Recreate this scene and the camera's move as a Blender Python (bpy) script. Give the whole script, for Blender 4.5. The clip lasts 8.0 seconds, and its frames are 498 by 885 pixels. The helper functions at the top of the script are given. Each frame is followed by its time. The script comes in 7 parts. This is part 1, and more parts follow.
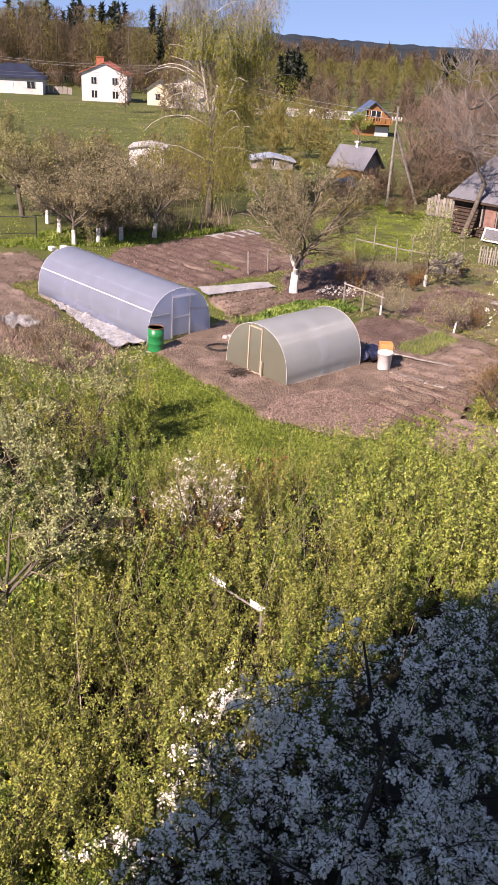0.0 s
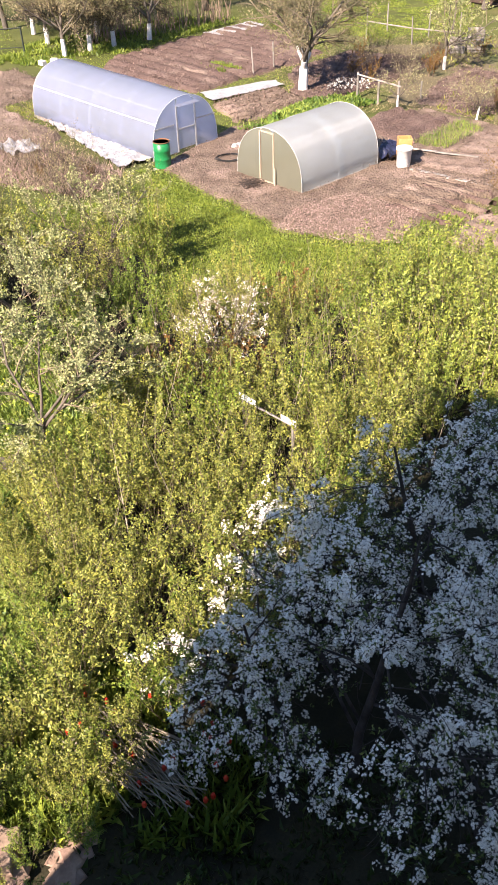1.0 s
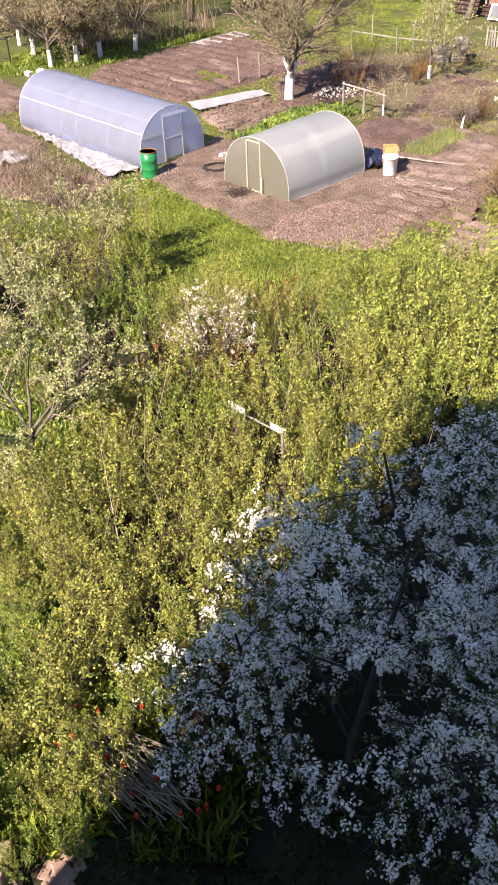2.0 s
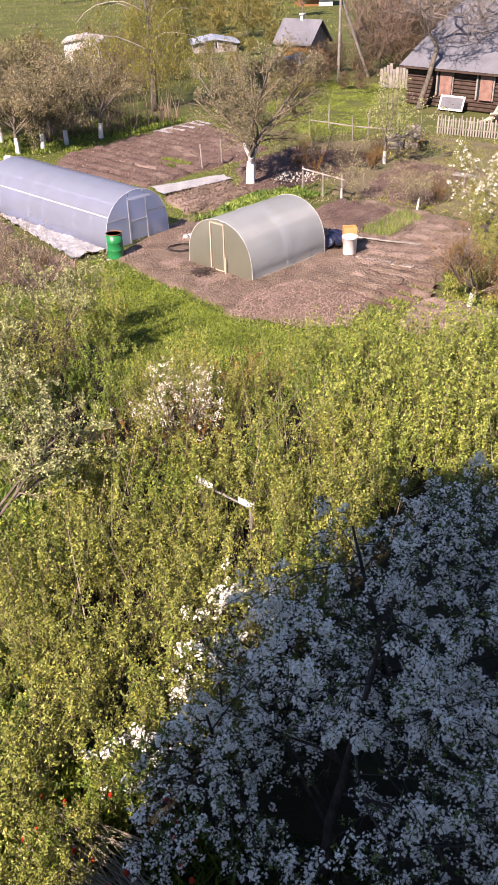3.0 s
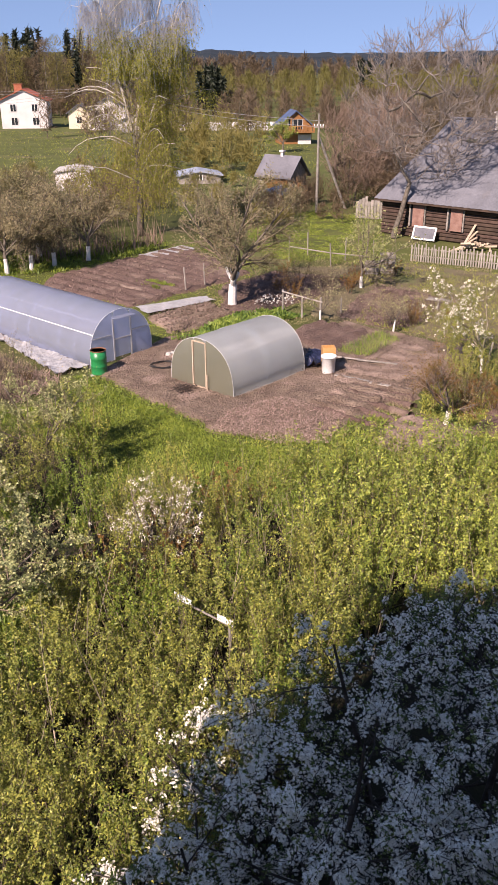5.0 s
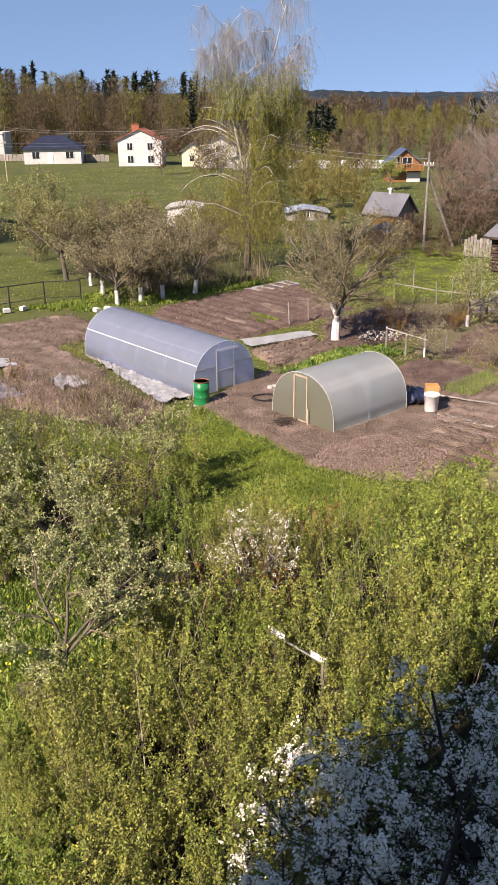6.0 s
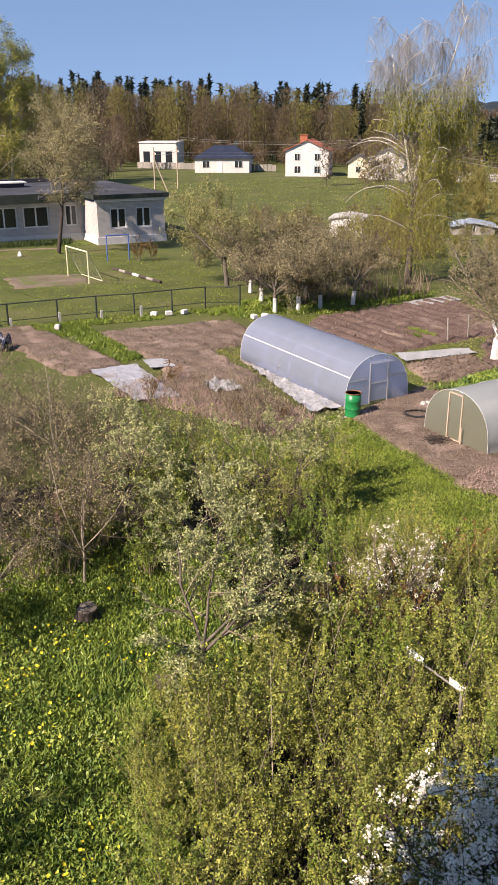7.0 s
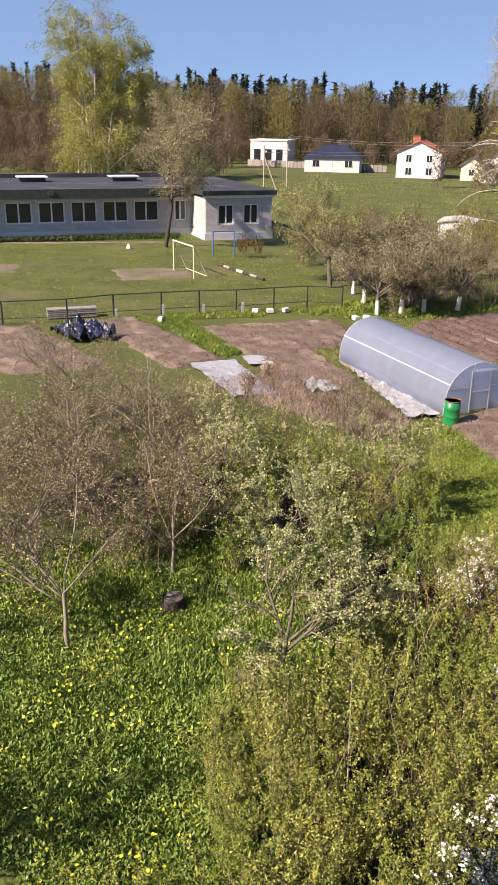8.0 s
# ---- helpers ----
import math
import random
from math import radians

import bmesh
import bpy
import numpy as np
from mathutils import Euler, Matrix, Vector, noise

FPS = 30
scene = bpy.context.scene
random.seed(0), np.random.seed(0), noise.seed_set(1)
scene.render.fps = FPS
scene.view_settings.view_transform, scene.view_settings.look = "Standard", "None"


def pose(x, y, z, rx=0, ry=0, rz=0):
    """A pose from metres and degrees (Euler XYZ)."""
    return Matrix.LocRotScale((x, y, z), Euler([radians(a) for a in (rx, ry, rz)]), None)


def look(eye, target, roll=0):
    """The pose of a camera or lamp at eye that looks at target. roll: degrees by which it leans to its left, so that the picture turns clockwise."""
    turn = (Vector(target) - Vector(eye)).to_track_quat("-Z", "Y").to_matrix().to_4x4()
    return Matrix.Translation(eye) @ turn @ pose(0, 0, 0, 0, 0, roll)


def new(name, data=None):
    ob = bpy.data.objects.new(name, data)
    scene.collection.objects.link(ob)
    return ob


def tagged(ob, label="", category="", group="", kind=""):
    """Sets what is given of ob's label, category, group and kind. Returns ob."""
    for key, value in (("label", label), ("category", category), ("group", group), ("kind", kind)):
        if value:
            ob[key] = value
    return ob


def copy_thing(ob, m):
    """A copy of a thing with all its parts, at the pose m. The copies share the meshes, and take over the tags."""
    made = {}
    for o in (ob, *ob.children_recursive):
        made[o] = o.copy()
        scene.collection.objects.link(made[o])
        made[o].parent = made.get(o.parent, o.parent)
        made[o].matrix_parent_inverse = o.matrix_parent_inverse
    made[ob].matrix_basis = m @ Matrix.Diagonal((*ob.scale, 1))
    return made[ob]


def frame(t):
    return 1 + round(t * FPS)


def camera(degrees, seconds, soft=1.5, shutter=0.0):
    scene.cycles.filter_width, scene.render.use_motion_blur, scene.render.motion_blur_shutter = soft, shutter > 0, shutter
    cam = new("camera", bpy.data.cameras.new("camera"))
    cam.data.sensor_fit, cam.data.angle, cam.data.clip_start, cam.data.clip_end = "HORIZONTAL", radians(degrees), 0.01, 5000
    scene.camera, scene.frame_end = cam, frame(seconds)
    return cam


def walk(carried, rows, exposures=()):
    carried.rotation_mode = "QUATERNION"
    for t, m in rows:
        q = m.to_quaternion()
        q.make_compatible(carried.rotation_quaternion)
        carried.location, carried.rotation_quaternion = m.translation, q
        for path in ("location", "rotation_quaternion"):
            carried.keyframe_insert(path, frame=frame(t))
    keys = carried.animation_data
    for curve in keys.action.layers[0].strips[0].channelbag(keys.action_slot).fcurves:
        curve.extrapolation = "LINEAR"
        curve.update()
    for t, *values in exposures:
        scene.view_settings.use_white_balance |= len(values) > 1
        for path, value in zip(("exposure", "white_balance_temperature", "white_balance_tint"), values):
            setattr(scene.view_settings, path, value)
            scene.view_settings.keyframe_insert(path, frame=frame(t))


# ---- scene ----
from itertools import product

LENS = 33.151
PATH = [
    (0.0, 0.0, 0, 10.1, 64.83, -3.144, 4.374),
    (0.5, 0.0, 0, 10.1, 56.236, 0.364, 3.411),
    (1.0, 0.0, 0, 10.1, 52.39, 1.584, 3.549),
    (1.2, 0.0, 0, 10.1, 52.154, 1.66, 3.799),
    (2.3, 0.0, 0, 10.1, 54.182, 1.622, 1.816),
    (2.5, 0.0, 0, 10.1, 55.452, 1.644, 1.247),
    (3.0, 0.0, 0, 10.1, 57.978, 1.209, 0.239),
    (3.5, 0.0, 0, 10.1, 59.874, 0.445, -0.992),
    (4.0, 0.0, 0, 10.1, 61.932, 0.288, -1.207),
    (4.2, 0.0, 0, 10.1, 62.62, 0.413, -1.159),
    (5.3, -0.018, 0, 10.1, 67.136, -0.003, -0.524),
    (5.5, -0.03, 0, 10.1, 67.828, 0.005, 0.011),
    (6.0, -0.1, 0, 10.1, 68.171, 0.502, 6.212),
    (6.5, -0.155, 0, 10.1, 68.387, 0.516, 11.638),
    (7.0, -0.21, 0, 10.1, 68.903, 0.17, 16.971),
    (7.5, -0.24, 0, 10.1, 68.863, -0.313, 20.938),
    (8.0, -0.26, 0, 10.1, 68.778, -0.887, 24.142),
]
cam = camera(LENS, 8.0, 0.6)
walk(cam, [(row[0], pose(*row[1:])) for row in PATH], [(t, s, 6950, q + 2) for t, s, q in ((0.0, 1.27, 24), (0.5, 1.62, 18), (1.0, 1.88, 15), (2.3, 1.65, 20), (3.0, 1.5, 22), (4.0, 1.3, 26), (5.5, 1.09, 18), (6.5, 1.16, 12), (7.0, 1.18, 13), (8.0, 1.28, 14))])

# ---- daylight: clear spring sky, low sun behind and to one side of the camera ----
SUN_AZ, SUN_EL = radians(34.5), radians(40)  # where the shadows fall, from +y towards +x, and the sun's height
world = bpy.data.worlds.new("sky")
scene.world = world
world.use_nodes = True
sky = world.node_tree.nodes.new("ShaderNodeTexSky")
sky.sky_type, sky.sun_disc = "NISHITA", False
sky.sun_elevation, sky.sun_rotation = SUN_EL, SUN_AZ + math.pi
sky.air_density, sky.dust_density, sky.ozone_density, sky.altitude = 1.0, 0.0, 2.2, 0
background = world.node_tree.nodes["Background"]
where, lift = world.node_tree.nodes.new("ShaderNodeTexCoord"), world.node_tree.nodes.new("ShaderNodeMapping")
lift.inputs["Location"].default_value = (0, 0, 0.32)  # a dry, clear sky with no haze band at the horizon
world.node_tree.links.new(where.outputs["Generated"], lift.inputs["Vector"])
world.node_tree.links.new(lift.outputs["Vector"], sky.inputs["Vector"])
background.inputs["Strength"].default_value = 0.092
world.node_tree.links.new(sky.outputs[0], background.inputs["Color"])
sun_data = bpy.data.lights.new("sun", "SUN")
sun_data.energy, sun_data.angle, sun_data.color = 4.6, radians(0.5), (1.0, 0.89, 0.785)
sun = new("sun", sun_data)
sun.matrix_world = look((0, 0, 60), (60 * math.sin(SUN_AZ) / math.tan(SUN_EL), 60 * math.cos(SUN_AZ) / math.tan(SUN_EL), 0))

# ---- materials ----
def material(name, low, high, scale=3.0, rough=0.85, bump=0.3, fine=40.0, metal=0.0, stain=None, stain_scale=0.6, stain_cut=0.55,
             vary=0.0, island=0.0, translucent=0.0, space="Object", depth=0.02, specular=0.3, courses=False):
    """Two scales of noise between two colours, an optional stain with a shape of its own, relief, and variation from piece to piece."""
    m = bpy.data.materials.new(name)
    m.use_nodes = True
    t = m.node_tree
    n, link = t.nodes, t.links.new
    b = n["Principled BSDF"]
    b.inputs["Roughness"].default_value, b.inputs["Metallic"].default_value = rough, metal
    b.inputs["Specular IOR Level"].default_value = specular
    co = n.new("ShaderNodeTexCoord").outputs[space]

    def grain(s, detail=4.0):
        g = n.new("ShaderNodeTexNoise")
        g.inputs["Scale"].default_value, g.inputs["Detail"].default_value = s, detail
        link(co, g.inputs["Vector"])
        return g.outputs["Fac"]

    def blend(fac, a, c, kind="MIX"):
        x = n.new("ShaderNodeMix")
        x.data_type, x.blend_type = "RGBA", kind
        for socket, value in ((x.inputs[0], fac), (x.inputs[6], a), (x.inputs[7], c)):
            if isinstance(value, bpy.types.NodeSocket):
                link(value, socket)
            else:
                socket.default_value = value if isinstance(value, float) else (*value, 1.0)
        return x.outputs[2]

    def ramp(fac, a, c):
        r = n.new("ShaderNodeMapRange")
        r.inputs["From Min"].default_value, r.inputs["From Max"].default_value = a, c
        link(fac, r.inputs["Value"])
        return r.outputs["Result"]

    coarse, small = grain(scale), grain(fine)
    colour = blend(ramp(coarse, 0.3, 0.7), low, high)
    colour = blend(ramp(small, 0.25, 0.75), blend(1.0, colour, (0.72, 0.72, 0.72), "MULTIPLY"), colour)
    if courses:
        split, join = n.new("ShaderNodeSeparateXYZ"), n.new("ShaderNodeCombineXYZ")
        add = n.new("ShaderNodeMath")
        link(co, split.inputs[0])
        link(split.outputs["X"], add.inputs[0])
        link(split.outputs["Y"], add.inputs[1])
        link(add.outputs[0], join.inputs["X"])
        link(split.outputs["Z"], join.inputs["Y"])
        wall = n.new("ShaderNodeTexBrick")
        wall.inputs["Scale"].default_value, wall.inputs["Mortar Size"].default_value = 1.0, 0.012
        wall.inputs["Brick Width"].default_value, wall.inputs["Row Height"].default_value = 0.26, 0.1
        wall.inputs["Color1"].default_value, wall.inputs["Color2"].default_value, wall.inputs["Mortar"].default_value = (1, 1, 1, 1), (0.82, 0.81, 0.81, 1), (0.62, 0.62, 0.62, 1)
        link(join.outputs[0], wall.inputs["Vector"])
        colour = blend(1.0, colour, wall.outputs["Color"], "MULTIPLY")
    if stain:
        colour = blend(ramp(grain(stain_scale, 6.0), stain_cut, stain_cut + 0.12), colour, stain)
    for amount, kind in ((vary, "object"), (island, "island")):
        if amount:
            if kind == "object":
                pick = n.new("ShaderNodeObjectInfo").outputs["Random"]
            else:
                pick = n.new("ShaderNodeNewGeometry").outputs["Random Per Island"]
            hsv = n.new("ShaderNodeHueSaturation")
            link(colour, hsv.inputs["Color"])
            v = n.new("ShaderNodeMapRange")
            v.inputs["To Min"].default_value, v.inputs["To Max"].default_value = 1 - amount, 1 + amount
            link(pick, v.inputs["Value"])
            link(v.outputs["Result"], hsv.inputs["Value"])
            h = n.new("ShaderNodeMapRange")
            h.inputs["To Min"].default_value, h.inputs["To Max"].default_value = 0.5 + 0.06 * amount, 0.5 - 0.06 * amount
            link(pick, h.inputs["Value"])
            link(h.outputs["Result"], hsv.inputs["Hue"])
            colour = hsv.outputs["Color"]
    link(colour, b.inputs["Base Color"])
    if bump:
        k = n.new("ShaderNodeBump")
        k.inputs["Strength"].default_value, k.inputs["Distance"].default_value = bump, depth
        link(small, k.inputs["Height"])
        link(k.outputs["Normal"], b.inputs["Normal"])
    if translucent:
        tr, mix = n.new("ShaderNodeBsdfTranslucent"), n.new("ShaderNodeMixShader")
        link(colour, tr.inputs["Color"])
        mix.inputs[0].default_value = translucent
        link(b.outputs[0], mix.inputs[1])
        link(tr.outputs[0], mix.inputs[2])
        link(mix.outputs[0], n["Material Output"].inputs["Surface"])
    return m


def leaf(name, low, high, island=0.4, translucent=0.12):
    return material(name, low, high, scale=0.9, fine=6.0, rough=0.5, bump=0, island=island, vary=0.12, translucent=translucent, specular=0.3)


GRASS = material("grass_ground", (0.060, 0.074, 0.015), (0.098, 0.110, 0.027), 0.35, 0.95, 0.6, 9.0, stain=(0.105, 0.096, 0.040), stain_scale=0.16, stain_cut=0.56, depth=0.06)
# brown litter taken near black: the shade in the thicket's gaps is in its colour
UNDER = material("shade_dark_litter", (0.019, 0.017, 0.009), (0.038, 0.034, 0.015), 1.5, 0.95, 0.8, 25.0, stain=(0.065, 0.055, 0.032), stain_cut=0.6)
SOIL = material("dug_soil", (0.136, 0.096, 0.071), (0.255, 0.190, 0.145), 1.6, 0.97, 1.0, 14.0, stain=(0.30, 0.22, 0.18), stain_scale=0.7, depth=0.14)
DARK_SOIL = material("dark_dug_soil", (0.108, 0.069, 0.057), (0.18, 0.121, 0.102), 1.5, 0.97, 1.0, 14.0, stain=(0.20, 0.145, 0.118), stain_scale=0.7, depth=0.14)
SAND = material("sandy_soil", (0.185, 0.132, 0.104), (0.30, 0.225, 0.185), 1.6, 0.97, 0.9, 16.0, stain=(0.15, 0.115, 0.07), stain_scale=0.9, stain_cut=0.58, depth=0.1)
CLOD = material("soil_clods", (0.155, 0.110, 0.088), (0.29, 0.215, 0.175), 2.0, 0.95, 0, 40.0, island=0.3)
MULCH = material("leaf_litter", (0.29, 0.198, 0.165), (0.47, 0.355, 0.30), 5.0, 0.9, 0.5, 40.0, island=0.4)
BARK = material("grey_bark", (0.085, 0.07, 0.055), (0.19, 0.165, 0.135), 6.0, 0.95, 0.8, 45.0)
DARK_BARK = material("dark_bark", (0.04, 0.03, 0.025), (0.09, 0.07, 0.06), 6.0, 0.95, 0.8, 45.0)
TWIG = material("brown_twig", (0.17, 0.13, 0.09), (0.31, 0.25, 0.18), 4.0, 0.9, 0.3, 40.0)
DARK_TWIG = material("dark_brown_twig", (0.075, 0.055, 0.042), (0.155, 0.12, 0.095), 4.0, 0.9, 0.3, 40.0)
GREY_TWIG = material("grey_pink_twig", (0.17, 0.146, 0.128), (0.29, 0.252, 0.222), 4.0, 0.9, 0.3, 40.0)
RED_TWIG = material("reddish_twig", (0.20, 0.135, 0.10), (0.34, 0.25, 0.195), 4.0, 0.9, 0.3, 40.0)
PALE_TWIG = material("pale_twig", (0.21, 0.18, 0.13), (0.36, 0.31, 0.24), 4.0, 0.9, 0.3, 40.0)
SILVER_TWIG = material("silvery_birch_twig", (0.22, 0.225, 0.245), (0.36, 0.365, 0.39), 4.0, 0.85, 0.2, 40.0)
BIRCH_BARK = material("birch_bark", (0.42, 0.38, 0.32), (0.62, 0.58, 0.50), 3.0, 0.8, 0.4, 20.0, stain=(0.06, 0.055, 0.05), stain_scale=2.5, stain_cut=0.6)
LIME = material("limewash", (0.62, 0.60, 0.57), (0.80, 0.79, 0.76), 5.0, 0.9, 0.4, 40.0, stain=(0.35, 0.32, 0.28), stain_scale=4.0, stain_cut=0.66)
LEAF_YELLOW = leaf("yellow_green_leaf", (0.180, 0.232, 0.036), (0.325, 0.380, 0.078))
LEAF_OLIVE = leaf("olive_leaf", (0.176, 0.200, 0.036), (0.325, 0.345, 0.076))
LEAF_GREEN = leaf("fresh_green_leaf", (0.12, 0.176, 0.022), (0.23, 0.30, 0.048))
LEAF_PALE = leaf("pale_downy_leaf", (0.28, 0.305, 0.12), (0.47, 0.485, 0.225))
LEAF_RUST = leaf("rusty_young_leaf", (0.16, 0.085, 0.025), (0.26, 0.16, 0.04))
LEAF_BUD = leaf("grey_brown_bud", (0.172, 0.15, 0.078), (0.315, 0.278, 0.148))
LEAF_BUFF = leaf("buff_opening_leaf", (0.29, 0.25, 0.125), (0.46, 0.40, 0.215))
LEAF_SAGE = leaf("sage_opening_leaf", (0.215, 0.215, 0.072), (0.38, 0.37, 0.145))
LEAF_FAR = leaf("far_birch_leaf", (0.235, 0.24, 0.04), (0.36, 0.36, 0.07))
LEAF_WEED = leaf("broad_weed_leaf", (0.078, 0.145, 0.026), (0.245, 0.33, 0.066), 0.5)
# green leaf darkened for places in shade
LEAF_SHADE = leaf("shade_dark_green_leaf", (0.026, 0.048, 0.010), (0.055, 0.085, 0.017))
CATKIN = leaf("birch_catkin_leaf", (0.25, 0.248, 0.034), (0.42, 0.405, 0.072), 0.35, 0.4)
LEAF_CHERRY = leaf("young_cherry_leaf", (0.085, 0.125, 0.028), (0.18, 0.23, 0.06))
BLOSSOM = material("white_petal", (0.90, 0.85, 0.745), (0.97, 0.925, 0.83), 4.0, 0.6, 0, 20.0, island=0.16, translucent=0.1)
CREAM = material("cream_petal", (0.66, 0.62, 0.55), (0.82, 0.79, 0.72), 4.0, 0.6, 0, 20.0, island=0.1, translucent=0.3)
YELLOW = material("dandelion_yellow", (0.70, 0.60, 0.03), (0.85, 0.76, 0.06), 8.0, 0.7, 0, 30.0)
RED = material("tulip_red", (0.55, 0.03, 0.015), (0.70, 0.07, 0.03), 8.0, 0.5, 0, 30.0)
SPRUCE = leaf("spruce_needle", (0.018, 0.026, 0.016), (0.034, 0.045, 0.026), 0.2)
WOOD_FAR = leaf("leafless_crown", (0.15, 0.11, 0.068), (0.235, 0.175, 0.107), 0.06, 0.5)
WOOD_GREEN = leaf("budding_crown", (0.215, 0.19, 0.06), (0.32, 0.285, 0.09), 0.06, 0.5)
FAR_RIDGE = material("distant_wood", (0.012, 0.021, 0.030), (0.020, 0.031, 0.040), 0.01, 1.0, 0, 0.05)
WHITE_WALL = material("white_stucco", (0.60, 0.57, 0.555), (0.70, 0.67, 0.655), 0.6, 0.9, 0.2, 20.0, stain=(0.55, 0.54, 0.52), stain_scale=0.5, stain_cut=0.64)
# very pale, to throw light back from the block's unseen front
BOUNCE_PLASTER = material("pale_bounce_plaster", (0.76, 0.72, 0.66), (0.84, 0.80, 0.74), 0.6, 0.9, 0.2, 20.0)
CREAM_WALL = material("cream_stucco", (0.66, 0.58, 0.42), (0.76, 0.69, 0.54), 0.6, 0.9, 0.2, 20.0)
BRICK = material("grey_silicate_brick", (0.52, 0.49, 0.475), (0.66, 0.625, 0.605), 0.7, 0.9, 0.4, 9.0, courses=True, stain=(0.40, 0.375, 0.365), stain_scale=0.4, stain_cut=0.6)
FELT = material("roofing_felt", (0.035, 0.035, 0.043), (0.060, 0.060, 0.071), 0.5, 0.8, 0.3, 12.0, stain=(0.075, 0.075, 0.085), stain_scale=0.25)
PALE_ROOF = material("pale_blue_sheet_roof", (0.26, 0.30, 0.38), (0.38, 0.42, 0.50), 0.7, 0.4, 0.1, 12.0, specular=0.5)
SLATE = material("asbestos_slate", (0.118, 0.12, 0.138), (0.178, 0.18, 0.205), 0.8, 0.9, 0.4, 10.0, stain=(0.13, 0.12, 0.118), stain_scale=0.5, stain_cut=0.6)
NAVY = material("navy_metal_roof", (0.010, 0.014, 0.032), (0.018, 0.025, 0.052), 0.7, 0.6, 0.1, 12.0, specular=0.5)
BLUE_ROOF = material("blue_metal_roof", (0.05, 0.075, 0.15), (0.085, 0.12, 0.21), 0.7, 0.6, 0.1, 12.0, specular=0.5)
RED_ROOF = material("red_tile_roof", (0.30, 0.075, 0.04), (0.42, 0.13, 0.075), 1.5, 0.8, 0.4, 10.0)
CHIMNEY = material("red_brick", (0.28, 0.09, 0.05), (0.40, 0.16, 0.09), 4.0, 0.9, 0.5, 20.0)
LOG = material("dark_log", (0.045, 0.028, 0.022), (0.10, 0.065, 0.05), 3.0, 0.9, 0.6, 25.0, vary=0.2)
OLD_WOOD = material("weathered_wood", (0.20, 0.18, 0.16), (0.36, 0.33, 0.295), 5.0, 0.9, 0.5, 40.0, vary=0.25)
NEW_WOOD = material("raw_timber", (0.42, 0.33, 0.24), (0.58, 0.47, 0.36), 4.0, 0.8, 0.4, 35.0, vary=0.12)
ORANGE_WOOD = material("varnished_pine", (0.23, 0.105, 0.04), (0.36, 0.18, 0.07), 3.0, 0.5, 0.3, 20.0)
RUST_PAINT = material("red_brown_paint", (0.20, 0.105, 0.085), (0.31, 0.19, 0.155), 3.0, 0.8, 0.3, 25.0)
GREEN_PAINT = material("green_enamel", (0.006, 0.175, 0.05), (0.014, 0.25, 0.082), 2.0, 0.35, 0.1, 15.0, stain=(0.16, 0.08, 0.04), stain_scale=5.0, stain_cut=0.72, specular=0.5)
RUST = material("rusty_steel", (0.16, 0.07, 0.035), (0.27, 0.13, 0.07), 8.0, 0.8, 0.4, 40.0)
DARK_STEEL = material("dark_painted_steel", (0.025, 0.035, 0.028), (0.05, 0.06, 0.05), 4.0, 0.6, 0.2, 30.0)
STEEL = material("galvanised_tube", (0.42, 0.43, 0.44), (0.56, 0.57, 0.58), 4.0, 0.4, 0.1, 30.0, metal=0.6)
WHITE_PAINT = material("white_paint", (0.70, 0.70, 0.68), (0.82, 0.82, 0.80), 3.0, 0.6, 0.15, 25.0, stain=(0.45, 0.42, 0.36), stain_scale=3.0, stain_cut=0.68)
BLUE_PAINT = material("blue_paint", (0.06, 0.12, 0.36), (0.10, 0.18, 0.46), 3.0, 0.5, 0.15, 25.0)
YELLOW_PAINT = material("pale_yellow_paint", (0.62, 0.60, 0.38), (0.74, 0.72, 0.48), 3.0, 0.6, 0.15, 25.0)
PLASTIC = material("white_plastic", (0.72, 0.72, 0.71), (0.82, 0.82, 0.81), 2.0, 0.45, 0.05, 20.0)
ORANGE_PLASTIC = material("orange_plastic", (0.50, 0.27, 0.10), (0.60, 0.35, 0.15), 2.0, 0.5, 0.05, 20.0)
FILM = material("crumpled_white_film", (0.29, 0.29, 0.305), (0.46, 0.46, 0.475), 2.5, 0.4, 0.8, 9.0, stain=(0.36, 0.33, 0.29), stain_scale=2.0, stain_cut=0.6, depth=0.06)
GREY_FILM = material("grey_ground_film", (0.30, 0.30, 0.33), (0.42, 0.42, 0.46), 1.2, 0.35, 0.6, 6.0, stain=(0.24, 0.20, 0.17), stain_scale=0.9, stain_cut=0.56, depth=0.05)
BLACK_FILM = material("dark_blue_film", (0.012, 0.014, 0.035), (0.03, 0.035, 0.075), 2.0, 0.25, 0.9, 7.0, depth=0.06, specular=0.6)
RUBBER = material("black_hose", (0.02, 0.02, 0.02), (0.04, 0.04, 0.04), 5.0, 0.6, 0.1, 30.0)
CONCRETE = material("concrete", (0.36, 0.35, 0.33), (0.52, 0.51, 0.48), 2.0, 0.95, 0.5, 25.0)
STONE = material("pink_sandstone", (0.22, 0.145, 0.11), (0.36, 0.26, 0.20), 4.0, 0.9, 0.5, 25.0, vary=0.15)
DRY_GRASS = material("dry_weedy_ground", (0.10, 0.085, 0.045), (0.17, 0.14, 0.085), 0.8, 0.95, 0.7, 14.0, stain=(0.085, 0.10, 0.032), stain_scale=0.4, stain_cut=0.55, depth=0.05)
GRAVEL = material("worn_pitch_earth", (0.13, 0.098, 0.07), (0.20, 0.155, 0.118), 0.7, 0.97, 0.5, 14.0, stain=(0.10, 0.11, 0.04), stain_scale=0.5, stain_cut=0.5)
CABLE = material("power_cable", (0.25, 0.25, 0.25), (0.35, 0.35, 0.35), 1.0, 0.6, 0, 10.0)


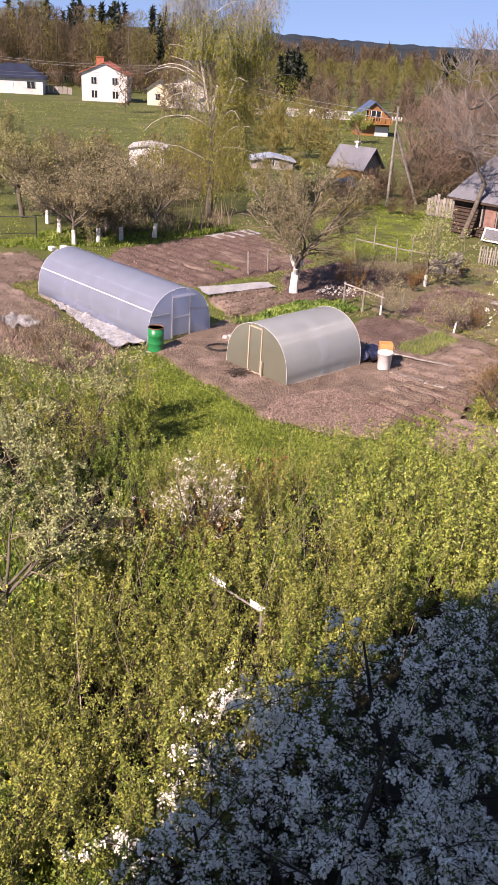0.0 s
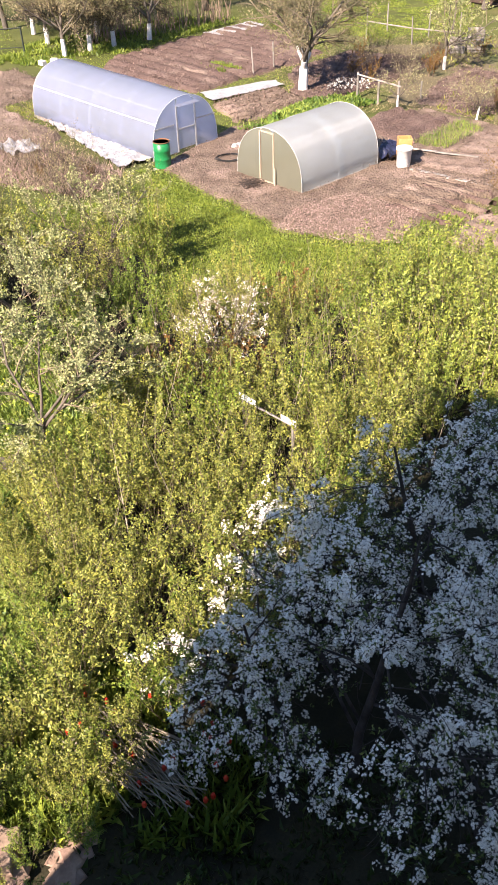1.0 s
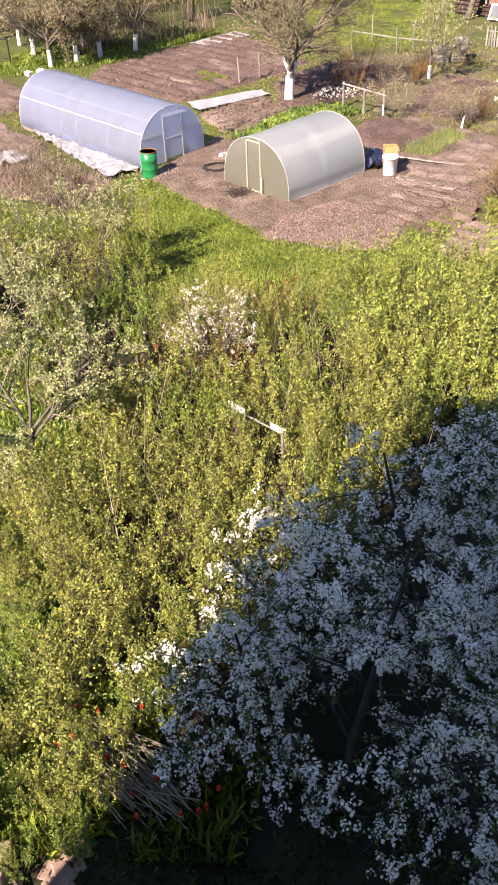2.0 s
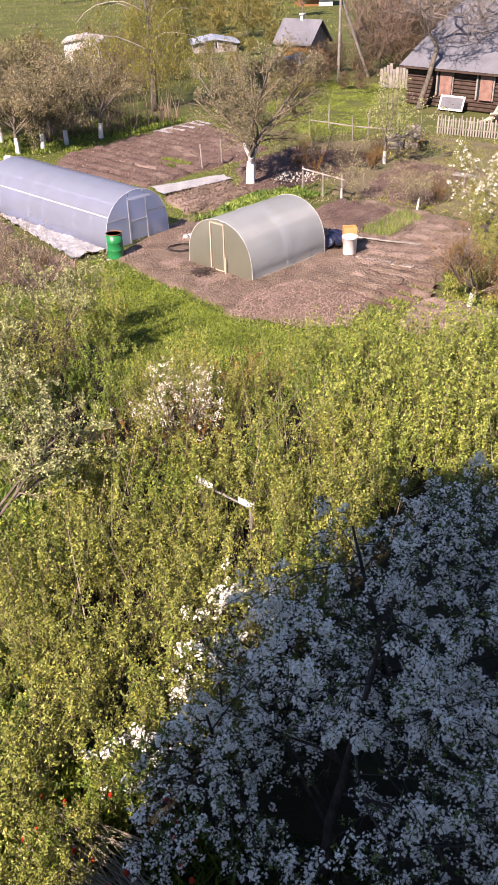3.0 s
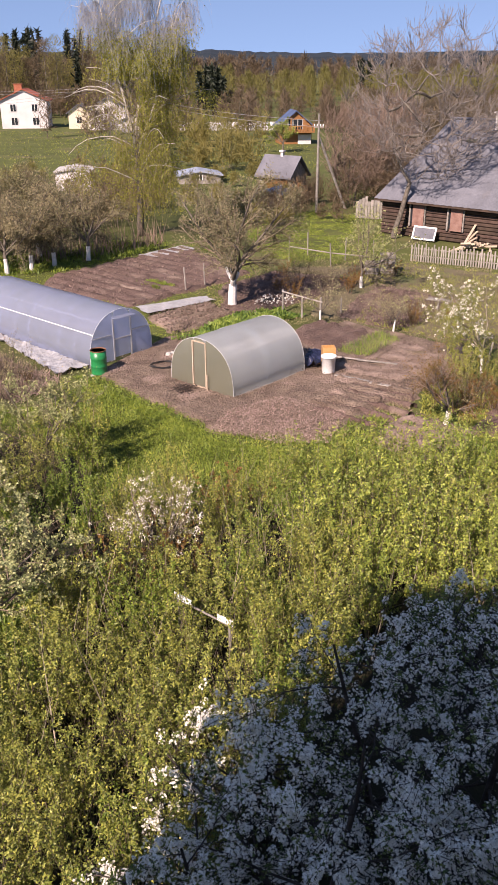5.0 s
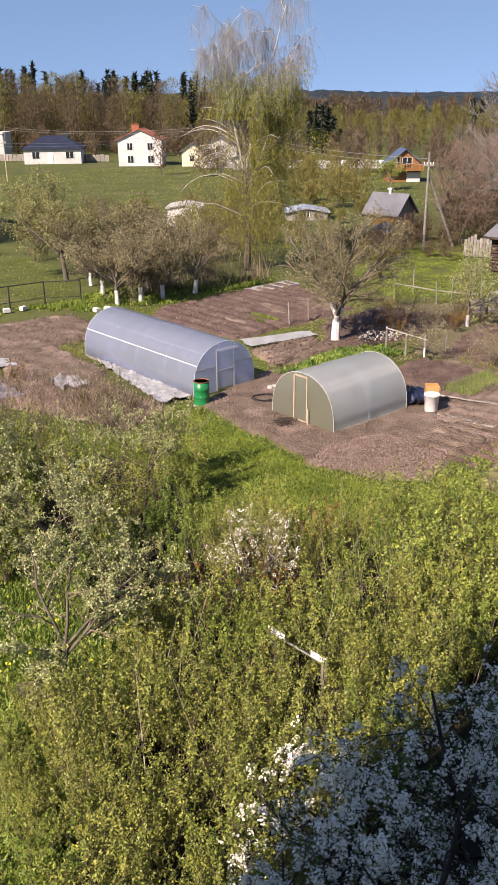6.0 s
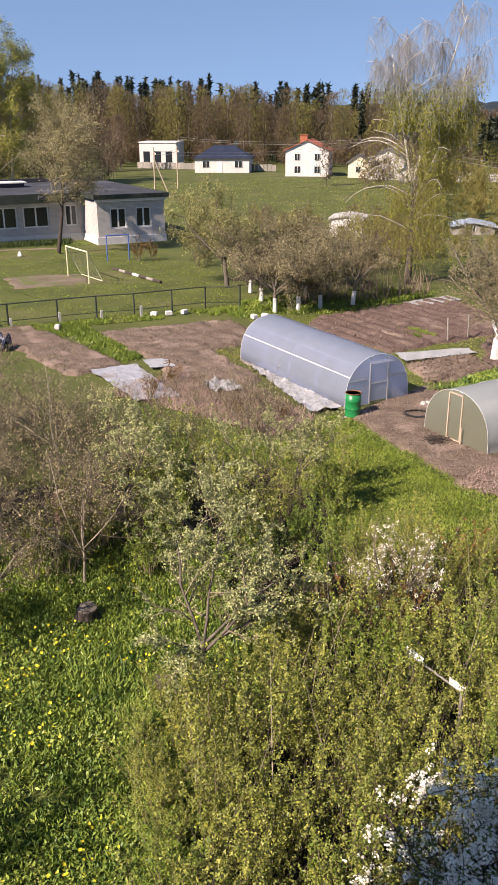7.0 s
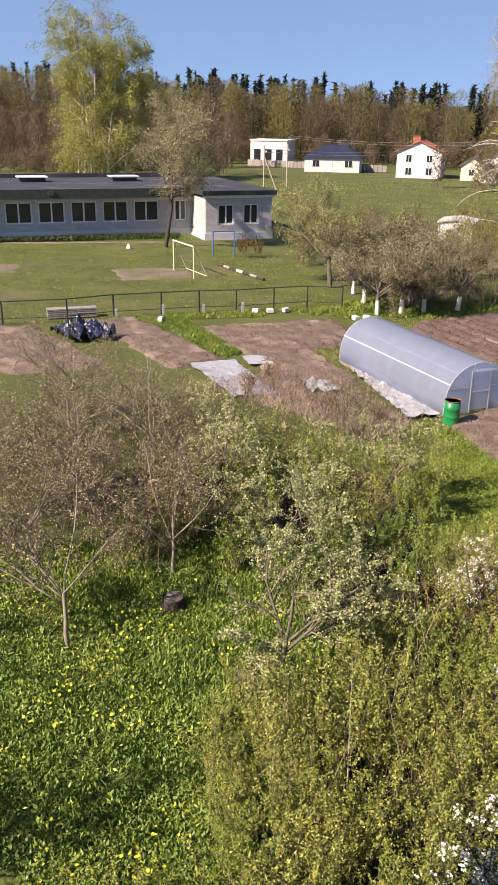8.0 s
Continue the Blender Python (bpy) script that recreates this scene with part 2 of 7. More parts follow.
def glass(name, tint, rough):
    m = bpy.data.materials.new(name)
    m.use_nodes = True
    b = m.node_tree.nodes["Principled BSDF"]
    b.inputs["Base Color"].default_value = (*tint, 1)
    b.inputs["Roughness"].default_value, b.inputs["Specular IOR Level"].default_value = rough, 0.6
    return m


WINDOW = glass("dark_window_glass", (0.02, 0.024, 0.03), 0.08)


def polycarbonate(name, tint, clear, rough, ribs=0.0):
    """Ribbed twin-wall sheet: part of the light goes through, part is scattered, the skin shines."""
    m = bpy.data.materials.new(name)
    m.use_nodes = True
    n, link = m.node_tree.nodes, m.node_tree.links.new
    b = n["Principled BSDF"]
    co = n.new("ShaderNodeTexCoord")
    stain = n.new("ShaderNodeTexNoise")
    stain.inputs["Scale"].default_value, stain.inputs["Detail"].default_value = 0.9, 5.0
    link(co.outputs["Object"], stain.inputs["Vector"])
    colour = n.new("ShaderNodeMix")
    colour.data_type = "RGBA"
    colour.inputs[6].default_value, colour.inputs[7].default_value = (*tint, 1), (*[c * 0.8 for c in tint], 1)
    link(stain.outputs["Fac"], colour.inputs[0])
    link(colour.outputs[2], b.inputs["Base Color"])
    b.inputs["Roughness"].default_value, b.inputs["Specular IOR Level"].default_value = rough, 0.6
    through_it, haze, mix, mix2 = n.new("ShaderNodeBsdfTransparent"), n.new("ShaderNodeBsdfTranslucent"), n.new("ShaderNodeMixShader"), n.new("ShaderNodeMixShader")
    through_it.inputs["Color"].default_value = (*[0.5 + c * 0.5 for c in tint], 1)
    link(colour.outputs[2], haze.inputs["Color"])
    b.inputs["Coat Weight"].default_value, b.inputs["Coat Roughness"].default_value = 1.0, 0.08
    if ribs:  # the channels of the sheet run round the arch and draw the sun's glint out along the tunnel
        wave, k = n.new("ShaderNodeTexWave"), n.new("ShaderNodeBump")
        wave.bands_direction, wave.inputs["Scale"].default_value, wave.inputs["Distortion"].default_value = "Y", 14.0, 0.6
        link(co.outputs["Object"], wave.inputs["Vector"])
        k.inputs["Strength"].default_value, k.inputs["Distance"].default_value = 1.0, ribs
        link(wave.outputs["Fac"], k.inputs["Height"])
        link(k.outputs["Normal"], b.inputs["Coat Normal"])
        b.inputs["Coat Roughness"].default_value = 0.2
    mix.inputs[0].default_value, mix2.inputs[0].default_value = 0.64, clear
    link(b.outputs[0], mix.inputs[1])
    link(haze.outputs[0], mix.inputs[2])
    link(mix.outputs[0], mix2.inputs[1])
    link(through_it.outputs[0], mix2.inputs[2])
    link(mix2.outputs[0], n["Material Output"].inputs["Surface"])
    return m


POLY_CLEAR = polycarbonate("bluish_polycarbonate", (0.71, 0.755, 0.88), 0.58, 0.14)
POLY_GREY = polycarbonate("smoky_polycarbonate", (0.80, 0.835, 0.85), 0.42, 0.12, 0.012)
POLY_END = polycarbonate("greenish_polycarbonate", (0.54, 0.54, 0.43), 0.55, 0.18)

# ---- mesh helpers ----
def mesh_np(name, verts, faces):
    """A mesh from arrays of corners and of equal-sided faces."""
    verts, faces = np.asarray(verts, np.float32), np.asarray(faces, np.int32)
    me = bpy.data.meshes.new(name)
    me.vertices.add(len(verts))
    me.vertices.foreach_set("co", verts.ravel())
    sides = faces.shape[1]
    me.loops.add(faces.size)
    me.loops.foreach_set("vertex_index", faces.ravel())
    me.polygons.add(len(faces))
    me.polygons.foreach_set("loop_start", np.arange(0, faces.size, sides, dtype=np.int32))
    me.update(calc_edges=True)
    return me


class Form:
    """Gathers solids into one mesh."""

    def __init__(self):
        self.v, self.f = [], []

    def hull(self, rings, closed=True, caps=True):
        """Skins rings of equally many points."""
        n, base = len(rings[0]), len(self.v)
        for ring in rings:
            self.v += [tuple(p) for p in ring]
        for k in range(len(rings) - 1):
            for i in range(n if closed else n - 1):
                a, b = base + k * n + i, base + k * n + (i + 1) % n
                self.f.append((a, b, b + n, a + n))
        if caps:
            self.f.append(tuple(range(base + n - 1, base - 1, -1)))
            self.f.append(tuple(range(base + (len(rings) - 1) * n, base + len(rings) * n)))
        return self

    def box(self, x0, x1, y0, y1, z0, z1, bevel=0.0):
        def ring(z, s):
            return [(x0 + s, y0 + s, z), (x1 - s, y0 + s, z), (x1 - s, y1 - s, z), (x0 + s, y1 - s, z)]

        if bevel:
            return self.hull([ring(z0, bevel), ring(z0 + bevel, 0), ring(z1 - bevel, 0), ring(z1, bevel)])
        return self.hull([ring(z0, 0), ring(z1, 0)])

    def tube(self, points, radii, sides=6, caps=True):
        points = [Vector(p) for p in points]
        if not hasattr(radii, "__len__"):
            radii = [radii] * len(points)
        radii = [float(q) for q in radii]
        rings = []
        for k, (p, r) in enumerate(zip(points, radii)):
            d = (points[min(k + 1, len(points) - 1)] - points[max(k - 1, 0)]).normalized()
            a = d.orthogonal().normalized() if k == 0 or abs(d.dot(a)) > 0.95 else (a - d * a.dot(d)).normalized()
            b = d.cross(a)
            rings.append([p + r * (math.cos(2 * math.pi * i / sides) * a + math.sin(2 * math.pi * i / sides) * b) for i in range(sides)])
        return self.hull(rings, caps=caps)

    def prism(self, outline, y0, y1):
        """An outline in x and z, drawn out along y."""
        return self.hull([[(x, y0, z) for x, z in outline], [(x, y1, z) for x, z in outline]])

    def lathe(self, profile, sides=20, centre=(0, 0)):
        return self.hull([[(centre[0] + r * math.cos(2 * math.pi * i / sides), centre[1] + r * math.sin(2 * math.pi * i / sides), z) for i in range(sides)] for r, z in profile])

    def mesh(self, name, smooth=False):
        me = bpy.data.meshes.new(name)
        me.from_pydata(self.v, [], self.f)
        bm = bmesh.new()
        bm.from_mesh(me)
        bmesh.ops.recalc_face_normals(bm, faces=bm.faces)
        bm.to_mesh(me)
        bm.free()
        if smooth:
            me.polygons.foreach_set("use_smooth", [True] * len(me.polygons))
        return me


def dress(ob, mat):
    if not ob.data.materials:
        ob.data.materials.append(mat)
    return ob


def part(name, me, mat, parent, label=""):
    """One mesh object under a thing or a part."""
    ob = dress(new(name, me.mesh(name) if isinstance(me, Form) else me), mat)
    ob.parent = parent
    return tagged(ob, label)


def thing(name, label, category, m=None, group="", kind=""):
    ob = new(name)
    ob.empty_display_size = 0.2
    if m is not None:
        ob.matrix_basis = m
    return tagged(ob, label, category, group, kind)


def solid(name, me, mat, label, category, m=None, group="", kind=""):
    """A thing that is one single mesh."""
    ob = dress(new(name, me.mesh(name) if isinstance(me, Form) else me), mat)
    if m is not None:
        ob.matrix_basis = m
    return tagged(ob, label, category, group, kind)


def inside(points, corners):
    """Which points lie in a polygon."""
    x, y = points[:, 0], points[:, 1]
    hit = np.zeros(len(points), bool)
    for (ax, ay), (bx, by) in zip(corners, corners[1:] + corners[:1]):
        cross = (ay > y) != (by > y)
        hit ^= cross & (x < (bx - ax) * (y - ay) / ((by - ay) if by != ay else 1e-9) + ax)
    return hit


def scatter(rng, corners, count):
    c = np.array(corners)
    p = rng.uniform(c.min(0), c.max(0), (count * 4 + 50, 2))
    return p[inside(p, corners)][:count]


def unit(v):
    return v / np.maximum(np.linalg.norm(v, axis=-1, keepdims=True), 1e-9)


def leaves(name, centres, rng, long=0.04, wide=0.6, up=0.4, fold=0.2, spread=0.35, along=None, corners=4):
    """Folded leaf blades at the centres, four-cornered, or plain three-cornered ones for far crowns."""
    n = len(centres)
    d = rng.normal(size=(n, 3))
    if along is not None:
        d = d * 0.5 + along
    d = unit(d)
    normal = unit(rng.normal(size=(n, 3)) + (0, 0, up * 2))
    side = unit(np.cross(normal, d))
    normal = np.cross(d, side)
    size = (long * rng.uniform(1 - spread, 1 + spread, n))[:, None]
    mid = centres + d * size * 0.45
    lift = normal * size * fold
    if corners == 3:
        v = np.stack([centres + side * size * wide / 2, centres - side * size * wide / 2, centres + d * size], 1)
        return mesh_np(name, v.reshape(-1, 3), np.arange(3 * n).reshape(-1, 3))
    v = np.stack([centres, mid + side * size * wide / 2 + lift, centres + d * size, mid - side * size * wide / 2 + lift], 1)
    return mesh_np(name, v.reshape(-1, 3), np.arange(4 * n).reshape(-1, 4))


def flowers(name, centres, rng, radius=0.015, up=0.5, petals=5, out=None):
    """Open five-petalled flowers."""
    n = len(centres)
    normal = unit(rng.normal(size=(n, 3)) + (0, 0, up)) if out is None else unit(unit(out) + rng.normal(0, 0.35, (n, 3)) + (0, 0, up))
    a = unit(np.cross(normal, rng.normal(size=(n, 3))))
    b = np.cross(normal, a)
    r = (radius * rng.uniform(0.8, 1.15, n))[:, None]
    blades = []
    for k in range(petals):
        t = 2 * math.pi * k / petals
        ray = lambda q: a * math.cos(q) + b * math.sin(q)
        w = 2.2 / petals
        blades.append(np.stack([centres, centres + r * (0.95 * ray(t - w) + 0.2 * normal), centres + r * (ray(t) + 0.3 * normal), centres + r * (0.95 * ray(t + w) + 0.2 * normal)], 1)[:, (0, 1, 3)])
    v = np.stack(blades, 1).reshape(-1, 3)
    return mesh_np(name, v, np.arange(len(v)).reshape(-1, 3))


class Growth:
    """A branching skeleton: tapering shoots, of which the last ones carry leaves."""

    def __init__(self, seed, slim=0.45, top=0.2):
        self.slim, self.top = slim, top
        self.rng, self.shoots, self.tips = np.random.default_rng(seed), [], []

    def shoot(self, start, way, length, radius, level, plan):
        """plan, level by level: (children, share of the length, angle, first child's place, lift, waviness, segments)."""
        rng = self.rng
        kids, share, angle, first, lift, wave, segments = plan[level]
        points, d = [np.array(start, float)], unit(np.array(way, float))
        for k in range(segments):
            d = unit(d + rng.normal(0, wave, 3) + (0, 0, lift))
            points.append(points[-1] + d * length / segments)
        radii = np.linspace(radius, radius * ((self.top, 0.35, 0.4, 0.4)[level]), segments + 1)
        self.shoots.append((np.array(points), radii, level))
        if level == len(plan) - 1:
            self.tips.append(np.array(points))
            return
        for k in range(kids):
            at = first + (1 - first) * (k + rng.uniform(0, 0.9)) / kids
            q = at * segments
            i = min(int(q), segments - 1)
            p = points[i] + (points[i + 1] - points[i]) * (q - i)
            along = unit(points[i + 1] - points[i])
            across = unit(np.cross(along, rng.normal(size=3)))
            t = radians(angle) * rng.uniform(0.7, 1.3)
            self.shoot(p, along * math.cos(t) + across * math.sin(t), length * share * rng.uniform(0.7, 1.2) * (1.15 - 0.5 * at),
                       max(np.interp(q, range(segments + 1), radii) * self.slim, 0.002), level + 1, plan)

    def wood(self, name, levels=None, least=0.0, most=9):
        verts, faces, base = [], [], 0
        for points, radii, level in self.shoots:
            if levels is not None and level not in levels:
                continue
            sides = min((7, 5, 4, 3, 3, 3)[level], most)
            n = len(points)
            d = unit(np.gradient(points, axis=0))
            a = unit(np.cross(d, (0.3, 0.5, 0.81)))
            b = np.cross(d, a)
            t = np.arange(sides) * 2 * math.pi / sides
            ring = points[:, None] + np.maximum(radii, least)[:, None, None] * (a[:, None] * np.cos(t)[:, None] + b[:, None] * np.sin(t)[:, None])
            verts.append(ring.reshape(-1, 3))
            k, i = np.meshgrid(np.arange(n - 1), np.arange(sides), indexing="ij")
            j = (i + 1) % sides
            faces.append(np.stack([base + k * sides + i, base + k * sides + j, base + (k + 1) * sides + j, base + (k + 1) * sides + i], -1).reshape(-1, 4))
            base += n * sides
        me = mesh_np(name, np.concatenate(verts), np.concatenate(faces))
        me.polygons.foreach_set("use_smooth", [True] * len(me.polygons))
        return me

    def along(self, count, jitter=0.03, low=0.0):
        """Places along the last shoots."""
        rng = self.rng
        pick = rng.integers(0, len(self.tips), count)
        u = rng.uniform(low, 1, count)
        tips = np.array(self.tips)
        q = u * (tips.shape[1] - 1)
        i = np.minimum(q.astype(int), tips.shape[1] - 2)
        a, b = tips[pick, i], tips[pick, i + 1]
        return a + (b - a) * (q - i)[:, None] + rng.normal(0, jitter, (count, 3))


def clumps(g, count, each=6, spread=0.025, low=0.0, share=1.0, jitter=0.01):
    """Leaf or flower spurs: bunches strung along the shoots, with bare wood between; also the way out from each bunch."""
    tips, g.tips = g.tips, [p for p in g.tips if g.rng.uniform() < share]
    heads = g.along(max(count // each, 1), jitter, low)
    g.tips = tips
    out = unit(g.rng.normal(size=(len(heads) * each, 3))) * spread * g.rng.uniform(0.6, 1.2, (len(heads) * each, 1))
    return np.repeat(heads, each, 0) + out, out


# ---- ground ----
def ground_sheet():
    """One sheet to the horizon, finer and slightly uneven near the gardens."""
    xs = np.concatenate([[-3500, -1500, -600, -250], np.arange(-110, 61, 2.0), [150, 400, 1500, 3500]])
    ys = np.concatenate([[-1500, -300, -60], np.arange(-20, 141, 2.0), [200, 350, 700, 1500, 4200]])
    gx, gy = np.meshgrid(xs, ys)
    z = np.array([noise.noise((x * 0.11, y * 0.11, 3)) * 0.05 - 0.05 for x, y in zip(gx.ravel(), gy.ravel())])
    n = len(xs)
    k, i = np.meshgrid(np.arange(len(ys) - 1), np.arange(n - 1), indexing="ij")
    f = np.stack([k * n + i, k * n + i + 1, (k + 1) * n + i + 1, (k + 1) * n + i], -1).reshape(-1, 4)
    return mesh_np("ground", np.stack([gx.ravel(), gy.ravel(), z], -1), f)


solid("ground", ground_sheet(), GRASS, "uneven green meadow ground with dry patches", "ground", kind="structure")


def plot(name, corners, mat, label, furrow=0.0, turn=47.0, pitch=0.7, rough=0.075, z=0.03, step=0.13, category="garden bed"):
    """A worked patch of earth: clods by noise, furrows along a direction, its rim sunk into the ground."""
    c = np.array(corners)
    lo, hi = c.min(0) - step, c.max(0) + step
    xs, ys = np.arange(lo[0], hi[0], step), np.arange(lo[1], hi[1], step)
    gx, gy = np.meshgrid(xs, ys)
    p = np.stack([gx.ravel(), gy.ravel()], -1)
    wob = np.array([(noise.noise((x * 0.8, y * 0.8, 5)), noise.noise((x * 0.8, y * 0.8, 9))) for x, y in p]) * 0.35
    keep = inside(p + wob, corners)
    across = p @ np.array([-math.sin(radians(turn)), math.cos(radians(turn))])
    rise = np.array([noise.noise((x * 1.7, y * 1.7, 1)) + 0.9 * noise.noise((x * 4.5, y * 4.5, 2)) + 0.5 * noise.noise((x * 11, y * 11, 3)) for x, y in p]) * rough
    n = len(xs)
    soft = np.pad(keep.reshape(len(ys), n).astype(float), 2, mode="edge")
    for _ in range(2):
        soft = (soft[:-2, 1:-1] + soft[2:, 1:-1] + soft[1:-1, :-2] + soft[1:-1, 2:] + 2 * soft[1:-1, 1:-1]) / 6
        soft = np.pad(soft, 1, mode="edge")
    soft = soft[2:-2, 2:-2].ravel()
    zz = -0.13 + soft * (0.13 + z + 0.5 * rough) + np.clip(soft * 2 - 1, 0, 1) * (rise + furrow * (0.5 + 0.5 * np.sin(across * 2 * math.pi / pitch)))
    keep = soft > 0.02
    k, i = np.meshgrid(np.arange(len(ys) - 1), np.arange(n - 1), indexing="ij")
    f = np.stack([k * n + i, k * n + i + 1, (k + 1) * n + i + 1, (k + 1) * n + i], -1).reshape(-1, 4)
    f = f[keep[f].any(1)]
    me = mesh_np(name, np.stack([p[:, 0], p[:, 1], zz], -1), f)
    return solid(name, me, mat, label, category, kind="structure")


plot("thicket_floor", [(-12, 3.5), (-3.4, 2.6), (6, 2.6), (9.5, 12), (7.5, 19.5), (0.8, 18.7), (-3.4, 18.7), (-4.4, 21.4), (-7.6, 23.0), (-10.5, 23.0), (-14, 18), (-9, 14.5), (-4.2, 13.2), (-3.6, 6)], UNDER, "leaf litter and weeds under the thicket, shade put into their colour", step=0.4, z=0.01, rough=0.03)
plot("yard_soil", [(-5.3, 28.6), (-0.9, 23.6), (2.2, 22.4), (5.0, 25.6), (6.6, 27.0), (9.2, 31.2), (4.6, 35.4), (0.2, 32.6), (-2.6, 33.4), (-4.2, 31.0)], SOIL, "trampled light brown soil round the greenhouses", rough=0.04, z=0.04)
plot("furrowed_bed", [(2.2, 25.6), (3.4, 24.4), (6.1, 26.2), (3.6, 28.2)], SOIL, "raked brown bed with shallow furrows", furrow=0.10, turn=-33, pitch=0.66, z=0.05, step=0.1)
for k in range(5):  # narrow strips of darker soil along the furrows
    a = np.array((2.35 + 0.36 * k, 25.05 + 0.56 * k))
    d = np.array((math.cos(radians(-33)), math.sin(radians(-33)))) * (2.9 - 0.25 * abs(k - 2))
    w = np.array((0.05, 0.08))
    plot("furrow", [tuple(a - w), tuple(a + d - w), tuple(a + d + w), tuple(a + w)], DARK_SOIL, "narrow strip of darker soil along the raked bed", z=0.15, rough=0.05, step=0.07)
plot("raked_bed", [(1.6, 33.0), (3.6, 30.4), (5.6, 33.4), (3.4, 35.2)], DARK_SOIL, "dug brown bed behind the small greenhouse", furrow=0.12, z=0.05)
plot("stubble_bed", [(3.6, 28.6), (5.6, 27.2), (8.6, 29.6), (6.6, 32.2), (5.2, 30.2)], SAND, "dry bed with sparse stubble", furrow=0.07, turn=-20, z=0.04)
plot("sandy_bed", [(3.9, 22.6), (5.2, 20.6), (7.4, 23.0), (5.4, 24.8)], SAND, "pale sandy bed with seedlings", furrow=0.06, turn=-40, z=0.03, step=0.1)
plot("side_bed", [(6.8, 23.0), (9.6, 22.0), (11.5, 25), (8.2, 25.6)], DARK_SOIL, "dark dug bed beside the small fruit tree", z=0.03)
plot("large_bed", [(-9.8, 44.2), (-3.4, 52.0), (-1.2, 48.2), (0.6, 44.6), (-2.0, 41.2), (-4.9, 38.0), (-8.7, 40.6), (-10.2, 40.0)], DARK_SOIL, "large dug bed of reddish brown soil", furrow=0.11, turn=-42, pitch=0.85, rough=0.03, z=0.05)
plot("trodden_strip", [(-9.3, 45.0), (-9.0, 44.7), (-4.6, 40.9), (-4.9, 40.5)], SAND, "pale trodden strip across the large bed", z=0.16, rough=0.03, step=0.1)
plot("trodden_strip", [(-7.4, 47.2), (-7.1, 46.9), (-2.4, 43.0), (-2.7, 42.6)], SAND, "pale trodden strip across the large bed", z=0.16, rough=0.03, step=0.1)
plot("strip_bed", [(-4.0, 36.2), (-1.4, 38.4), (-0.2, 36.6), (-2.8, 33.6)], SOIL, "narrow bed of dry brown soil", furrow=0.10, turn=47, pitch=0.6, rough=0.035, z=0.055)
plot("long_bed", [(-20.0, 37.6), (-14.2, 42.4), (-11.0, 38.6), (-13.2, 36.2), (-9.4, 32.2), (-10.3, 30.2), (-12.0, 29.6), (-14.8, 33.2), (-16.0, 34.6)], SOIL, "raked reddish bed by the steel fence", z=0.06, rough=0.035, furrow=0.04, turn=-40, pitch=1.1)
plot("left_bed", [(-26.0, 36.2), (-23.8, 38.1), (-16.1, 32.8), (-17.3, 30.3)], SOIL, "raked light brown bed with two furrows", z=0.065, rough=0.035, furrow=0.05, turn=44, pitch=1.3)
plot("far_left_bed", [(-31.5, 31), (-27.5, 34), (-20, 29.5), (-23, 26.5)], SOIL, "raked brown bed", z=0.04)
plot("weedy_ground", [(3.2, 36.4), (6.4, 34.6), (9.4, 31.4), (14, 32), (17, 42), (9.6, 47), (7.2, 46.4), (2.4, 46.2), (4.6, 44.0)], DRY_GRASS, "dry weedy ground with dead grass in the old garden", z=0.01, rough=0.03, category="ground")
plot("flower_patch", [(0.4, 36.2), (2.6, 38.4), (6.6, 42.8), (2.0, 45.2), (-0.8, 42.2), (-0.9, 37.8)], DARK_SOIL, "dark bed under the fruit tree", z=0.02)
plot("right_bed", [(4.2, 36.0), (7.2, 34.0), (11.0, 38.2), (7.0, 42.0)], DARK_SOIL, "weedy dark bed beyond the fence posts", z=0.02)
plot("goal_mouth", [(-33.5, 50.5), (-29, 53.5), (-26.5, 50.2), (-30.5, 47.2)], GRAVEL, "bare worn earth before the goal", z=0.0, rough=0.01, category="pitch")
plot("school_path", [(-58, 48.2), (-48.2, 56.6), (-36.4, 64.2), (-36.9, 64.9), (-48.8, 57.4), (-58.6, 49.0)], SAND, "pale trodden path along the school", z=0.0, rough=0.01, category="path", step=0.3)
plot("pitch_wear", [(-56, 40), (-40, 49), (-38, 46), (-50, 36)], GRAVEL, "worn earth on the playing field", z=0.0, rough=0.01, category="pitch")

# ---- greenhouses ----
def arch(width, height, steps=18, bulge=1.0):
    """Outline of the tunnel: upright feet that curve over."""
    return [(-width / 2 * math.cos(math.pi * i / steps) * bulge, height * math.sin(math.pi * i / steps) ** 0.72) for i in range(steps + 1)]


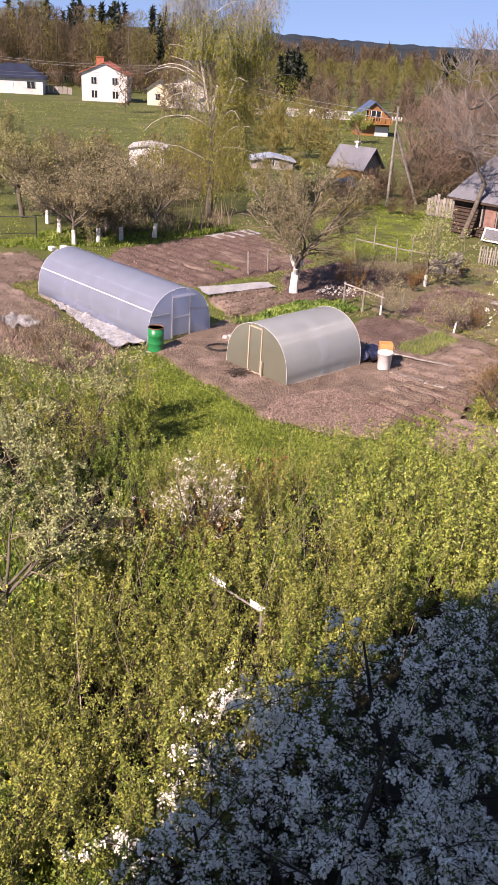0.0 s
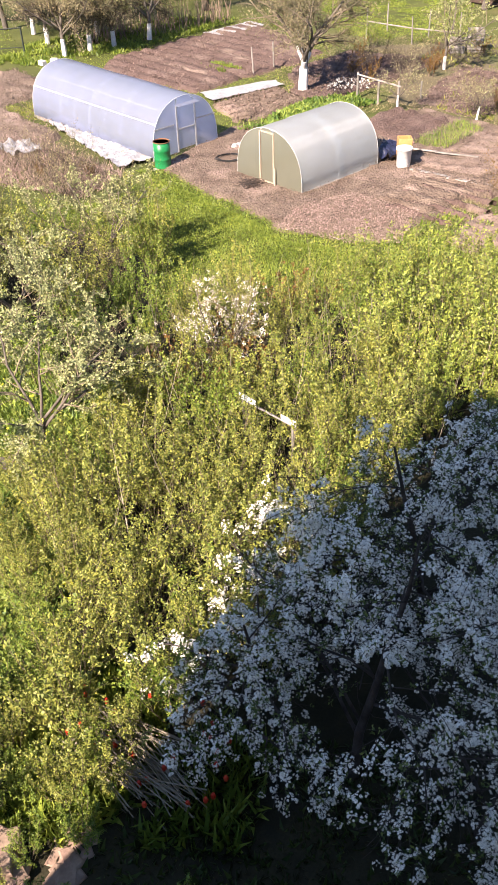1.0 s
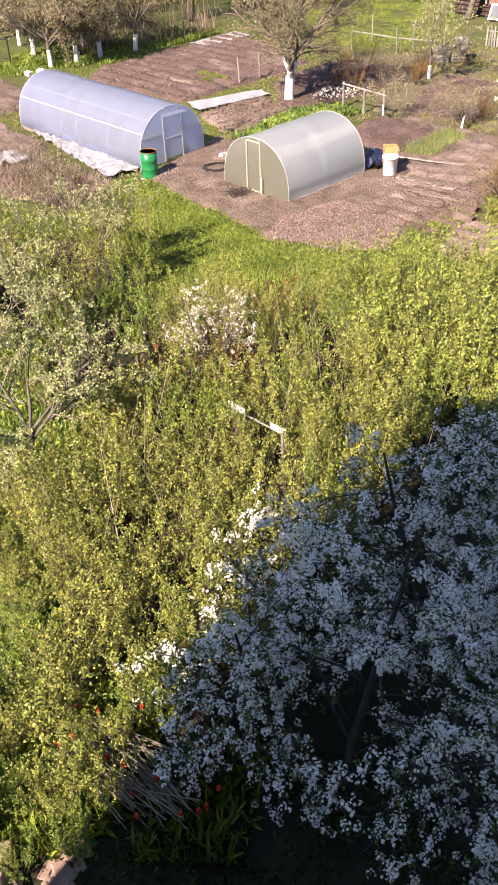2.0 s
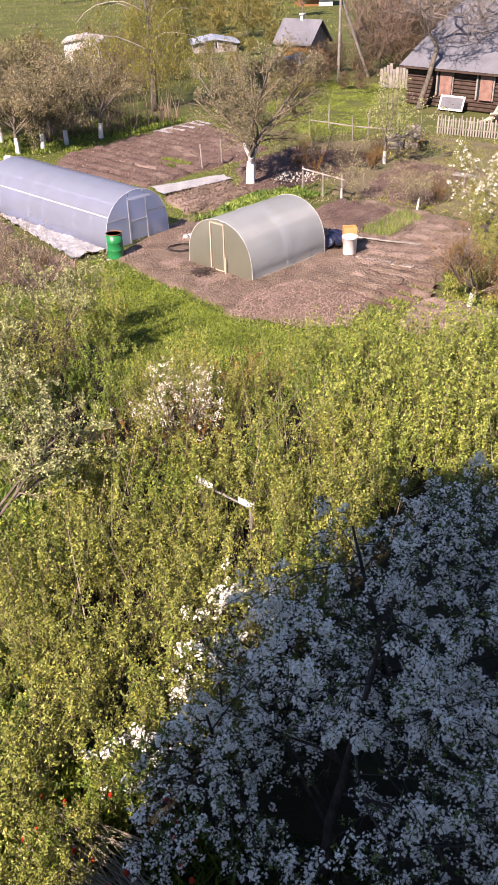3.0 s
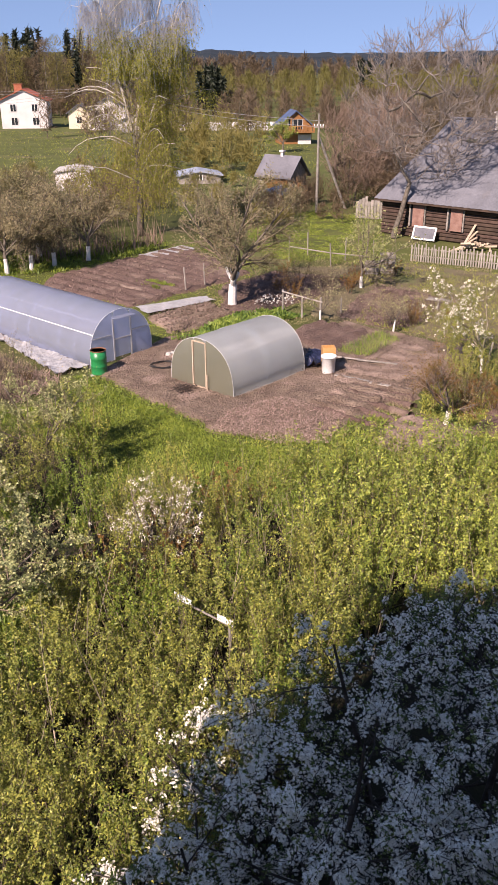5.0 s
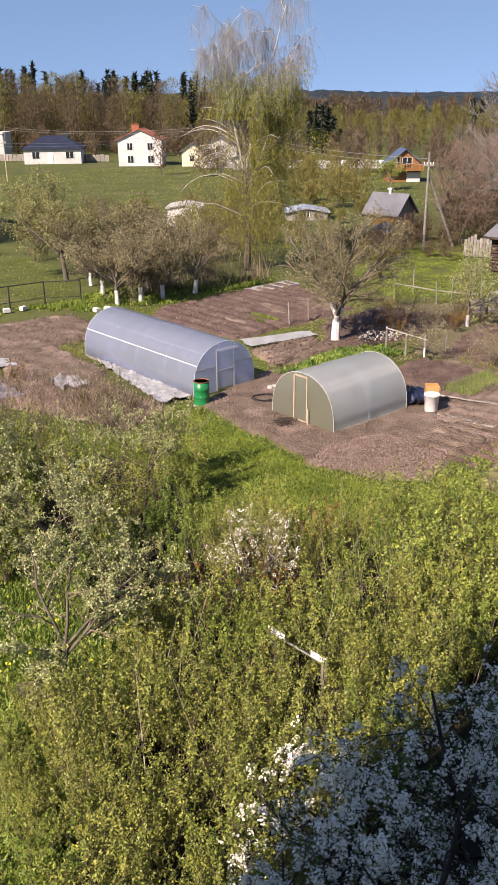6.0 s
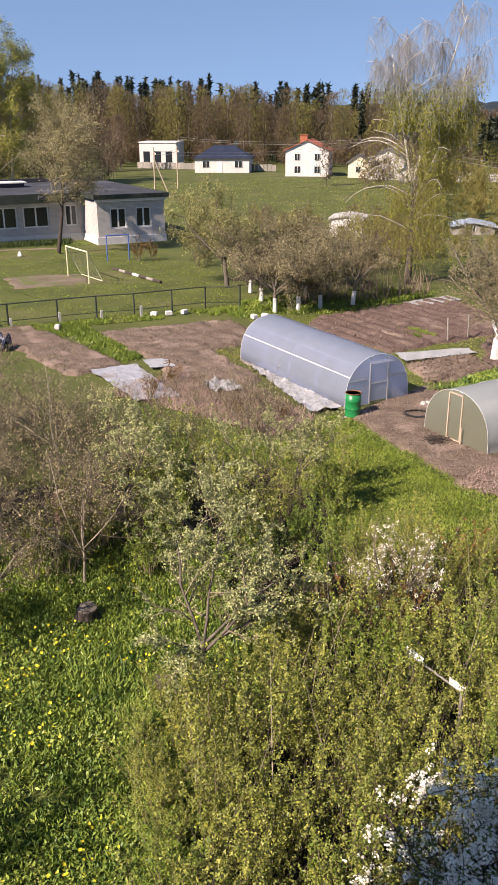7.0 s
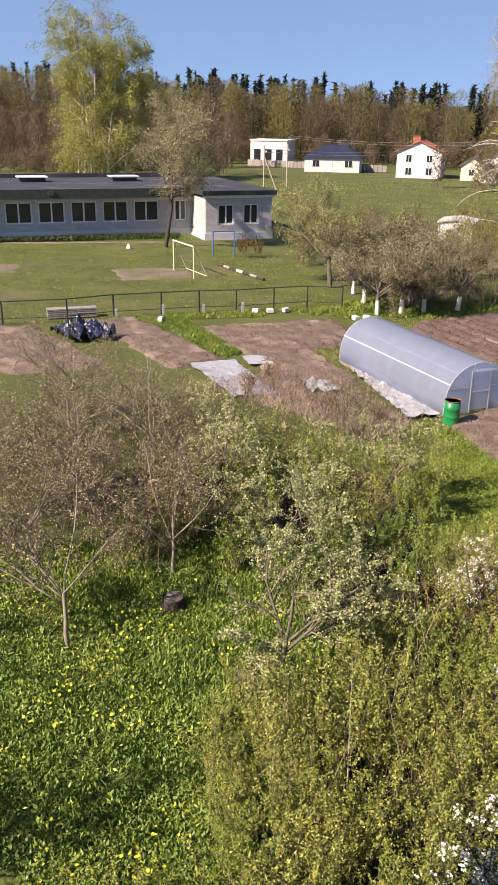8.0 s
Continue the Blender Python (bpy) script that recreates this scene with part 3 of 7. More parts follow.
def greenhouse(name, label, m, width, height, length, skin, frame_mat, bays, purlins, door_x, door_w, door_h, extra=None, end=None, rib_mat=STEEL):
    """A tunnel along +y with its front at y = 0."""
    g = thing(name, label, "greenhouse", m)
    outline = arch(width, height)
    inner = arch(width - 0.02, height - 0.01)
    for k in range(bays):
        a, b = k * length / bays, (k + 1) * length / bays + (0.03 if k < bays - 1 else 0)
        s = 1.0 + 0.006 * (k % 2)
        f = Form()
        ring = [(x * s, z * s) for x, z in outline] + [(x * s, z * s) for x, z in reversed(inner)]
        f.hull([[(x, a, z) for x, z in ring], [(x, (a + b) / 2, z) for x, z in ring], [(x, b, z) for x, z in ring]], caps=False)
        ob = part("cover_sheet", f, skin, g)
        n = len(ob.data.polygons)
        ob.data.polygons.foreach_set("use_smooth", [True] * n)
    for y, opening in ((0.0, True), (length, False)):
        f = Form()
        for side in (-1, 1):
            edge = [(x, z) for x, z in outline if side * (x - door_x) > door_w / 2] if opening else [(x, z) for x, z in outline if side * x >= 0]
            x0 = door_x + side * door_w / 2 if opening else 0.0
            top = np.interp(x0, [p[0] for p in outline], [p[1] for p in outline])
            poly = ([(x0, 0.0)] + edge + [(x0, top)]) if side < 0 else ([(x0, top)] + edge + [(x0, 0.0)])
            f.hull([[(x, y - 0.006, z) for x, z in poly], [(x, y + 0.006, z) for x, z in poly]])
        if opening:
            poly = [(door_x - door_w / 2, door_h)] + [(x, z) for x, z in outline if abs(x - door_x) < door_w / 2 and z > door_h] + [(door_x + door_w / 2, door_h)]
            f.hull([[(x, y - 0.006, z) for x, z in poly], [(x, y + 0.006, z) for x, z in poly]])
        part("end_sheet", f, end or skin, g)
    for k in range(bays + 1):
        y = k * length / bays + (0.02 if k == 0 else -0.02 if k == bays else 0)
        rib = [(x * 0.985, y, z * 0.985) for x, z in outline]
        part("rib", Form().tube(rib, 0.010, 4), rib_mat, g)
    for k in range(1, bays * 2, 2):
        rib = [(x * 0.985, k * length / bays / 2, z * 0.985) for x, z in outline]
        part("rib", Form().tube(rib, 0.008, 4), rib_mat, g)
    for y in (0.0, length):
        band = [(x * 1.006, y, z * 1.006) for x, z in outline]
        part("edge_band", Form().tube(band, 0.007, 4), PLASTIC, g, "pale plastic edge profile")
    for i in purlins:
        x, z = outline[i]
        part("purlin", Form().tube([(x * 0.98, 0.03, z * 0.98), (x * 0.98, length - 0.03, z * 0.98)], 0.008, 4), rib_mat, g)
    for i in (3, 15) if bays > 2 else ():
        (xa, za), (xb, zb) = [(outline[i][0] * 0.5 + outline[q][0] * 0.5, outline[i][1] * 0.5 + outline[q][1] * 0.5) for q in (i - 1, i + 1)]
        x, z = outline[i]
        d = Vector((xb - xa, zb - za)).normalized() * (0.014 if bays > 2 else 0.008)
        n = Vector((-d.y, d.x)).normalized() * (0.012 if i > 9 else 0.012)
        o = Vector((x, z)) * 1.006
        strip = [(o.x - d.x - n.x, o.y - d.y - n.y), (o.x + d.x - n.x, o.y + d.y - n.y), (o.x + d.x + n.x, o.y + d.y + n.y), (o.x - d.x + n.x, o.y - d.y + n.y)]
        part("joint_strip", Form().prism(strip, 0.0, length), PLASTIC, g, "white joint strip")
    for side in (-1, 1):
        part("base_rail", Form().box(side * width / 2 - 0.03, side * width / 2 + 0.03, 0, length, -0.08, 0.06), OLD_WOOD, g)
    door = part("door", Form().box(door_x - door_w / 2 + 0.05, door_x + door_w / 2 - 0.05, -0.012, 0.0, 0.1, door_h - 0.04), end or skin, g)
    f = 0.045
    for x in (door_x - door_w / 2, door_x + door_w / 2):
        part("door_post", Form().box(x - f / 2, x + f / 2, -0.04, 0.02, 0, door_h, 0.004), frame_mat if not extra else NEW_WOOD, door)
    for z in ((0.06, door_h) if extra else (door_h, door_h * 0.5)):
        part("door_rail", Form().box(door_x - door_w / 2 + f / 2, door_x + door_w / 2 - f / 2, -0.035, 0.015, z - f / 2, z + f / 2, 0.004), frame_mat if not extra else NEW_WOOD, door)
    return g


small = greenhouse("small_greenhouse", "short rounded greenhouse of smoky ribbed polycarbonate with a wooden door frame", pose(-1.3, 27.05, 0.0, 0, 0, 47.0 - 90), 3.0, 1.78, 3.75, POLY_GREY, STEEL, 2, (5, 9, 13), -0.06, 0.62, 1.66, True, POLY_END)
for y0, y1, up in ((1.72, 2.06, 1.012), (2.9, 2.98, 1.010)):
    f, line = Form(), arch(3.0, 1.78)
    ring = [(x * up, z * up) for x, z in line] + [(x * (up - 0.004), z * (up - 0.004)) for x, z in reversed(line)]
    f.hull([[(x, y0, z) for x, z in ring], [(x, y1, z) for x, z in ring]], caps=False)
    part("overlap_sheet", f.mesh("overlap_sheet", True), POLY_GREY, small, "milky overlap of two sheets")
part("leaning_lath", Form().box(0.36, 0.40, -0.12, -0.09, 0.0, 0.62), NEW_WOOD, small)
large = greenhouse("long_greenhouse", "long rounded greenhouse of clear bluish polycarbonate with a metal frame", pose(-4.45, 30.5, 0.0, 0, 0, 137.0 - 90), 3.0, 1.9, 7.9, POLY_CLEAR, STEEL, 4, (5, 9, 13), 0.05, 0.85, 1.6, rib_mat=WHITE_PAINT)
for side in (-1, 1):
    part("front_strut", Form().box(side * 0.46 + (0.05 if side > 0 else -0.95), side * 0.46 + (0.95 if side > 0 else -0.05) , -0.03, 0.0, 0.98, 1.02), STEEL, large)
part("open_vent", Form().box(-0.42, 0.52, -0.30, 0.0, 1.64, 1.66), POLY_CLEAR, large)


# ---- school ----
def window_unit(parent, x, z, w, h, panes, sill=True, y=0.0, casing=WHITE_PAINT, trim=0.13):
    """A window set back in a wall that faces -y: reveal, frame, panes, sill."""
    win = part("window", Form().box(x, x + w, y + 0.02, y + 0.05, z, z + h), WINDOW, parent)
    for a in range(panes + 1):
        px = x + a * (w - trim) / panes
        part("frame", Form().box(px, px + trim, y - 0.035, y + 0.018, z, z + h), casing, win)
    for pz in (z, z + h - trim):
        part("frame", Form().box(x + trim, x + w - trim, y - 0.03, y + 0.018, pz, pz + trim), casing, win)
    if sill:
        part("sill", Form().box(x - 0.08, x + w + 0.08, y - 0.12, y - 0.036, z - 0.07, z - 0.01), casing, win)
    return win


def school():
    s = thing("school_building", "long grey brick school with flat felt roof and white windows", "school", pose(-34.4, 67.2, 0, 0, 0, 44))
    W, S, L, D, Z = 6.2, 4.3, 46.0, 14.0, 3.55   # wing width, its projection, length, depth, wall height

    def wall(x0, x1, y0, y1, holes=()):
        """A wall with window openings cut through it: piers, spandrels under and lintels over the openings."""
        at = x0
        for hx, hz, hw, hh in sorted(holes):
            part("pier", Form().box(at, hx, y0, y1, 0.55, Z), BRICK, s)
            part("spandrel", Form().box(hx, hx + hw, y0, y1, 0.55, hz), BRICK, s)
            part("lintel", Form().box(hx, hx + hw, y0, y1, hz + hh, Z), BRICK, s)
            at = hx + hw
        part("pier" if holes else "wall", Form().box(at, x1, y0, y1, 0.55, Z), BRICK, s)

    wing = [(1.15, 1.25, 1.5, 1.75), (3.5, 1.25, 1.45, 1.75)]
    wall(0, W, 0, 0.4, wing)
    for x, z, w, h in wing:
        window_unit(s, x, z, w, h, 2, y=0.15)
    wall(0, 0.4, 0.4, S)
    wall(W - 0.4, W, 0.4, S + D)
    long = [(-1.65, 1.2, 1.15, 1.85)] + [(-5.4 - 2.8 * k, 1.2, 2.3, 1.85) for k in range(14)]
    wall(-L, 0.4, S, S + 0.4, long)
    for x, z, w, h in long:
        window_unit(s, x, z, w, h, 2, y=S + 0.15)
    wall(-L, -L + 0.4, S + 0.4, S + D)
    wall(-L, W, S + D - 0.4, S + D)
    f = Form().box(-0.1, W + 0.1, -0.1, 0.45, -0.2, 0.56).box(-0.1, 0.45, 0.45, S - 0.1, -0.2, 0.56).box(-L - 0.1, 0.45, S - 0.1, S + 0.45, -0.2, 0.555)
    part("plinth", f, WHITE_WALL, s, "white plastered plinth")
    roof = part("roof", Form().box(-0.3, W + 0.3, -0.3, S + 0.2, Z + 0.25, Z + 0.55).box(-L - 0.3, -0.3, S - 0.9, S + 0.2, Z + 0.251, Z + 0.551).box(-L - 0.3, W + 0.3, S + 0.2, S + D + 0.3, Z + 0.252, Z + 0.552), FELT, s)
    # the long front's fascia reaches lower, a dark band for the soffit's shadow
    f = Form().box(-0.34, W + 0.34, -0.36, -0.30, Z + 0.22, Z + 0.6).box(-0.36, -0.30, -0.30, S - 0.96, Z + 0.22, Z + 0.6).box(-L - 0.3, -0.36, S - 0.96, S - 0.90, Z - 0.16, Z + 0.6).box(W + 0.30, W + 0.36, -0.30, S + D, Z + 0.22, Z + 0.6)
    part("fascia", f, DARK_STEEL, s, "dark metal fascia, deepened on the long front for the shaded soffit")
    f = Form().box(-0.2, W + 0.2, -0.2, -0.02, Z - 0.02, Z + 0.2).box(-L, -0.2, S - 0.2, S - 0.02, Z - 0.02, Z + 0.2)
    part("eaves_board", f, WHITE_PAINT, s)
    part("lintel_band", Form().box(-L, -0.02, S - 0.03, S - 0.004, Z - 0.46, Z - 0.30), WHITE_WALL, s, "pale band over the windows")
    part("back_parapet", Form().box(-L - 0.3, W + 0.3, S + D + 0.302, S + D + 0.6, Z, Z + 0.95), FELT, s)
    for k in range(5):
        vent = part("roof_vent", Form().box(-5.6 - 8.8 * k, -3.2 - 8.8 * k, S + 8.2, S + 9.8, Z + 0.55, Z + 0.95), FELT, s)
        part("vent_cap", Form().box(-5.8 - 8.8 * k, -3.0 - 8.8 * k, S + 8.0, S + 10.0, Z + 0.95, Z + 1.05), WHITE_PAINT, vent)
    for k in range(4):
        part("rain_spout", Form().box(-4.2 - 8.8 * k, -3.7 - 8.8 * k, S - 1.35, S - 0.97, Z + 0.12, Z + 0.42), FELT, s)
    return s


school()


def goal(name, label, m, paint, width, height, net=True):
    g = thing(name, label, "goal", m)
    for x in (0, width):
        part("post", Form().tube([(x, 0, -0.1), (x, 0, height)], 0.05, 8), paint, g)
    part("crossbar", Form().tube([(-0.05, 0, height), (width + 0.05, 0, height)], 0.05, 8), paint, g)
    if net:
        for x in (0, width):
            part("stay", Form().tube([(x, 0, height), (x, 1.0, 0)], 0.03, 6), paint, g)
        part("ground_bar", Form().tube([(0, 1.0, 0.03), (width, 1.0, 0.03)], 0.03, 6), paint, g)
        f = Form()
        for k in range(1, 12):
            x = width * k / 12
            f.tube([(x, 0, height), (x, 1.0, 0.03)], 0.006, 3)
        for k in range(1, 8):
            f.tube([(0, k / 8, height * (1 - k / 8)), (width, k / 8, height * (1 - k / 8))], 0.006, 3)
        tagged(part("net", f, OLD_WOOD, g), kind="stuff")
    return g


goal("football_goal", "small pale yellow steel football goal with a net", pose(-29.3, 52.2, 0, 0, 0, -38), YELLOW_PAINT, 3.4, 2.05)
goal("exercise_bar", "blue steel exercise bar on two posts", pose(-29.6, 59.0, 0, 0, 0, 44), BLUE_PAINT, 1.75, 1.9, False)
f = Form()
half = thing("log_row", "row of half-buried painted logs on the grass", "log edging", pose(-27.5, 55.6, 0, 0, 0, -37))
for k in range(7):
    part("log", Form().tube([(k * 0.98, 0, 0.06), (k * 0.98 + 0.9, 0, 0.06)], 0.10, 8), (DARK_BARK, OLD_WOOD, DARK_BARK, WHITE_PAINT)[k % 4], half)
solid("marker_stone", Form().hull([[(x * s, y * s, z) for x, y in ((-1, -1), (1, -1), (1, 1), (-1, 1))] for s, z in ((0.16, 0), (0.14, 0.15), (0.06, 0.36))]), WHITE_PAINT, "white painted marker stone on the grass", "stone", pose(-37.5, 59.4, 0, 0, 0, 20))


# ---- steel fence between the field and the gardens ----
FENCE = [(-36.5, 27.0), (-33.9, 29.1), (-31.4, 31.3), (-28.9, 33.4), (-26.4, 35.5), (-24.9, 37.6), (-23.0, 39.4), (-21.4, 40.8), (-19.7, 42.0), (-18.1, 43.6), (-16.6, 45.0), (-14.7, 45.6)]
fence = thing("steel_fence", "low dark steel rail fence on posts round the field", "fence")
for k, (x, y) in enumerate(FENCE):
    part("post", Form().tube([(x, y, -0.2), (x, y, 1.22)], 0.05, 6), DARK_STEEL, fence)
    if k:
        a = FENCE[k - 1]
        part("top_rail", Form().tube([(*a, 1.2), (x, y, 1.2)], 0.034, 5), DARK_STEEL, fence)
        part("bottom_rail", Form().tube([(*a, 0.3), (x, y, 0.3)], 0.022, 5), DARK_STEEL, fence)
        d, up = Vector((x - a[0], y - a[1], 0)), Vector((0, 0, 1))
        f = Form()
        n = int(d.length / 0.16)
        for i in range(1, n):
            p = Vector((*a, 0.3)) + d * i / n
            f.tube([p, p + up * 0.9], 0.0018, 3, False)
        tagged(part("wire_mesh", f, DARK_STEEL, fence), kind="stuff")
for k, (x, y) in enumerate(((-24.6, 37.4), (-22.7, 39.1), (-21.0, 40.6), (-19.2, 41.8))):
    solid("concrete_post", Form().box(-0.06, 0.06, -0.06, 0.06, -0.1, 0.5 + 0.1 * (k % 2), 0.01), CONCRETE, "short grey concrete post by the steel fence", "post", pose(x, y, 0, 2, -3 + k, 40), group="concrete posts by the fence")


# ---- houses ----
def house(name, label, m, w, d, eave, ridge, wall_mat, roof_mat, windows=(), chimney=None, over=0.4, hip=0.0, chimney_mat=CHIMNEY, gable_mat=None, porch=False):
    """A gabled or hipped house whose front (-y) is its gable when the ridge runs along y. windows: (x, z, w, h, panes)."""
    h = thing(name, label, "house", m)
    if hip:
        body = part("wall", Form().box(0, w, 0, d, -0.3, eave), wall_mat, h)
        r = Form()
        base = [(-over, -over, eave), (w + over, -over, eave), (w + over, d + over, eave), (-over, d + over, eave)]
        low = [(x, y, z - 0.14) for x, y, z in base]
        top = [(hip, d / 2 - 0.05, ridge), (w - hip, d / 2 - 0.05, ridge), (w - hip, d / 2 + 0.05, ridge), (hip, d / 2 + 0.05, ridge)]
        part("roof", r.hull([low, base, top]), roof_mat, h)
    else:
        body = part("wall", Form().prism([(0, -0.3), (w, -0.3), (w, eave), (w / 2, ridge - 0.06), (0, eave)], 0, d), wall_mat, h)
        s = (ridge - eave) / (w / 2)
        for side in (-1, 1):
            x0, x1 = w / 2, w / 2 + side * (w / 2 + over)
            out = [(x0, ridge), (x1, eave - s * over), (x1, eave - s * over + 0.14), (x0, ridge + 0.14)]
            part("roof", Form().prism(out, -over, d + over), roof_mat, h)
        if gable_mat:
            part("gable", Form().prism([(0.0, eave), (w, eave), (w / 2, ridge - 0.08)], -0.05, -0.003), gable_mat, h)
    for x, z, ww, hh, panes in windows:
        win = part("window", Form().box(x, x + ww, -0.05, -0.004, z, z + hh), WINDOW, body)
        for a in range(panes + 1):
            px = x + a * (ww - 0.07) / panes
            part("frame", Form().box(px, px + 0.07, -0.09, -0.052, z, z + hh), WHITE_PAINT, win)
    if chimney:
        x, y, s, top = chimney
        c = part("chimney", Form().box(x - s, x + s, y - s, y + s, eave, top), chimney_mat, h)
        part("chimney_cap", Form().box(x - s - 0.08, x + s + 0.08, y - s - 0.08, y + s + 0.08, top, top + 0.12), chimney_mat, c)
    return h


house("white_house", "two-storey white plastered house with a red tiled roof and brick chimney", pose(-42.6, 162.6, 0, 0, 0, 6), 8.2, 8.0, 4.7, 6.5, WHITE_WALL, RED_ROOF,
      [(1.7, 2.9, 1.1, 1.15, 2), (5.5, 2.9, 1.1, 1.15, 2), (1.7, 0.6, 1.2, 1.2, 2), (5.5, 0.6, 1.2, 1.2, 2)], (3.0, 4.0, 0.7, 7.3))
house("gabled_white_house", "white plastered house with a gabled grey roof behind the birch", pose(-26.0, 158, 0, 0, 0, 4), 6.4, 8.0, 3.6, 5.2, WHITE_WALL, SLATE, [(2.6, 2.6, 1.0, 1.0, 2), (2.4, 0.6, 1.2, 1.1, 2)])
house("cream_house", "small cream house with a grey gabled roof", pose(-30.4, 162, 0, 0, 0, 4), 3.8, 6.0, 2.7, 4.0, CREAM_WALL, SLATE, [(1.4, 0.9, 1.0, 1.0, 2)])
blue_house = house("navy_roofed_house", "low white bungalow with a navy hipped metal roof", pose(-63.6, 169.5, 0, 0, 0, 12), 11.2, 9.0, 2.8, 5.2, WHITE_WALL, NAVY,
                   [(1.6, 1.0, 1.5, 1.2, 2), (8.2, 1.0, 1.6, 1.2, 2)], (8.0, 6.0, 0.4, 5.8), hip=3.6, chimney_mat=DARK_STEEL)
part("front_door", Form().box(4.6, 5.7, -0.06, -0.004, 0, 2.1), WHITE_PAINT, blue_house)
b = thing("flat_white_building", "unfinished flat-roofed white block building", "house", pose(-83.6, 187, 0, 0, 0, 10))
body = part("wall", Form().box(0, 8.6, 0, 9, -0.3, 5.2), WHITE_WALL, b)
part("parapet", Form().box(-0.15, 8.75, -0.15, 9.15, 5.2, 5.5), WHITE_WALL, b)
for k in range(3):
    part("window", Form().box(0.9 + 2.6 * k, 2.4 + 2.6 * k, -0.06, -0.004, 1.0, 3.4), WINDOW, body)
board_fence = thing("board_fence", "grey board fence round the bungalows", "fence", pose(-82, 182, 0, 0, 0, -8))
for k in range(34):
    part("board", Form().box(k * 1.0, k * 1.0 + 0.9, 0, 0.04, 0, 1.3 + 0.05 * (k % 3)), OLD_WOOD, board_fence)
chalet = house("pine_chalet", "orange pine chalet with a blue metal roof and balcony", pose(6.1, 127, -0.05, 0, 0, 7), 4.6, 4.2, 2.55, 4.4, ORANGE_WOOD, BLUE_ROOF, [(1.1, 2.0, 2.2, 1.3, 3)], None, 0.4)
balcony = part("balcony_floor", Form().box(-0.2, 4.8, -1.2, -0.06, 1.6, 1.75), ORANGE_WOOD, chalet)
part("balcony_rail", Form().box(-0.2, 4.8, -1.2, -1.12, 2.42, 2.52), ORANGE_WOOD, balcony)
for k in range(13):
    part("baluster", Form().box(-0.16 + k * 0.4, 0.02 + k * 0.4, -1.18, -1.14, 1.751, 2.42), ORANGE_WOOD, balcony)
for x in (0.0, 1.4, 3.2, 4.6):
    part("balcony_post", Form().box(x - 0.08, x + 0.08, -1.11, -0.97, 1.751, 2.9 + 0.7 * (x in (1.4, 3.2))), ORANGE_WOOD, balcony)
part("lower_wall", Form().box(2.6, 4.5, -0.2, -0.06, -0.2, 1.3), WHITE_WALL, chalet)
cottage = house("old_cottage", "old weathered timber cottage with a grey slate roof", pose(4.35, 72.6, 0, 0, 0, 54), 2.6, 3.1, 1.85, 3.15, OLD_WOOD, SLATE, [(0.3, 0.4, 0.55, 0.7, 2), (1.6, 0.4, 0.55, 0.7, 2)], (1.3, 1.6, 0.12, 3.55), 0.3, chimney_mat=WHITE_WALL)
part("side_cladding", Form().box(-0.06, -0.004, 0.2, 2.6, 0.5, 1.5), ORANGE_WOOD, cottage)
house("blue_roofed_shed", "low garden shed with a pale blue metal roof", pose(1.5, 68.6, 0, 0, 0, -30), 1.9, 2.0, 0.9, 1.25, OLD_WOOD, PALE_ROOF, (), None, 0.3)
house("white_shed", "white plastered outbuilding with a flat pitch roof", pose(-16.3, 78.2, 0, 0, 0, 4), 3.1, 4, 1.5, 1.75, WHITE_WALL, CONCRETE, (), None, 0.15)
house("grey_shed", "grey slate-roofed shed among the trees", pose(-5.5, 82.5, 0, 0, 0, 8), 3.9, 3.0, 0.7, 1.05, OLD_WOOD, PALE_ROOF, [(1.6, 0.3, 0.6, 0.5, 2)], None, 0.25)
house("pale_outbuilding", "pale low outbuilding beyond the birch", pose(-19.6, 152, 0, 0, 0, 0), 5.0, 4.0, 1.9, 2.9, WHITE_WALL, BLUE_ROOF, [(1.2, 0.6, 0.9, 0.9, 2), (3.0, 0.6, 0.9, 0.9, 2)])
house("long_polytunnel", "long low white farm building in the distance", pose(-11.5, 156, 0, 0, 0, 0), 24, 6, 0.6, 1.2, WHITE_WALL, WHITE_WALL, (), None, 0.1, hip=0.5)


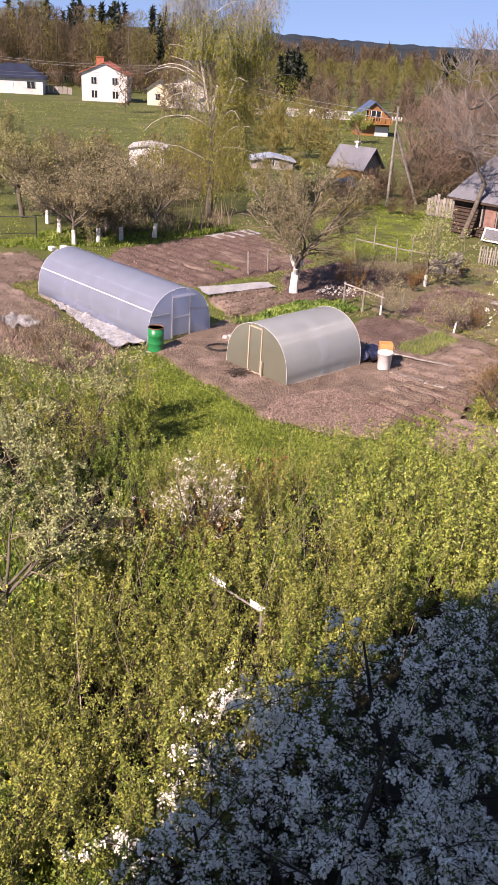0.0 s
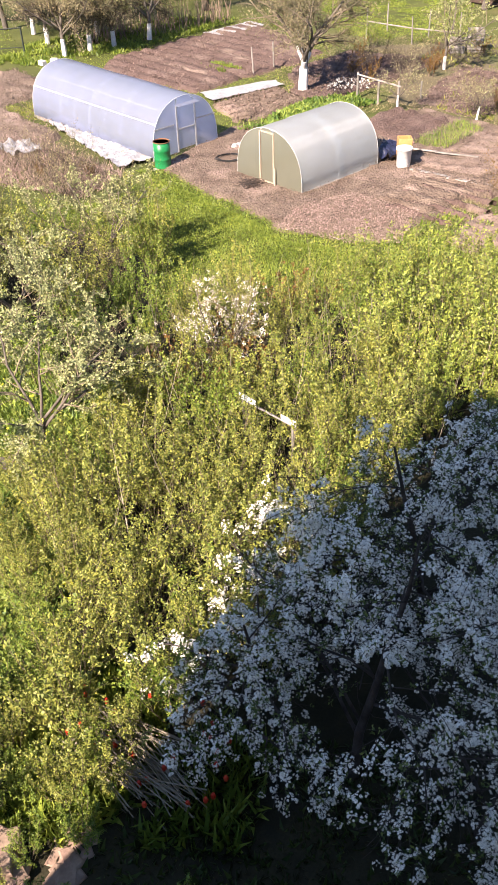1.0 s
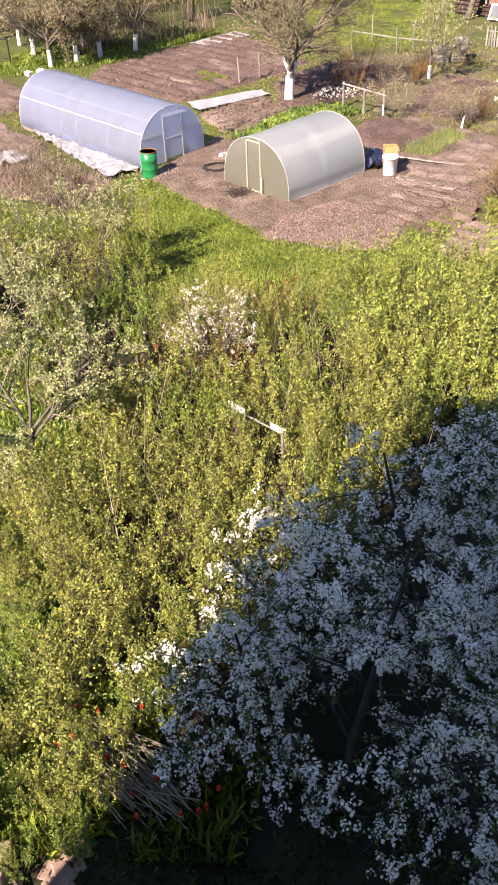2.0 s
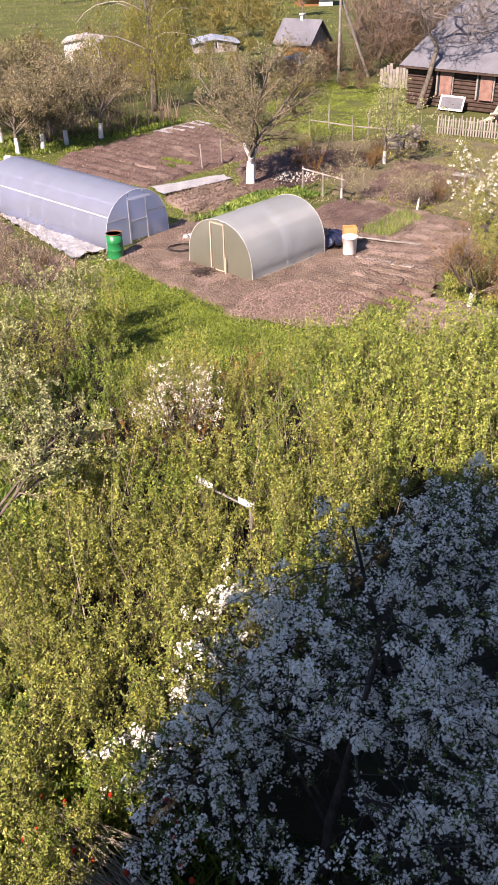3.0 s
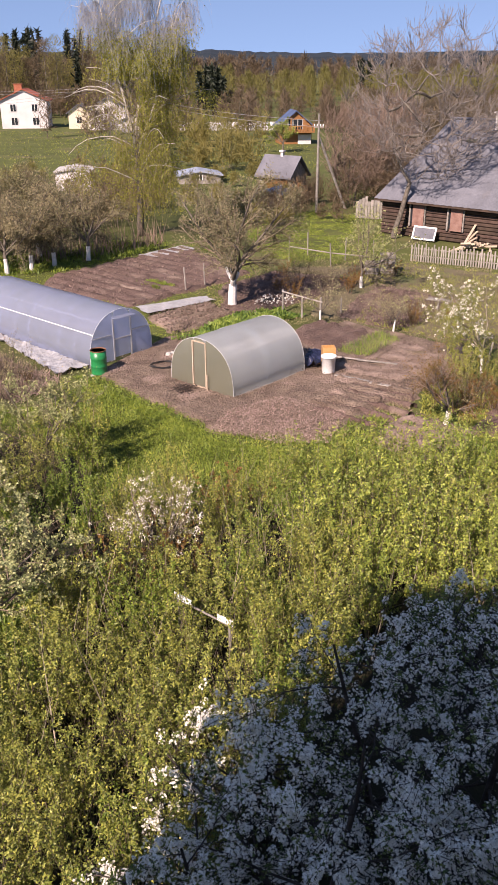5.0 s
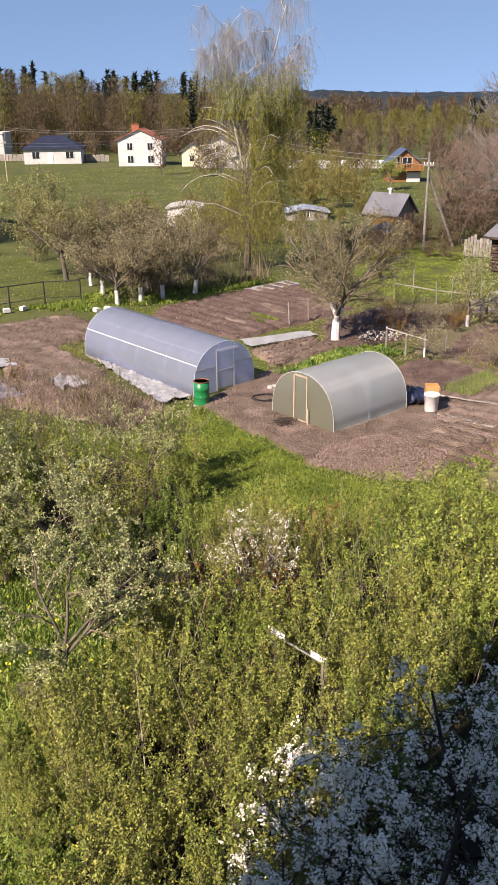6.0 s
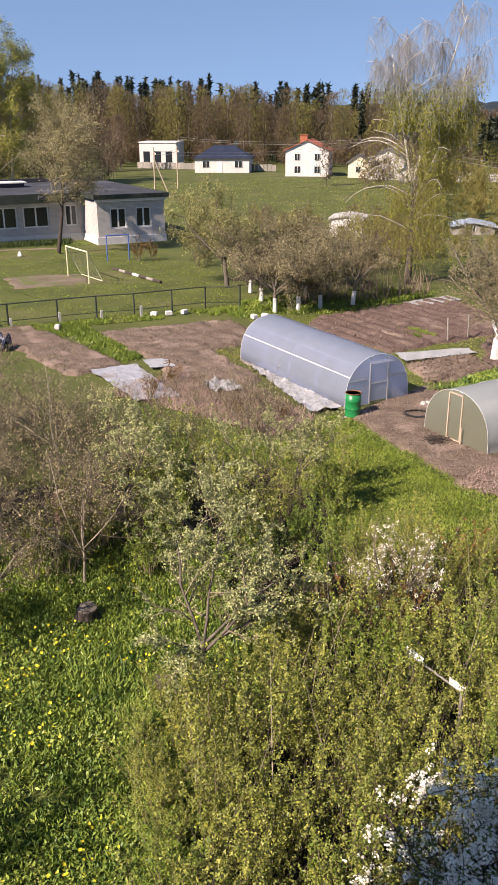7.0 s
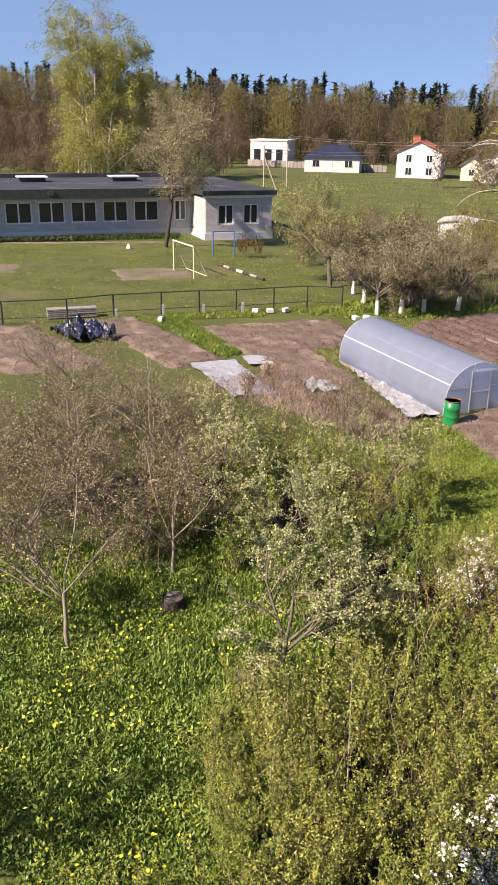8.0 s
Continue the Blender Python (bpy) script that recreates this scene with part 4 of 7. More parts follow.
def log_house():
    """The old farmhouse: log wall towards the gardens, steep slate roof, window boards."""
    w, d, eave, ridge = 17.0, 12.0, 2.55, 6.75
    h = thing("log_farmhouse", "old dark log farmhouse with grey slate roof and red-brown shutters", "house", pose(9.75, 56.4, 0, 0, 0, -41.5))
    body = part("wall", Form().box(0, w, 0.12, d - 0.12, -0.2, eave), LOG, h)
    for k in range(11):
        z = 0.12 + k * 0.225
        part("log", Form().tube([(-0.25, 0.0, z), (w / 2, 0.02, z), (w + 0.25, 0.0, z)], 0.125, 7), LOG, body)
    for x in (0.9, w):
        part("gable", Form().hull([[(x - 0.03, 0.1, eave), (x - 0.03, d - 0.1, eave), (x - 0.03, d / 2, ridge - 0.15)], [(x + 0.03, 0.1, eave), (x + 0.03, d - 0.1, eave), (x + 0.03, d / 2, ridge - 0.15)]]), OLD_WOOD, h)
    slope = (ridge - eave) / (d / 2)
    for side in (-1, 1):
        y1 = d / 2 + side * (d / 2 + 0.55)
        z1 = eave - slope * 0.55
        f = Form().hull([[(x, d / 2, ridge), (x, y1, z1), (x, y1, z1 + 0.1), (x, d / 2, ridge + 0.1)] for x in (-0.6, w + 0.6)])
        f.v = [(max(x, 1.0), y, z) if z > ridge - 0.01 else (x, y, z) for x, y, z in f.v]
        roof = part("roof", f, SLATE, h)
        if side < 0:
            rows = 7
            for r in range(rows):
                wave = Form()
                a, b = r / rows, (r + 1) / rows + 0.012
                ring = []
                for i in range(90):
                    x = -0.62 + (w + 1.24) * i / 89
                    lift = 0.115 + 0.022 * (i % 2) + 0.012
                    ring.append((x, lift))
                wave.hull([[(x, d / 2 + (y1 - d / 2) * a, ridge + (z1 - ridge) * a + l) for x, l in ring], [(x, d / 2 + (y1 - d / 2) * b, ridge + (z1 - ridge) * b + l + 0.018) for x, l in ring]], closed=False, caps=False)
                wave.v = [(max(x, -0.62 + 1.62 * min(1.0, max(0.0, (z - z1) / (ridge - z1)))), y, z) for x, y, z in wave.v]
                part("slate_course", wave, SLATE, roof, "corrugated slate sheets")
            part("eaves_board", Form().box(-0.6, w + 0.6, -0.60, -0.555, z1 - 0.04, z1 + 0.10), LOG, roof)
    part("ridge_cap", Form().tube([(0.95, d / 2, ridge + 0.14), (w + 0.65, d / 2, ridge + 0.14)], 0.12, 6), SLATE, h)
    part("roof_hatch", Form().box(3.2, 3.9, d / 2 - 1.9, d / 2 - 1.5, ridge - 1.15, ridge - 0.95), DARK_STEEL, h)
    c = part("chimney", Form().box(4.6, 5.4, d / 2 - 0.9, d / 2 - 0.2, ridge - 0.4, ridge + 0.6), WHITE_WALL, h)
    part("chimney_cap", Form().box(4.5, 5.5, d / 2 - 1.0, d / 2 - 0.1, ridge + 0.6, ridge + 0.7), WHITE_WALL, c)
    for x in (2.0, 4.7, 8.6, 12.0):
        win = part("window", Form().box(x, x + 0.9, -0.19, -0.14, 0.85, 1.9), WINDOW, body)
        part("shutter", Form().box(x + 0.15, x + 0.95, -0.26, -0.195, 0.7, 2.05, 0.01), RUST_PAINT, win)
        part("trim", Form().box(x - 0.12, x - 0.02, -0.24, -0.14, 0.7, 2.1), OLD_WOOD, win)
        part("trim", Form().box(x + 0.98, x + 1.06, -0.24, -0.14, 0.7, 2.1), OLD_WOOD, win)
    return h


log_house()

# ---- the block of flats in which the camera stands ----
block = thing("apartment_block", "tall light brick apartment block behind the gardens", "building")
# unseen front wall, made pale to bounce light onto the cherries
part("front_wall", Form().box(-6.4, 34, -0.9, -0.5, 0, 14.45), BOUNCE_PLASTER, block)
part("back_wall", Form().box(-6.4, 34, -12.9, -12.5, 0, 14.45), BRICK, block)
part("end_wall", Form().box(-6.4, -6.0, -12.5, -0.9, 0, 14.45), BRICK, block)
part("end_wall", Form().box(33.6, 34, -12.5, -0.9, 0, 14.45), BRICK, block)
part("roof", Form().box(-6.55, 34.3, -13.2, -0.3, 14.45, 14.75), FELT, block)

# ---- trees and shrubs ----
BIRCH = [(30, 0.27, 48, 0.10, 0.03, 0.06, 9), (8, 0.6, 50, 0.2, -0.06, 0.2, 5), (8, 0.62, 50, 0.15, -0.3, 0.14, 3), (1, 1.1, 30, 0.2, -0.5, 0.10, 2)]


def tree(name, label, seed, height, trunk, plan, wood, leaf_mat, count, size, m, twig=None, white=0.0, lean=(0, 0), flower=None, flower_count=0, low=0.0, jitter=0.05, flower_size=0.02, group="", category="tree", along_up=0.12, thick=1.0, each=1, corners=4):
    forked = plan in (APPLE, TALL, OLD_APPLE)
    g = Growth(seed, 0.62 if forked else 0.45, 0.7 if forked else 0.2)
    g.shoot((0, 0, 0), (lean[0], lean[1], 1), height * (0.27 if forked else 1.0), trunk, 0, plan)
    t = thing(name, label, category, m, group)
    if twig:
        if plan is BIRCH:
            part("trunk", g.wood("trunk", (0, 1)), wood, t)
        else:
            part("trunk", g.wood("trunk", (0,)), wood, t)
            for path, radii, level in g.shoots:
                if level == 1:
                    part("limb", Form().tube(path, radii, 5).mesh("limb", True), wood, t)
        part("branchwork", g.wood("branchwork", range(2, 9), 0.0035 * thick), twig, t)
    else:
        part("trunk", g.wood("trunk"), wood, t)
    if white:
        p, r, _ = g.shoots[0]
        run = np.r_[0, np.cumsum(np.linalg.norm(np.diff(p, axis=0), axis=1))]
        n, top = 6, min(white, run[-1])
        pts = [[float(np.interp(top * k / n, run, p[:, q])) for q in range(3)] for k in range(n + 1)]
        part("limewash_band", Form().tube(pts, [float(np.interp(top * k / n, run, r)) * 1.06 + 0.008 for k in range(n + 1)], 8), LIME, t, "white limewashed lower trunk")
        for p, r, level in [q for q in g.shoots if q[2] == 1][:4 if white >= 1 else 0]:
            part("limewash_band", Form().tube([p[0] + (p[1] - p[0]) * k * 0.35 for k in range(3)], r[0] * 1.1 + 0.006, 8), LIME, t, "white limewashed fork")
    if count:
        spots = g.along(count, jitter, low) if each == 1 else clumps(g, count, each, jitter, low)[0]
        part("crown", leaves("crown", spots, g.rng, size, 0.6, up=along_up, corners=corners), leaf_mat, t)
    if flower:
        g.tips = [p[-3:] for p, _, level in g.shoots if level >= len(plan) - 2]
        spots, out = clumps(g, flower_count, 8, 0.045, 0.0, 0.6, 0.025)
        part("blossom", flowers("blossom", spots, g.rng, flower_size, 0.9, 4, out=out), flower, t)
    return t


# plan rows: children, share, angle, first, lift, wave, segments
APPLE = [(6, 3.0, 46, 0.72, 0.0, 0.05, 4), (8, 0.52, 52, 0.22, 0.03, 0.12, 5), (7, 0.5, 50, 0.15, 0.05, 0.16, 3), (3, 0.55, 46, 0.15, 0.02, 0.2, 2), (1, 0.5, 40, 0.2, 0.0, 0.2, 2)][:4]
OLD_APPLE = [(7, 3.0, 48, 0.7, 0.0, 0.06, 4), (9, 0.52, 54, 0.2, 0.02, 0.14, 5), (8, 0.5, 52, 0.12, 0.04, 0.18, 3), (4, 0.6, 48, 0.15, 0.02, 0.2, 2)]
TALL = [(8, 2.9, 38, 0.5, 0.0, 0.05, 4), (9, 0.5, 46, 0.16, 0.04, 0.12, 5), (8, 0.5, 50, 0.15, 0.05, 0.16, 3), (4, 0.6, 46, 0.15, 0.0, 0.2, 2)]
BUSH = [(5, 0.6, 32, 0.25, 0.06, 0.10, 3), (5, 0.5, 36, 0.2, 0.05, 0.14, 2), (1, 0.5, 40, 0.2, 0.05, 0.2, 2)]


RODS = [(5, 0.42, 24, 0.22, 0.07, 0.06, 4), (3, 0.5, 30, 0.25, 0.05, 0.1, 3), (1, 0.5, 40, 0.2, 0.05, 0.2, 2)][:2]


def shrub(name, label, seed, stems, height, reach, wood, leaf_mat, count, size, plan=RODS, low=0.0, category="shrub", stem_r=0.013, levels=None, each=7, spread=0.03):
    """Several shoots from one foot, with the leaves in spurs along them."""
    g = Growth(seed)
    for k in range(stems):
        a = 2 * math.pi * (k + g.rng.uniform(0, 0.8)) / stems
        out = reach * g.rng.uniform(0.15, 1.0)
        g.shoot((0.35 * out * math.cos(a), 0.35 * out * math.sin(a), 0), (math.cos(a) * out, math.sin(a) * out, 1), height * g.rng.uniform(0.6, 1.1), stem_r, 0, plan)
    t = thing(name, label, category)
    part("branchwork", g.wood("branchwork", levels, most=3), wood, t)
    n = min(len(p) for p, _, _ in g.shoots)
    g.tips = [p[-n:] for p, _, level in g.shoots if level >= len(plan) - 2]
    part("foliage", leaves("foliage", clumps(g, count, each, spread, low)[0], g.rng, size, 0.75, 0.2, corners=3), leaf_mat, t)
    return t


def set_down(ob, x, y, turn, scale=1.0):
    ob.scale = (scale, scale, scale)
    ob.matrix_basis = pose(x, y, -0.03, 0, 0, turn) @ Matrix.Diagonal((scale, scale, scale, 1))
    return ob


rng = np.random.default_rng(11)
KINDS = {
    "yellow": [shrub("plum_sucker", "dense plum sapling thicket with fresh yellow-green leaves", 100 + k, 13, 2.0, 0.42, TWIG, LEAF_YELLOW, 2700, 0.048, each=3, spread=0.05) for k in range(4)],
    "olive": [shrub("thicket_shrub", "twiggy shrub with small olive-green spring leaves", 200 + k, 13, 1.9, 0.46, TWIG, LEAF_OLIVE, 2500, 0.046, each=3, spread=0.05) for k in range(4)],
    "green": [shrub("green_shrub", "leafy green shrub with small fresh leaves", 300 + k, 12, 1.8, 0.48, TWIG, LEAF_GREEN, 2600, 0.047, each=3, spread=0.05) for k in range(3)],
    "bare": [shrub("bare_shrub", "brown twiggy currant shrub with few opening leaves", 400 + k, 10, 1.3, 0.6, DARK_TWIG, LEAF_BUFF, 420, 0.036, plan=BUSH, levels=(0, 1, 2), spread=0.05, each=3) for k in range(2)],
    "rust": [shrub("rusty_shrub", "low shrub with rusty young leaves", 500, 9, 1.5, 0.45, RED_TWIG, LEAF_RUST, 1600, 0.055)],
}
USED = set()


def plant(kind, x, y, scale):
    ob = KINDS[kind][int(rng.integers(len(KINDS[kind])))]
    turn = float(rng.uniform(0, 360))
    if ob.name not in USED:
        USED.add(ob.name)
        return set_down(ob, x, y, turn, scale)
    c = copy_thing(ob, pose(x, y, -0.03, 0, 0, turn))
    c.scale = (scale, scale, scale * float(rng.uniform(0.85, 1.15)))
    return c


def fill(corners, step, kinds, low=0.8, high=1.15, keep=1.0):
    c = np.array(corners)
    for y in np.arange(c[:, 1].min(), c[:, 1].max(), step):
        for x in np.arange(c[:, 0].min(), c[:, 0].max(), step):
            q = np.array([[x, y]]) + rng.uniform(-0.45, 0.45, (1, 2)) * step
            if inside(q, corners)[0] and rng.uniform() < keep:
                plant(str(rng.choice(kinds)), float(q[0, 0]), float(q[0, 1]), float(rng.uniform(low, high)))


fill([(-3.6, 6.5), (-1.4, 6.3), (0.4, 9.0), (1.6, 11.0), (2.0, 14.5), (-2.2, 14.0), (-4.4, 13.2), (-4.2, 9.5)], 0.72, ["olive", "green", "olive", "olive"], 0.75, 1.0)
fill([(-2.2, 14.2), (2.0, 14.5), (1.0, 18.4), (-1.5, 18.6), (-3.4, 18.5), (-4.6, 15.5)], 0.95, ["olive", "green", "olive", "rust"], 0.75, 1.0)
fill([(1.6, 11.2), (3.0, 12.4), (6.5, 12.5), (7.8, 17.5), (5.0, 19.6), (1.2, 18.6)], 0.80, ["yellow", "yellow", "yellow", "olive"], 0.85, 1.15)
fill([(-4.8, 14.2), (-3.4, 18.5), (-3.8, 21.5), (-7.5, 23.0), (-10.5, 21.5), (-9.0, 16.5)], 1.0, ["green", "olive", "bare", "green"], 0.8, 1.1)
fill([(-14.5, 15.5), (-11.0, 17.0), (-9.5, 22), (-8.6, 24.5), (-12.5, 26.0), (-18.5, 25.5), (-20, 20)], 1.25, ["bare"], 0.9, 1.4)
fill([(-21, 12), (-12.5, 13.2), (-11.2, 16.8), (-14.5, 15.5), (-20, 20)], 1.2, ["bare"], 0.9, 1.3)
fill([(-10.8, 14.2), (-9.0, 15.6), (-9.2, 17.2), (-11.4, 17.2)], 0.9, ["bare", "olive"], 0.8, 1.1)
fill([(-13.2, 31.2), (-10.0, 30.6), (-6.4, 27.6), (-7.6, 25.8), (-11.4, 27.6), (-14.5, 28.5)], 1.0, ["rust", "bare", "bare"], 0.4, 0.65)
fill([(-5.7, 10.9), (-4.5, 7.9), (-2.9, 8.1), (-4.1, 12.4), (-5.4, 11.8)], 0.6, ["olive", "olive", "yellow"], 0.4, 0.62)
fill([(-6.0, 27.5), (-9.8, 29.8), (-9.2, 25.2), (-6.5, 24.8)], 1.1, ["bare"], 0.8, 1.1)
fill([(6.5, 17.0), (9.5, 16.0), (10.5, 20.5), (8.6, 21.8), (6.6, 20.4)], 1.1, ["yellow", "olive", "bare"], 0.4, 0.6)
fill([(-5.5, 4.9), (-2.3, 4.9), (-2.0, 6.4), (-4.2, 7.4), (-5.8, 6.8)], 0.55, ["olive", "green"], 0.45, 0.7)
fill([(-6.5, 3.0), (-3.2, 3.0), (-3.2, 5.0), (-6.0, 5.2)], 0.6, ["green", "olive"], 0.3, 0.5)
fill([(-3.2, 3.2), (-0.2, 3.4), (-0.3, 4.7), (-2.4, 4.6)], 0.75, ["green"], 0.4, 0.6)
fill([(2.4, 2.6), (5.5, 2.6), (6.5, 8), (3, 6)], 1.2, ["green"], 0.5, 0.7)

# near cherries in the shade of the block
CHERRY = [(12, 0.62, 66, 0.14, -0.01, 0.09, 5), (8, 0.52, 48, 0.15, -0.03, 0.15, 4), (6, 0.5, 48, 0.1, -0.08, 0.2, 3), (1, 0.4, 40, 0.2, -0.05, 0.22, 2)]


def cherry(seed, x, y, height, turn, count, lean=(0, 0)):
    return tree("cherry_tree", "cherry tree in full white blossom in the shade", seed, height, 0.075, CHERRY, DARK_BARK, LEAF_CHERRY, 3200, 0.045, pose(x, y, 0, 0, 0, turn), DARK_BARK, 0, lean, BLOSSOM, count, jitter=0.03, each=4, group="blossoming cherries", flower_size=0.0178)


cherry(21, 0.7, 6.0, 3.8, 0, 17000, (0.02, 0.05))
cherry(22, 1.7, 8.5, 3.9, 70, 9800, (0, 0.03))
cherry(23, 3.0, 7.9, 4.0, 150, 9800)
cherry(24, 3.6, 5.4, 3.8, 200, 8200)
cherry(25, -0.6, 6.3, 2.5, 250, 8200, (-0.06, 0))
cherry(27, 2.2, 5.3, 3.4, 300, 15000)
cherry(26, 0.3, 8.6, 2.5, 20, 3600)
cherry(28, 3.4, 10.3, 3.0, 110, 4500)

# small fruit trees around the thicket
tree("plum_tree", "young plum tree with cream blossom and rusty leaves", 31, 2.7, 0.05, APPLE, BARK, LEAF_OLIVE, 2500, 0.04, pose(-1.75, 15.4, 0), TWIG, 0, (0.1, 0), BLOSSOM, 2600, flower_size=0.014)
tree("pear_tree", "spreading pear tree with pale downy new leaves", 32, 4.2, 0.08, APPLE, BARK, LEAF_PALE, 13000, 0.052, pose(-4.95, 12.15, 0), TWIG, 0, (-0.03, 0.08), each=4, jitter=0.045)
tree("pear_tree", "pear tree with pale green young leaves", 33, 4.0, 0.055, APPLE, BARK, LEAF_PALE, 10500, 0.052, pose(-6.6, 16.6, 0), TWIG, 0, each=4, jitter=0.05)
tree("apple_tree", "small apple tree with sparse greyish spring leaves", 34, 3.8, 0.055, APPLE, BARK, LEAF_PALE, 9000, 0.052, pose(-9.3, 18.4, 0), TWIG, 0, each=4, jitter=0.05)
tree("cherry_plum", "slender cherry plum with bare reddish twigs", 35, 4.4, 0.055, OLD_APPLE, PALE_TWIG, LEAF_BUFF, 3400, 0.040, pose(-9.4, 11.7, 0), DARK_TWIG, 0, thick=1.5, each=2, jitter=0.05)
tree("cherry_plum", "thin cherry plum with reddish twigs and tiny buds", 36, 4.0, 0.045, OLD_APPLE, PALE_TWIG, LEAF_BUFF, 3400, 0.040, pose(-10.7, 15.5, 0), DARK_TWIG, 0, thick=1.5, each=2, jitter=0.05)
tree("cherry_plum", "bare-twigged cherry plum beside the currants", 37, 3.9, 0.05, APPLE, PALE_TWIG, LEAF_BUFF, 3400, 0.040, pose(-13.2, 17.2, 0), DARK_TWIG, 0, thick=1.5, each=2, jitter=0.05)
tree("cherry_plum", "bare reddish cherry plum by the beds", 38, 3.6, 0.05, APPLE, PALE_TWIG, LEAF_BUFF, 3400, 0.040, pose(-15.5, 20.8, 0), DARK_TWIG, 0, thick=1.5, each=2, jitter=0.05)
tree("cherry_plum", "cherry plum with reddish twigs near the tarpaulin", 30, 4.2, 0.05, APPLE, PALE_TWIG, LEAF_BUFF, 3400, 0.040, pose(-17.5, 23.5, 0), DARK_TWIG, 0, thick=1.5, each=2, jitter=0.05)
tree("cherry_plum", "cherry plum with dense reddish twigs", 29, 4.3, 0.05, APPLE, PALE_TWIG, LEAF_BUFF, 3400, 0.040, pose(-12.4, 20.4, 0), DARK_TWIG, 0, thick=1.5, each=2, jitter=0.05)
tree("cherry_plum", "cherry plum with dark twigs over the meadow edge", 28, 4.2, 0.05, OLD_APPLE, PALE_TWIG, LEAF_BUFF, 3400, 0.040, pose(-12.0, 14.0, 0), DARK_TWIG, 0, thick=1.5, each=2, jitter=0.05)
tree("cherry_plum", "cherry plum with dark twigs at the meadow corner", 27, 4.0, 0.05, APPLE, PALE_TWIG, LEAF_BUFF, 3400, 0.040, pose(-14.4, 15.0, 0), DARK_TWIG, 0, thick=1.5, each=2, jitter=0.05)
# the next two stand out of view, added for their shadows on the meadow
tree("cherry_plum", "unseen cherry plum with dense leaves, added to shade the near meadow", 26, 4.4, 0.06, APPLE, PALE_TWIG, LEAF_OLIVE, 6500, 0.055, pose(-9.9, 4.6, 0), DARK_TWIG, 0, thick=1.3, each=3, jitter=0.05)
tree("cherry_plum", "unseen cherry plum with dense leaves, added to shade the meadow's left edge", 25, 4.4, 0.06, APPLE, PALE_TWIG, LEAF_OLIVE, 6500, 0.055, pose(-12.2, 8.0, 0), DARK_TWIG, 0, thick=1.3, each=3, jitter=0.05)
tree("cherry_plum", "cherry plum with dark twigs between stump and currants", 24, 3.6, 0.045, OLD_APPLE, PALE_TWIG, LEAF_BUFF, 3400, 0.040, pose(-8.9, 15.2, 0), DARK_TWIG, 0, thick=1.5, each=2, jitter=0.05)
tree("apple_tree", "small apple tree with opening pale leaves", 39, 3.3, 0.06, APPLE, BARK, LEAF_PALE, 8000, 0.052, pose(-5.2, 20.6, 0), TWIG, 0, each=4, jitter=0.05)

# right-hand garden
tree("young_apple_tree", "small apple tree with a whitewashed trunk and reddish leaves", 41, 2.7, 0.08, APPLE, BARK, LEAF_RUST, 4200, 0.045, pose(6.3, 23.5, 0), RED_TWIG, 0.55, (0.12, 0))
tree("white_cherry", "young cherry with white blossom beside the beds", 47, 4.0, 0.06, APPLE, PALE_TWIG, LEAF_OLIVE, 9000, 0.045, pose(8.7, 28.4, 0), TWIG, 0.6, (0.05, 0), BLOSSOM, 4200, flower_size=0.022)
plant("olive", 7.5, 27.3, 1.0)
plant("olive", 8.4, 26.6, 0.8)
plant("bare", 6.9, 24.6, 1.1)
plant("bare", 7.8, 24.9, 0.9)
plant("bare", 7.2, 34.6, 0.8)
plant("bare", 8.2, 35.6, 0.9)
plant("bare", 4.6, 40.4, 1.0)
plant("bare", 3.0, 41.4, 1.1)
plant("green", 3.0, 45.6, 0.7)
fill([(1.4, 39.6), (4.2, 38.2), (7.4, 41.6), (8.8, 43.4), (6.6, 45.2), (2.4, 43.6)], 1.35, ["bare", "bare", "rust"], 0.55, 0.9)
fill([(5.2, 35.4), (8.4, 33.4), (9.6, 35.6), (6.6, 37.6)], 1.2, ["bare", "rust", "bare"], 0.5, 0.8)
fill([(6.4, 24.2), (9.4, 23.8), (9.8, 26.4), (7.4, 26.8)], 0.9, ["rust", "bare", "olive"], 0.6, 0.9)
tree("sapling", "thin fruit sapling with a whitewashed stem", 43, 2.2, 0.04, APPLE, BARK, LEAF_PALE, 700, 0.045, pose(3.5, 35.0, 0), TWIG, 0.8)
tree("sapling", "thin fruit sapling by the onion bed", 44, 2.1, 0.035, APPLE, BARK, LEAF_PALE, 600, 0.045, pose(6.4, 33.5, 0), TWIG, 0.6)
tree("apple_tree", "small apple tree with pale opening leaves by the crates", 45, 4.0, 0.07, APPLE, BARK, LEAF_PALE, 6000, 0.06, pose(6.1, 41.2, 0), TWIG, 0.6, each=6, jitter=0.032)
tree("apple_tree", "round apple tree with a whitewashed forked trunk", 153, 6.7, 0.19, TALL, BARK, LEAF_BUD, 22000, 0.07, pose(-0.3, 38.0, 0), TWIG, 1.0, (-0.06, 0), thick=1.6, jitter=0.09, corners=3)
for k, (x, y, h) in enumerate(((-12.4, 44.8, 5.0), (-11.3, 45.8, 5.2), (-10.2, 46.6, 4.9), (-8.6, 48.2, 4.8), (-14.0, 47.6, 5.2), (-11.6, 49.4, 5.4), (-15.4, 50.0, 5.6))):
    tree("apple_tree", "old apple tree with a whitewashed trunk and brownish twigs", 50 + k, h, 0.12, OLD_APPLE, BARK, LEAF_BUD, 10500, 0.08, pose(x, y, 0, 0, 0, 50 * k), DARK_TWIG, 0.8, thick=1.8, jitter=0.10, corners=3, group="row of apple trees")
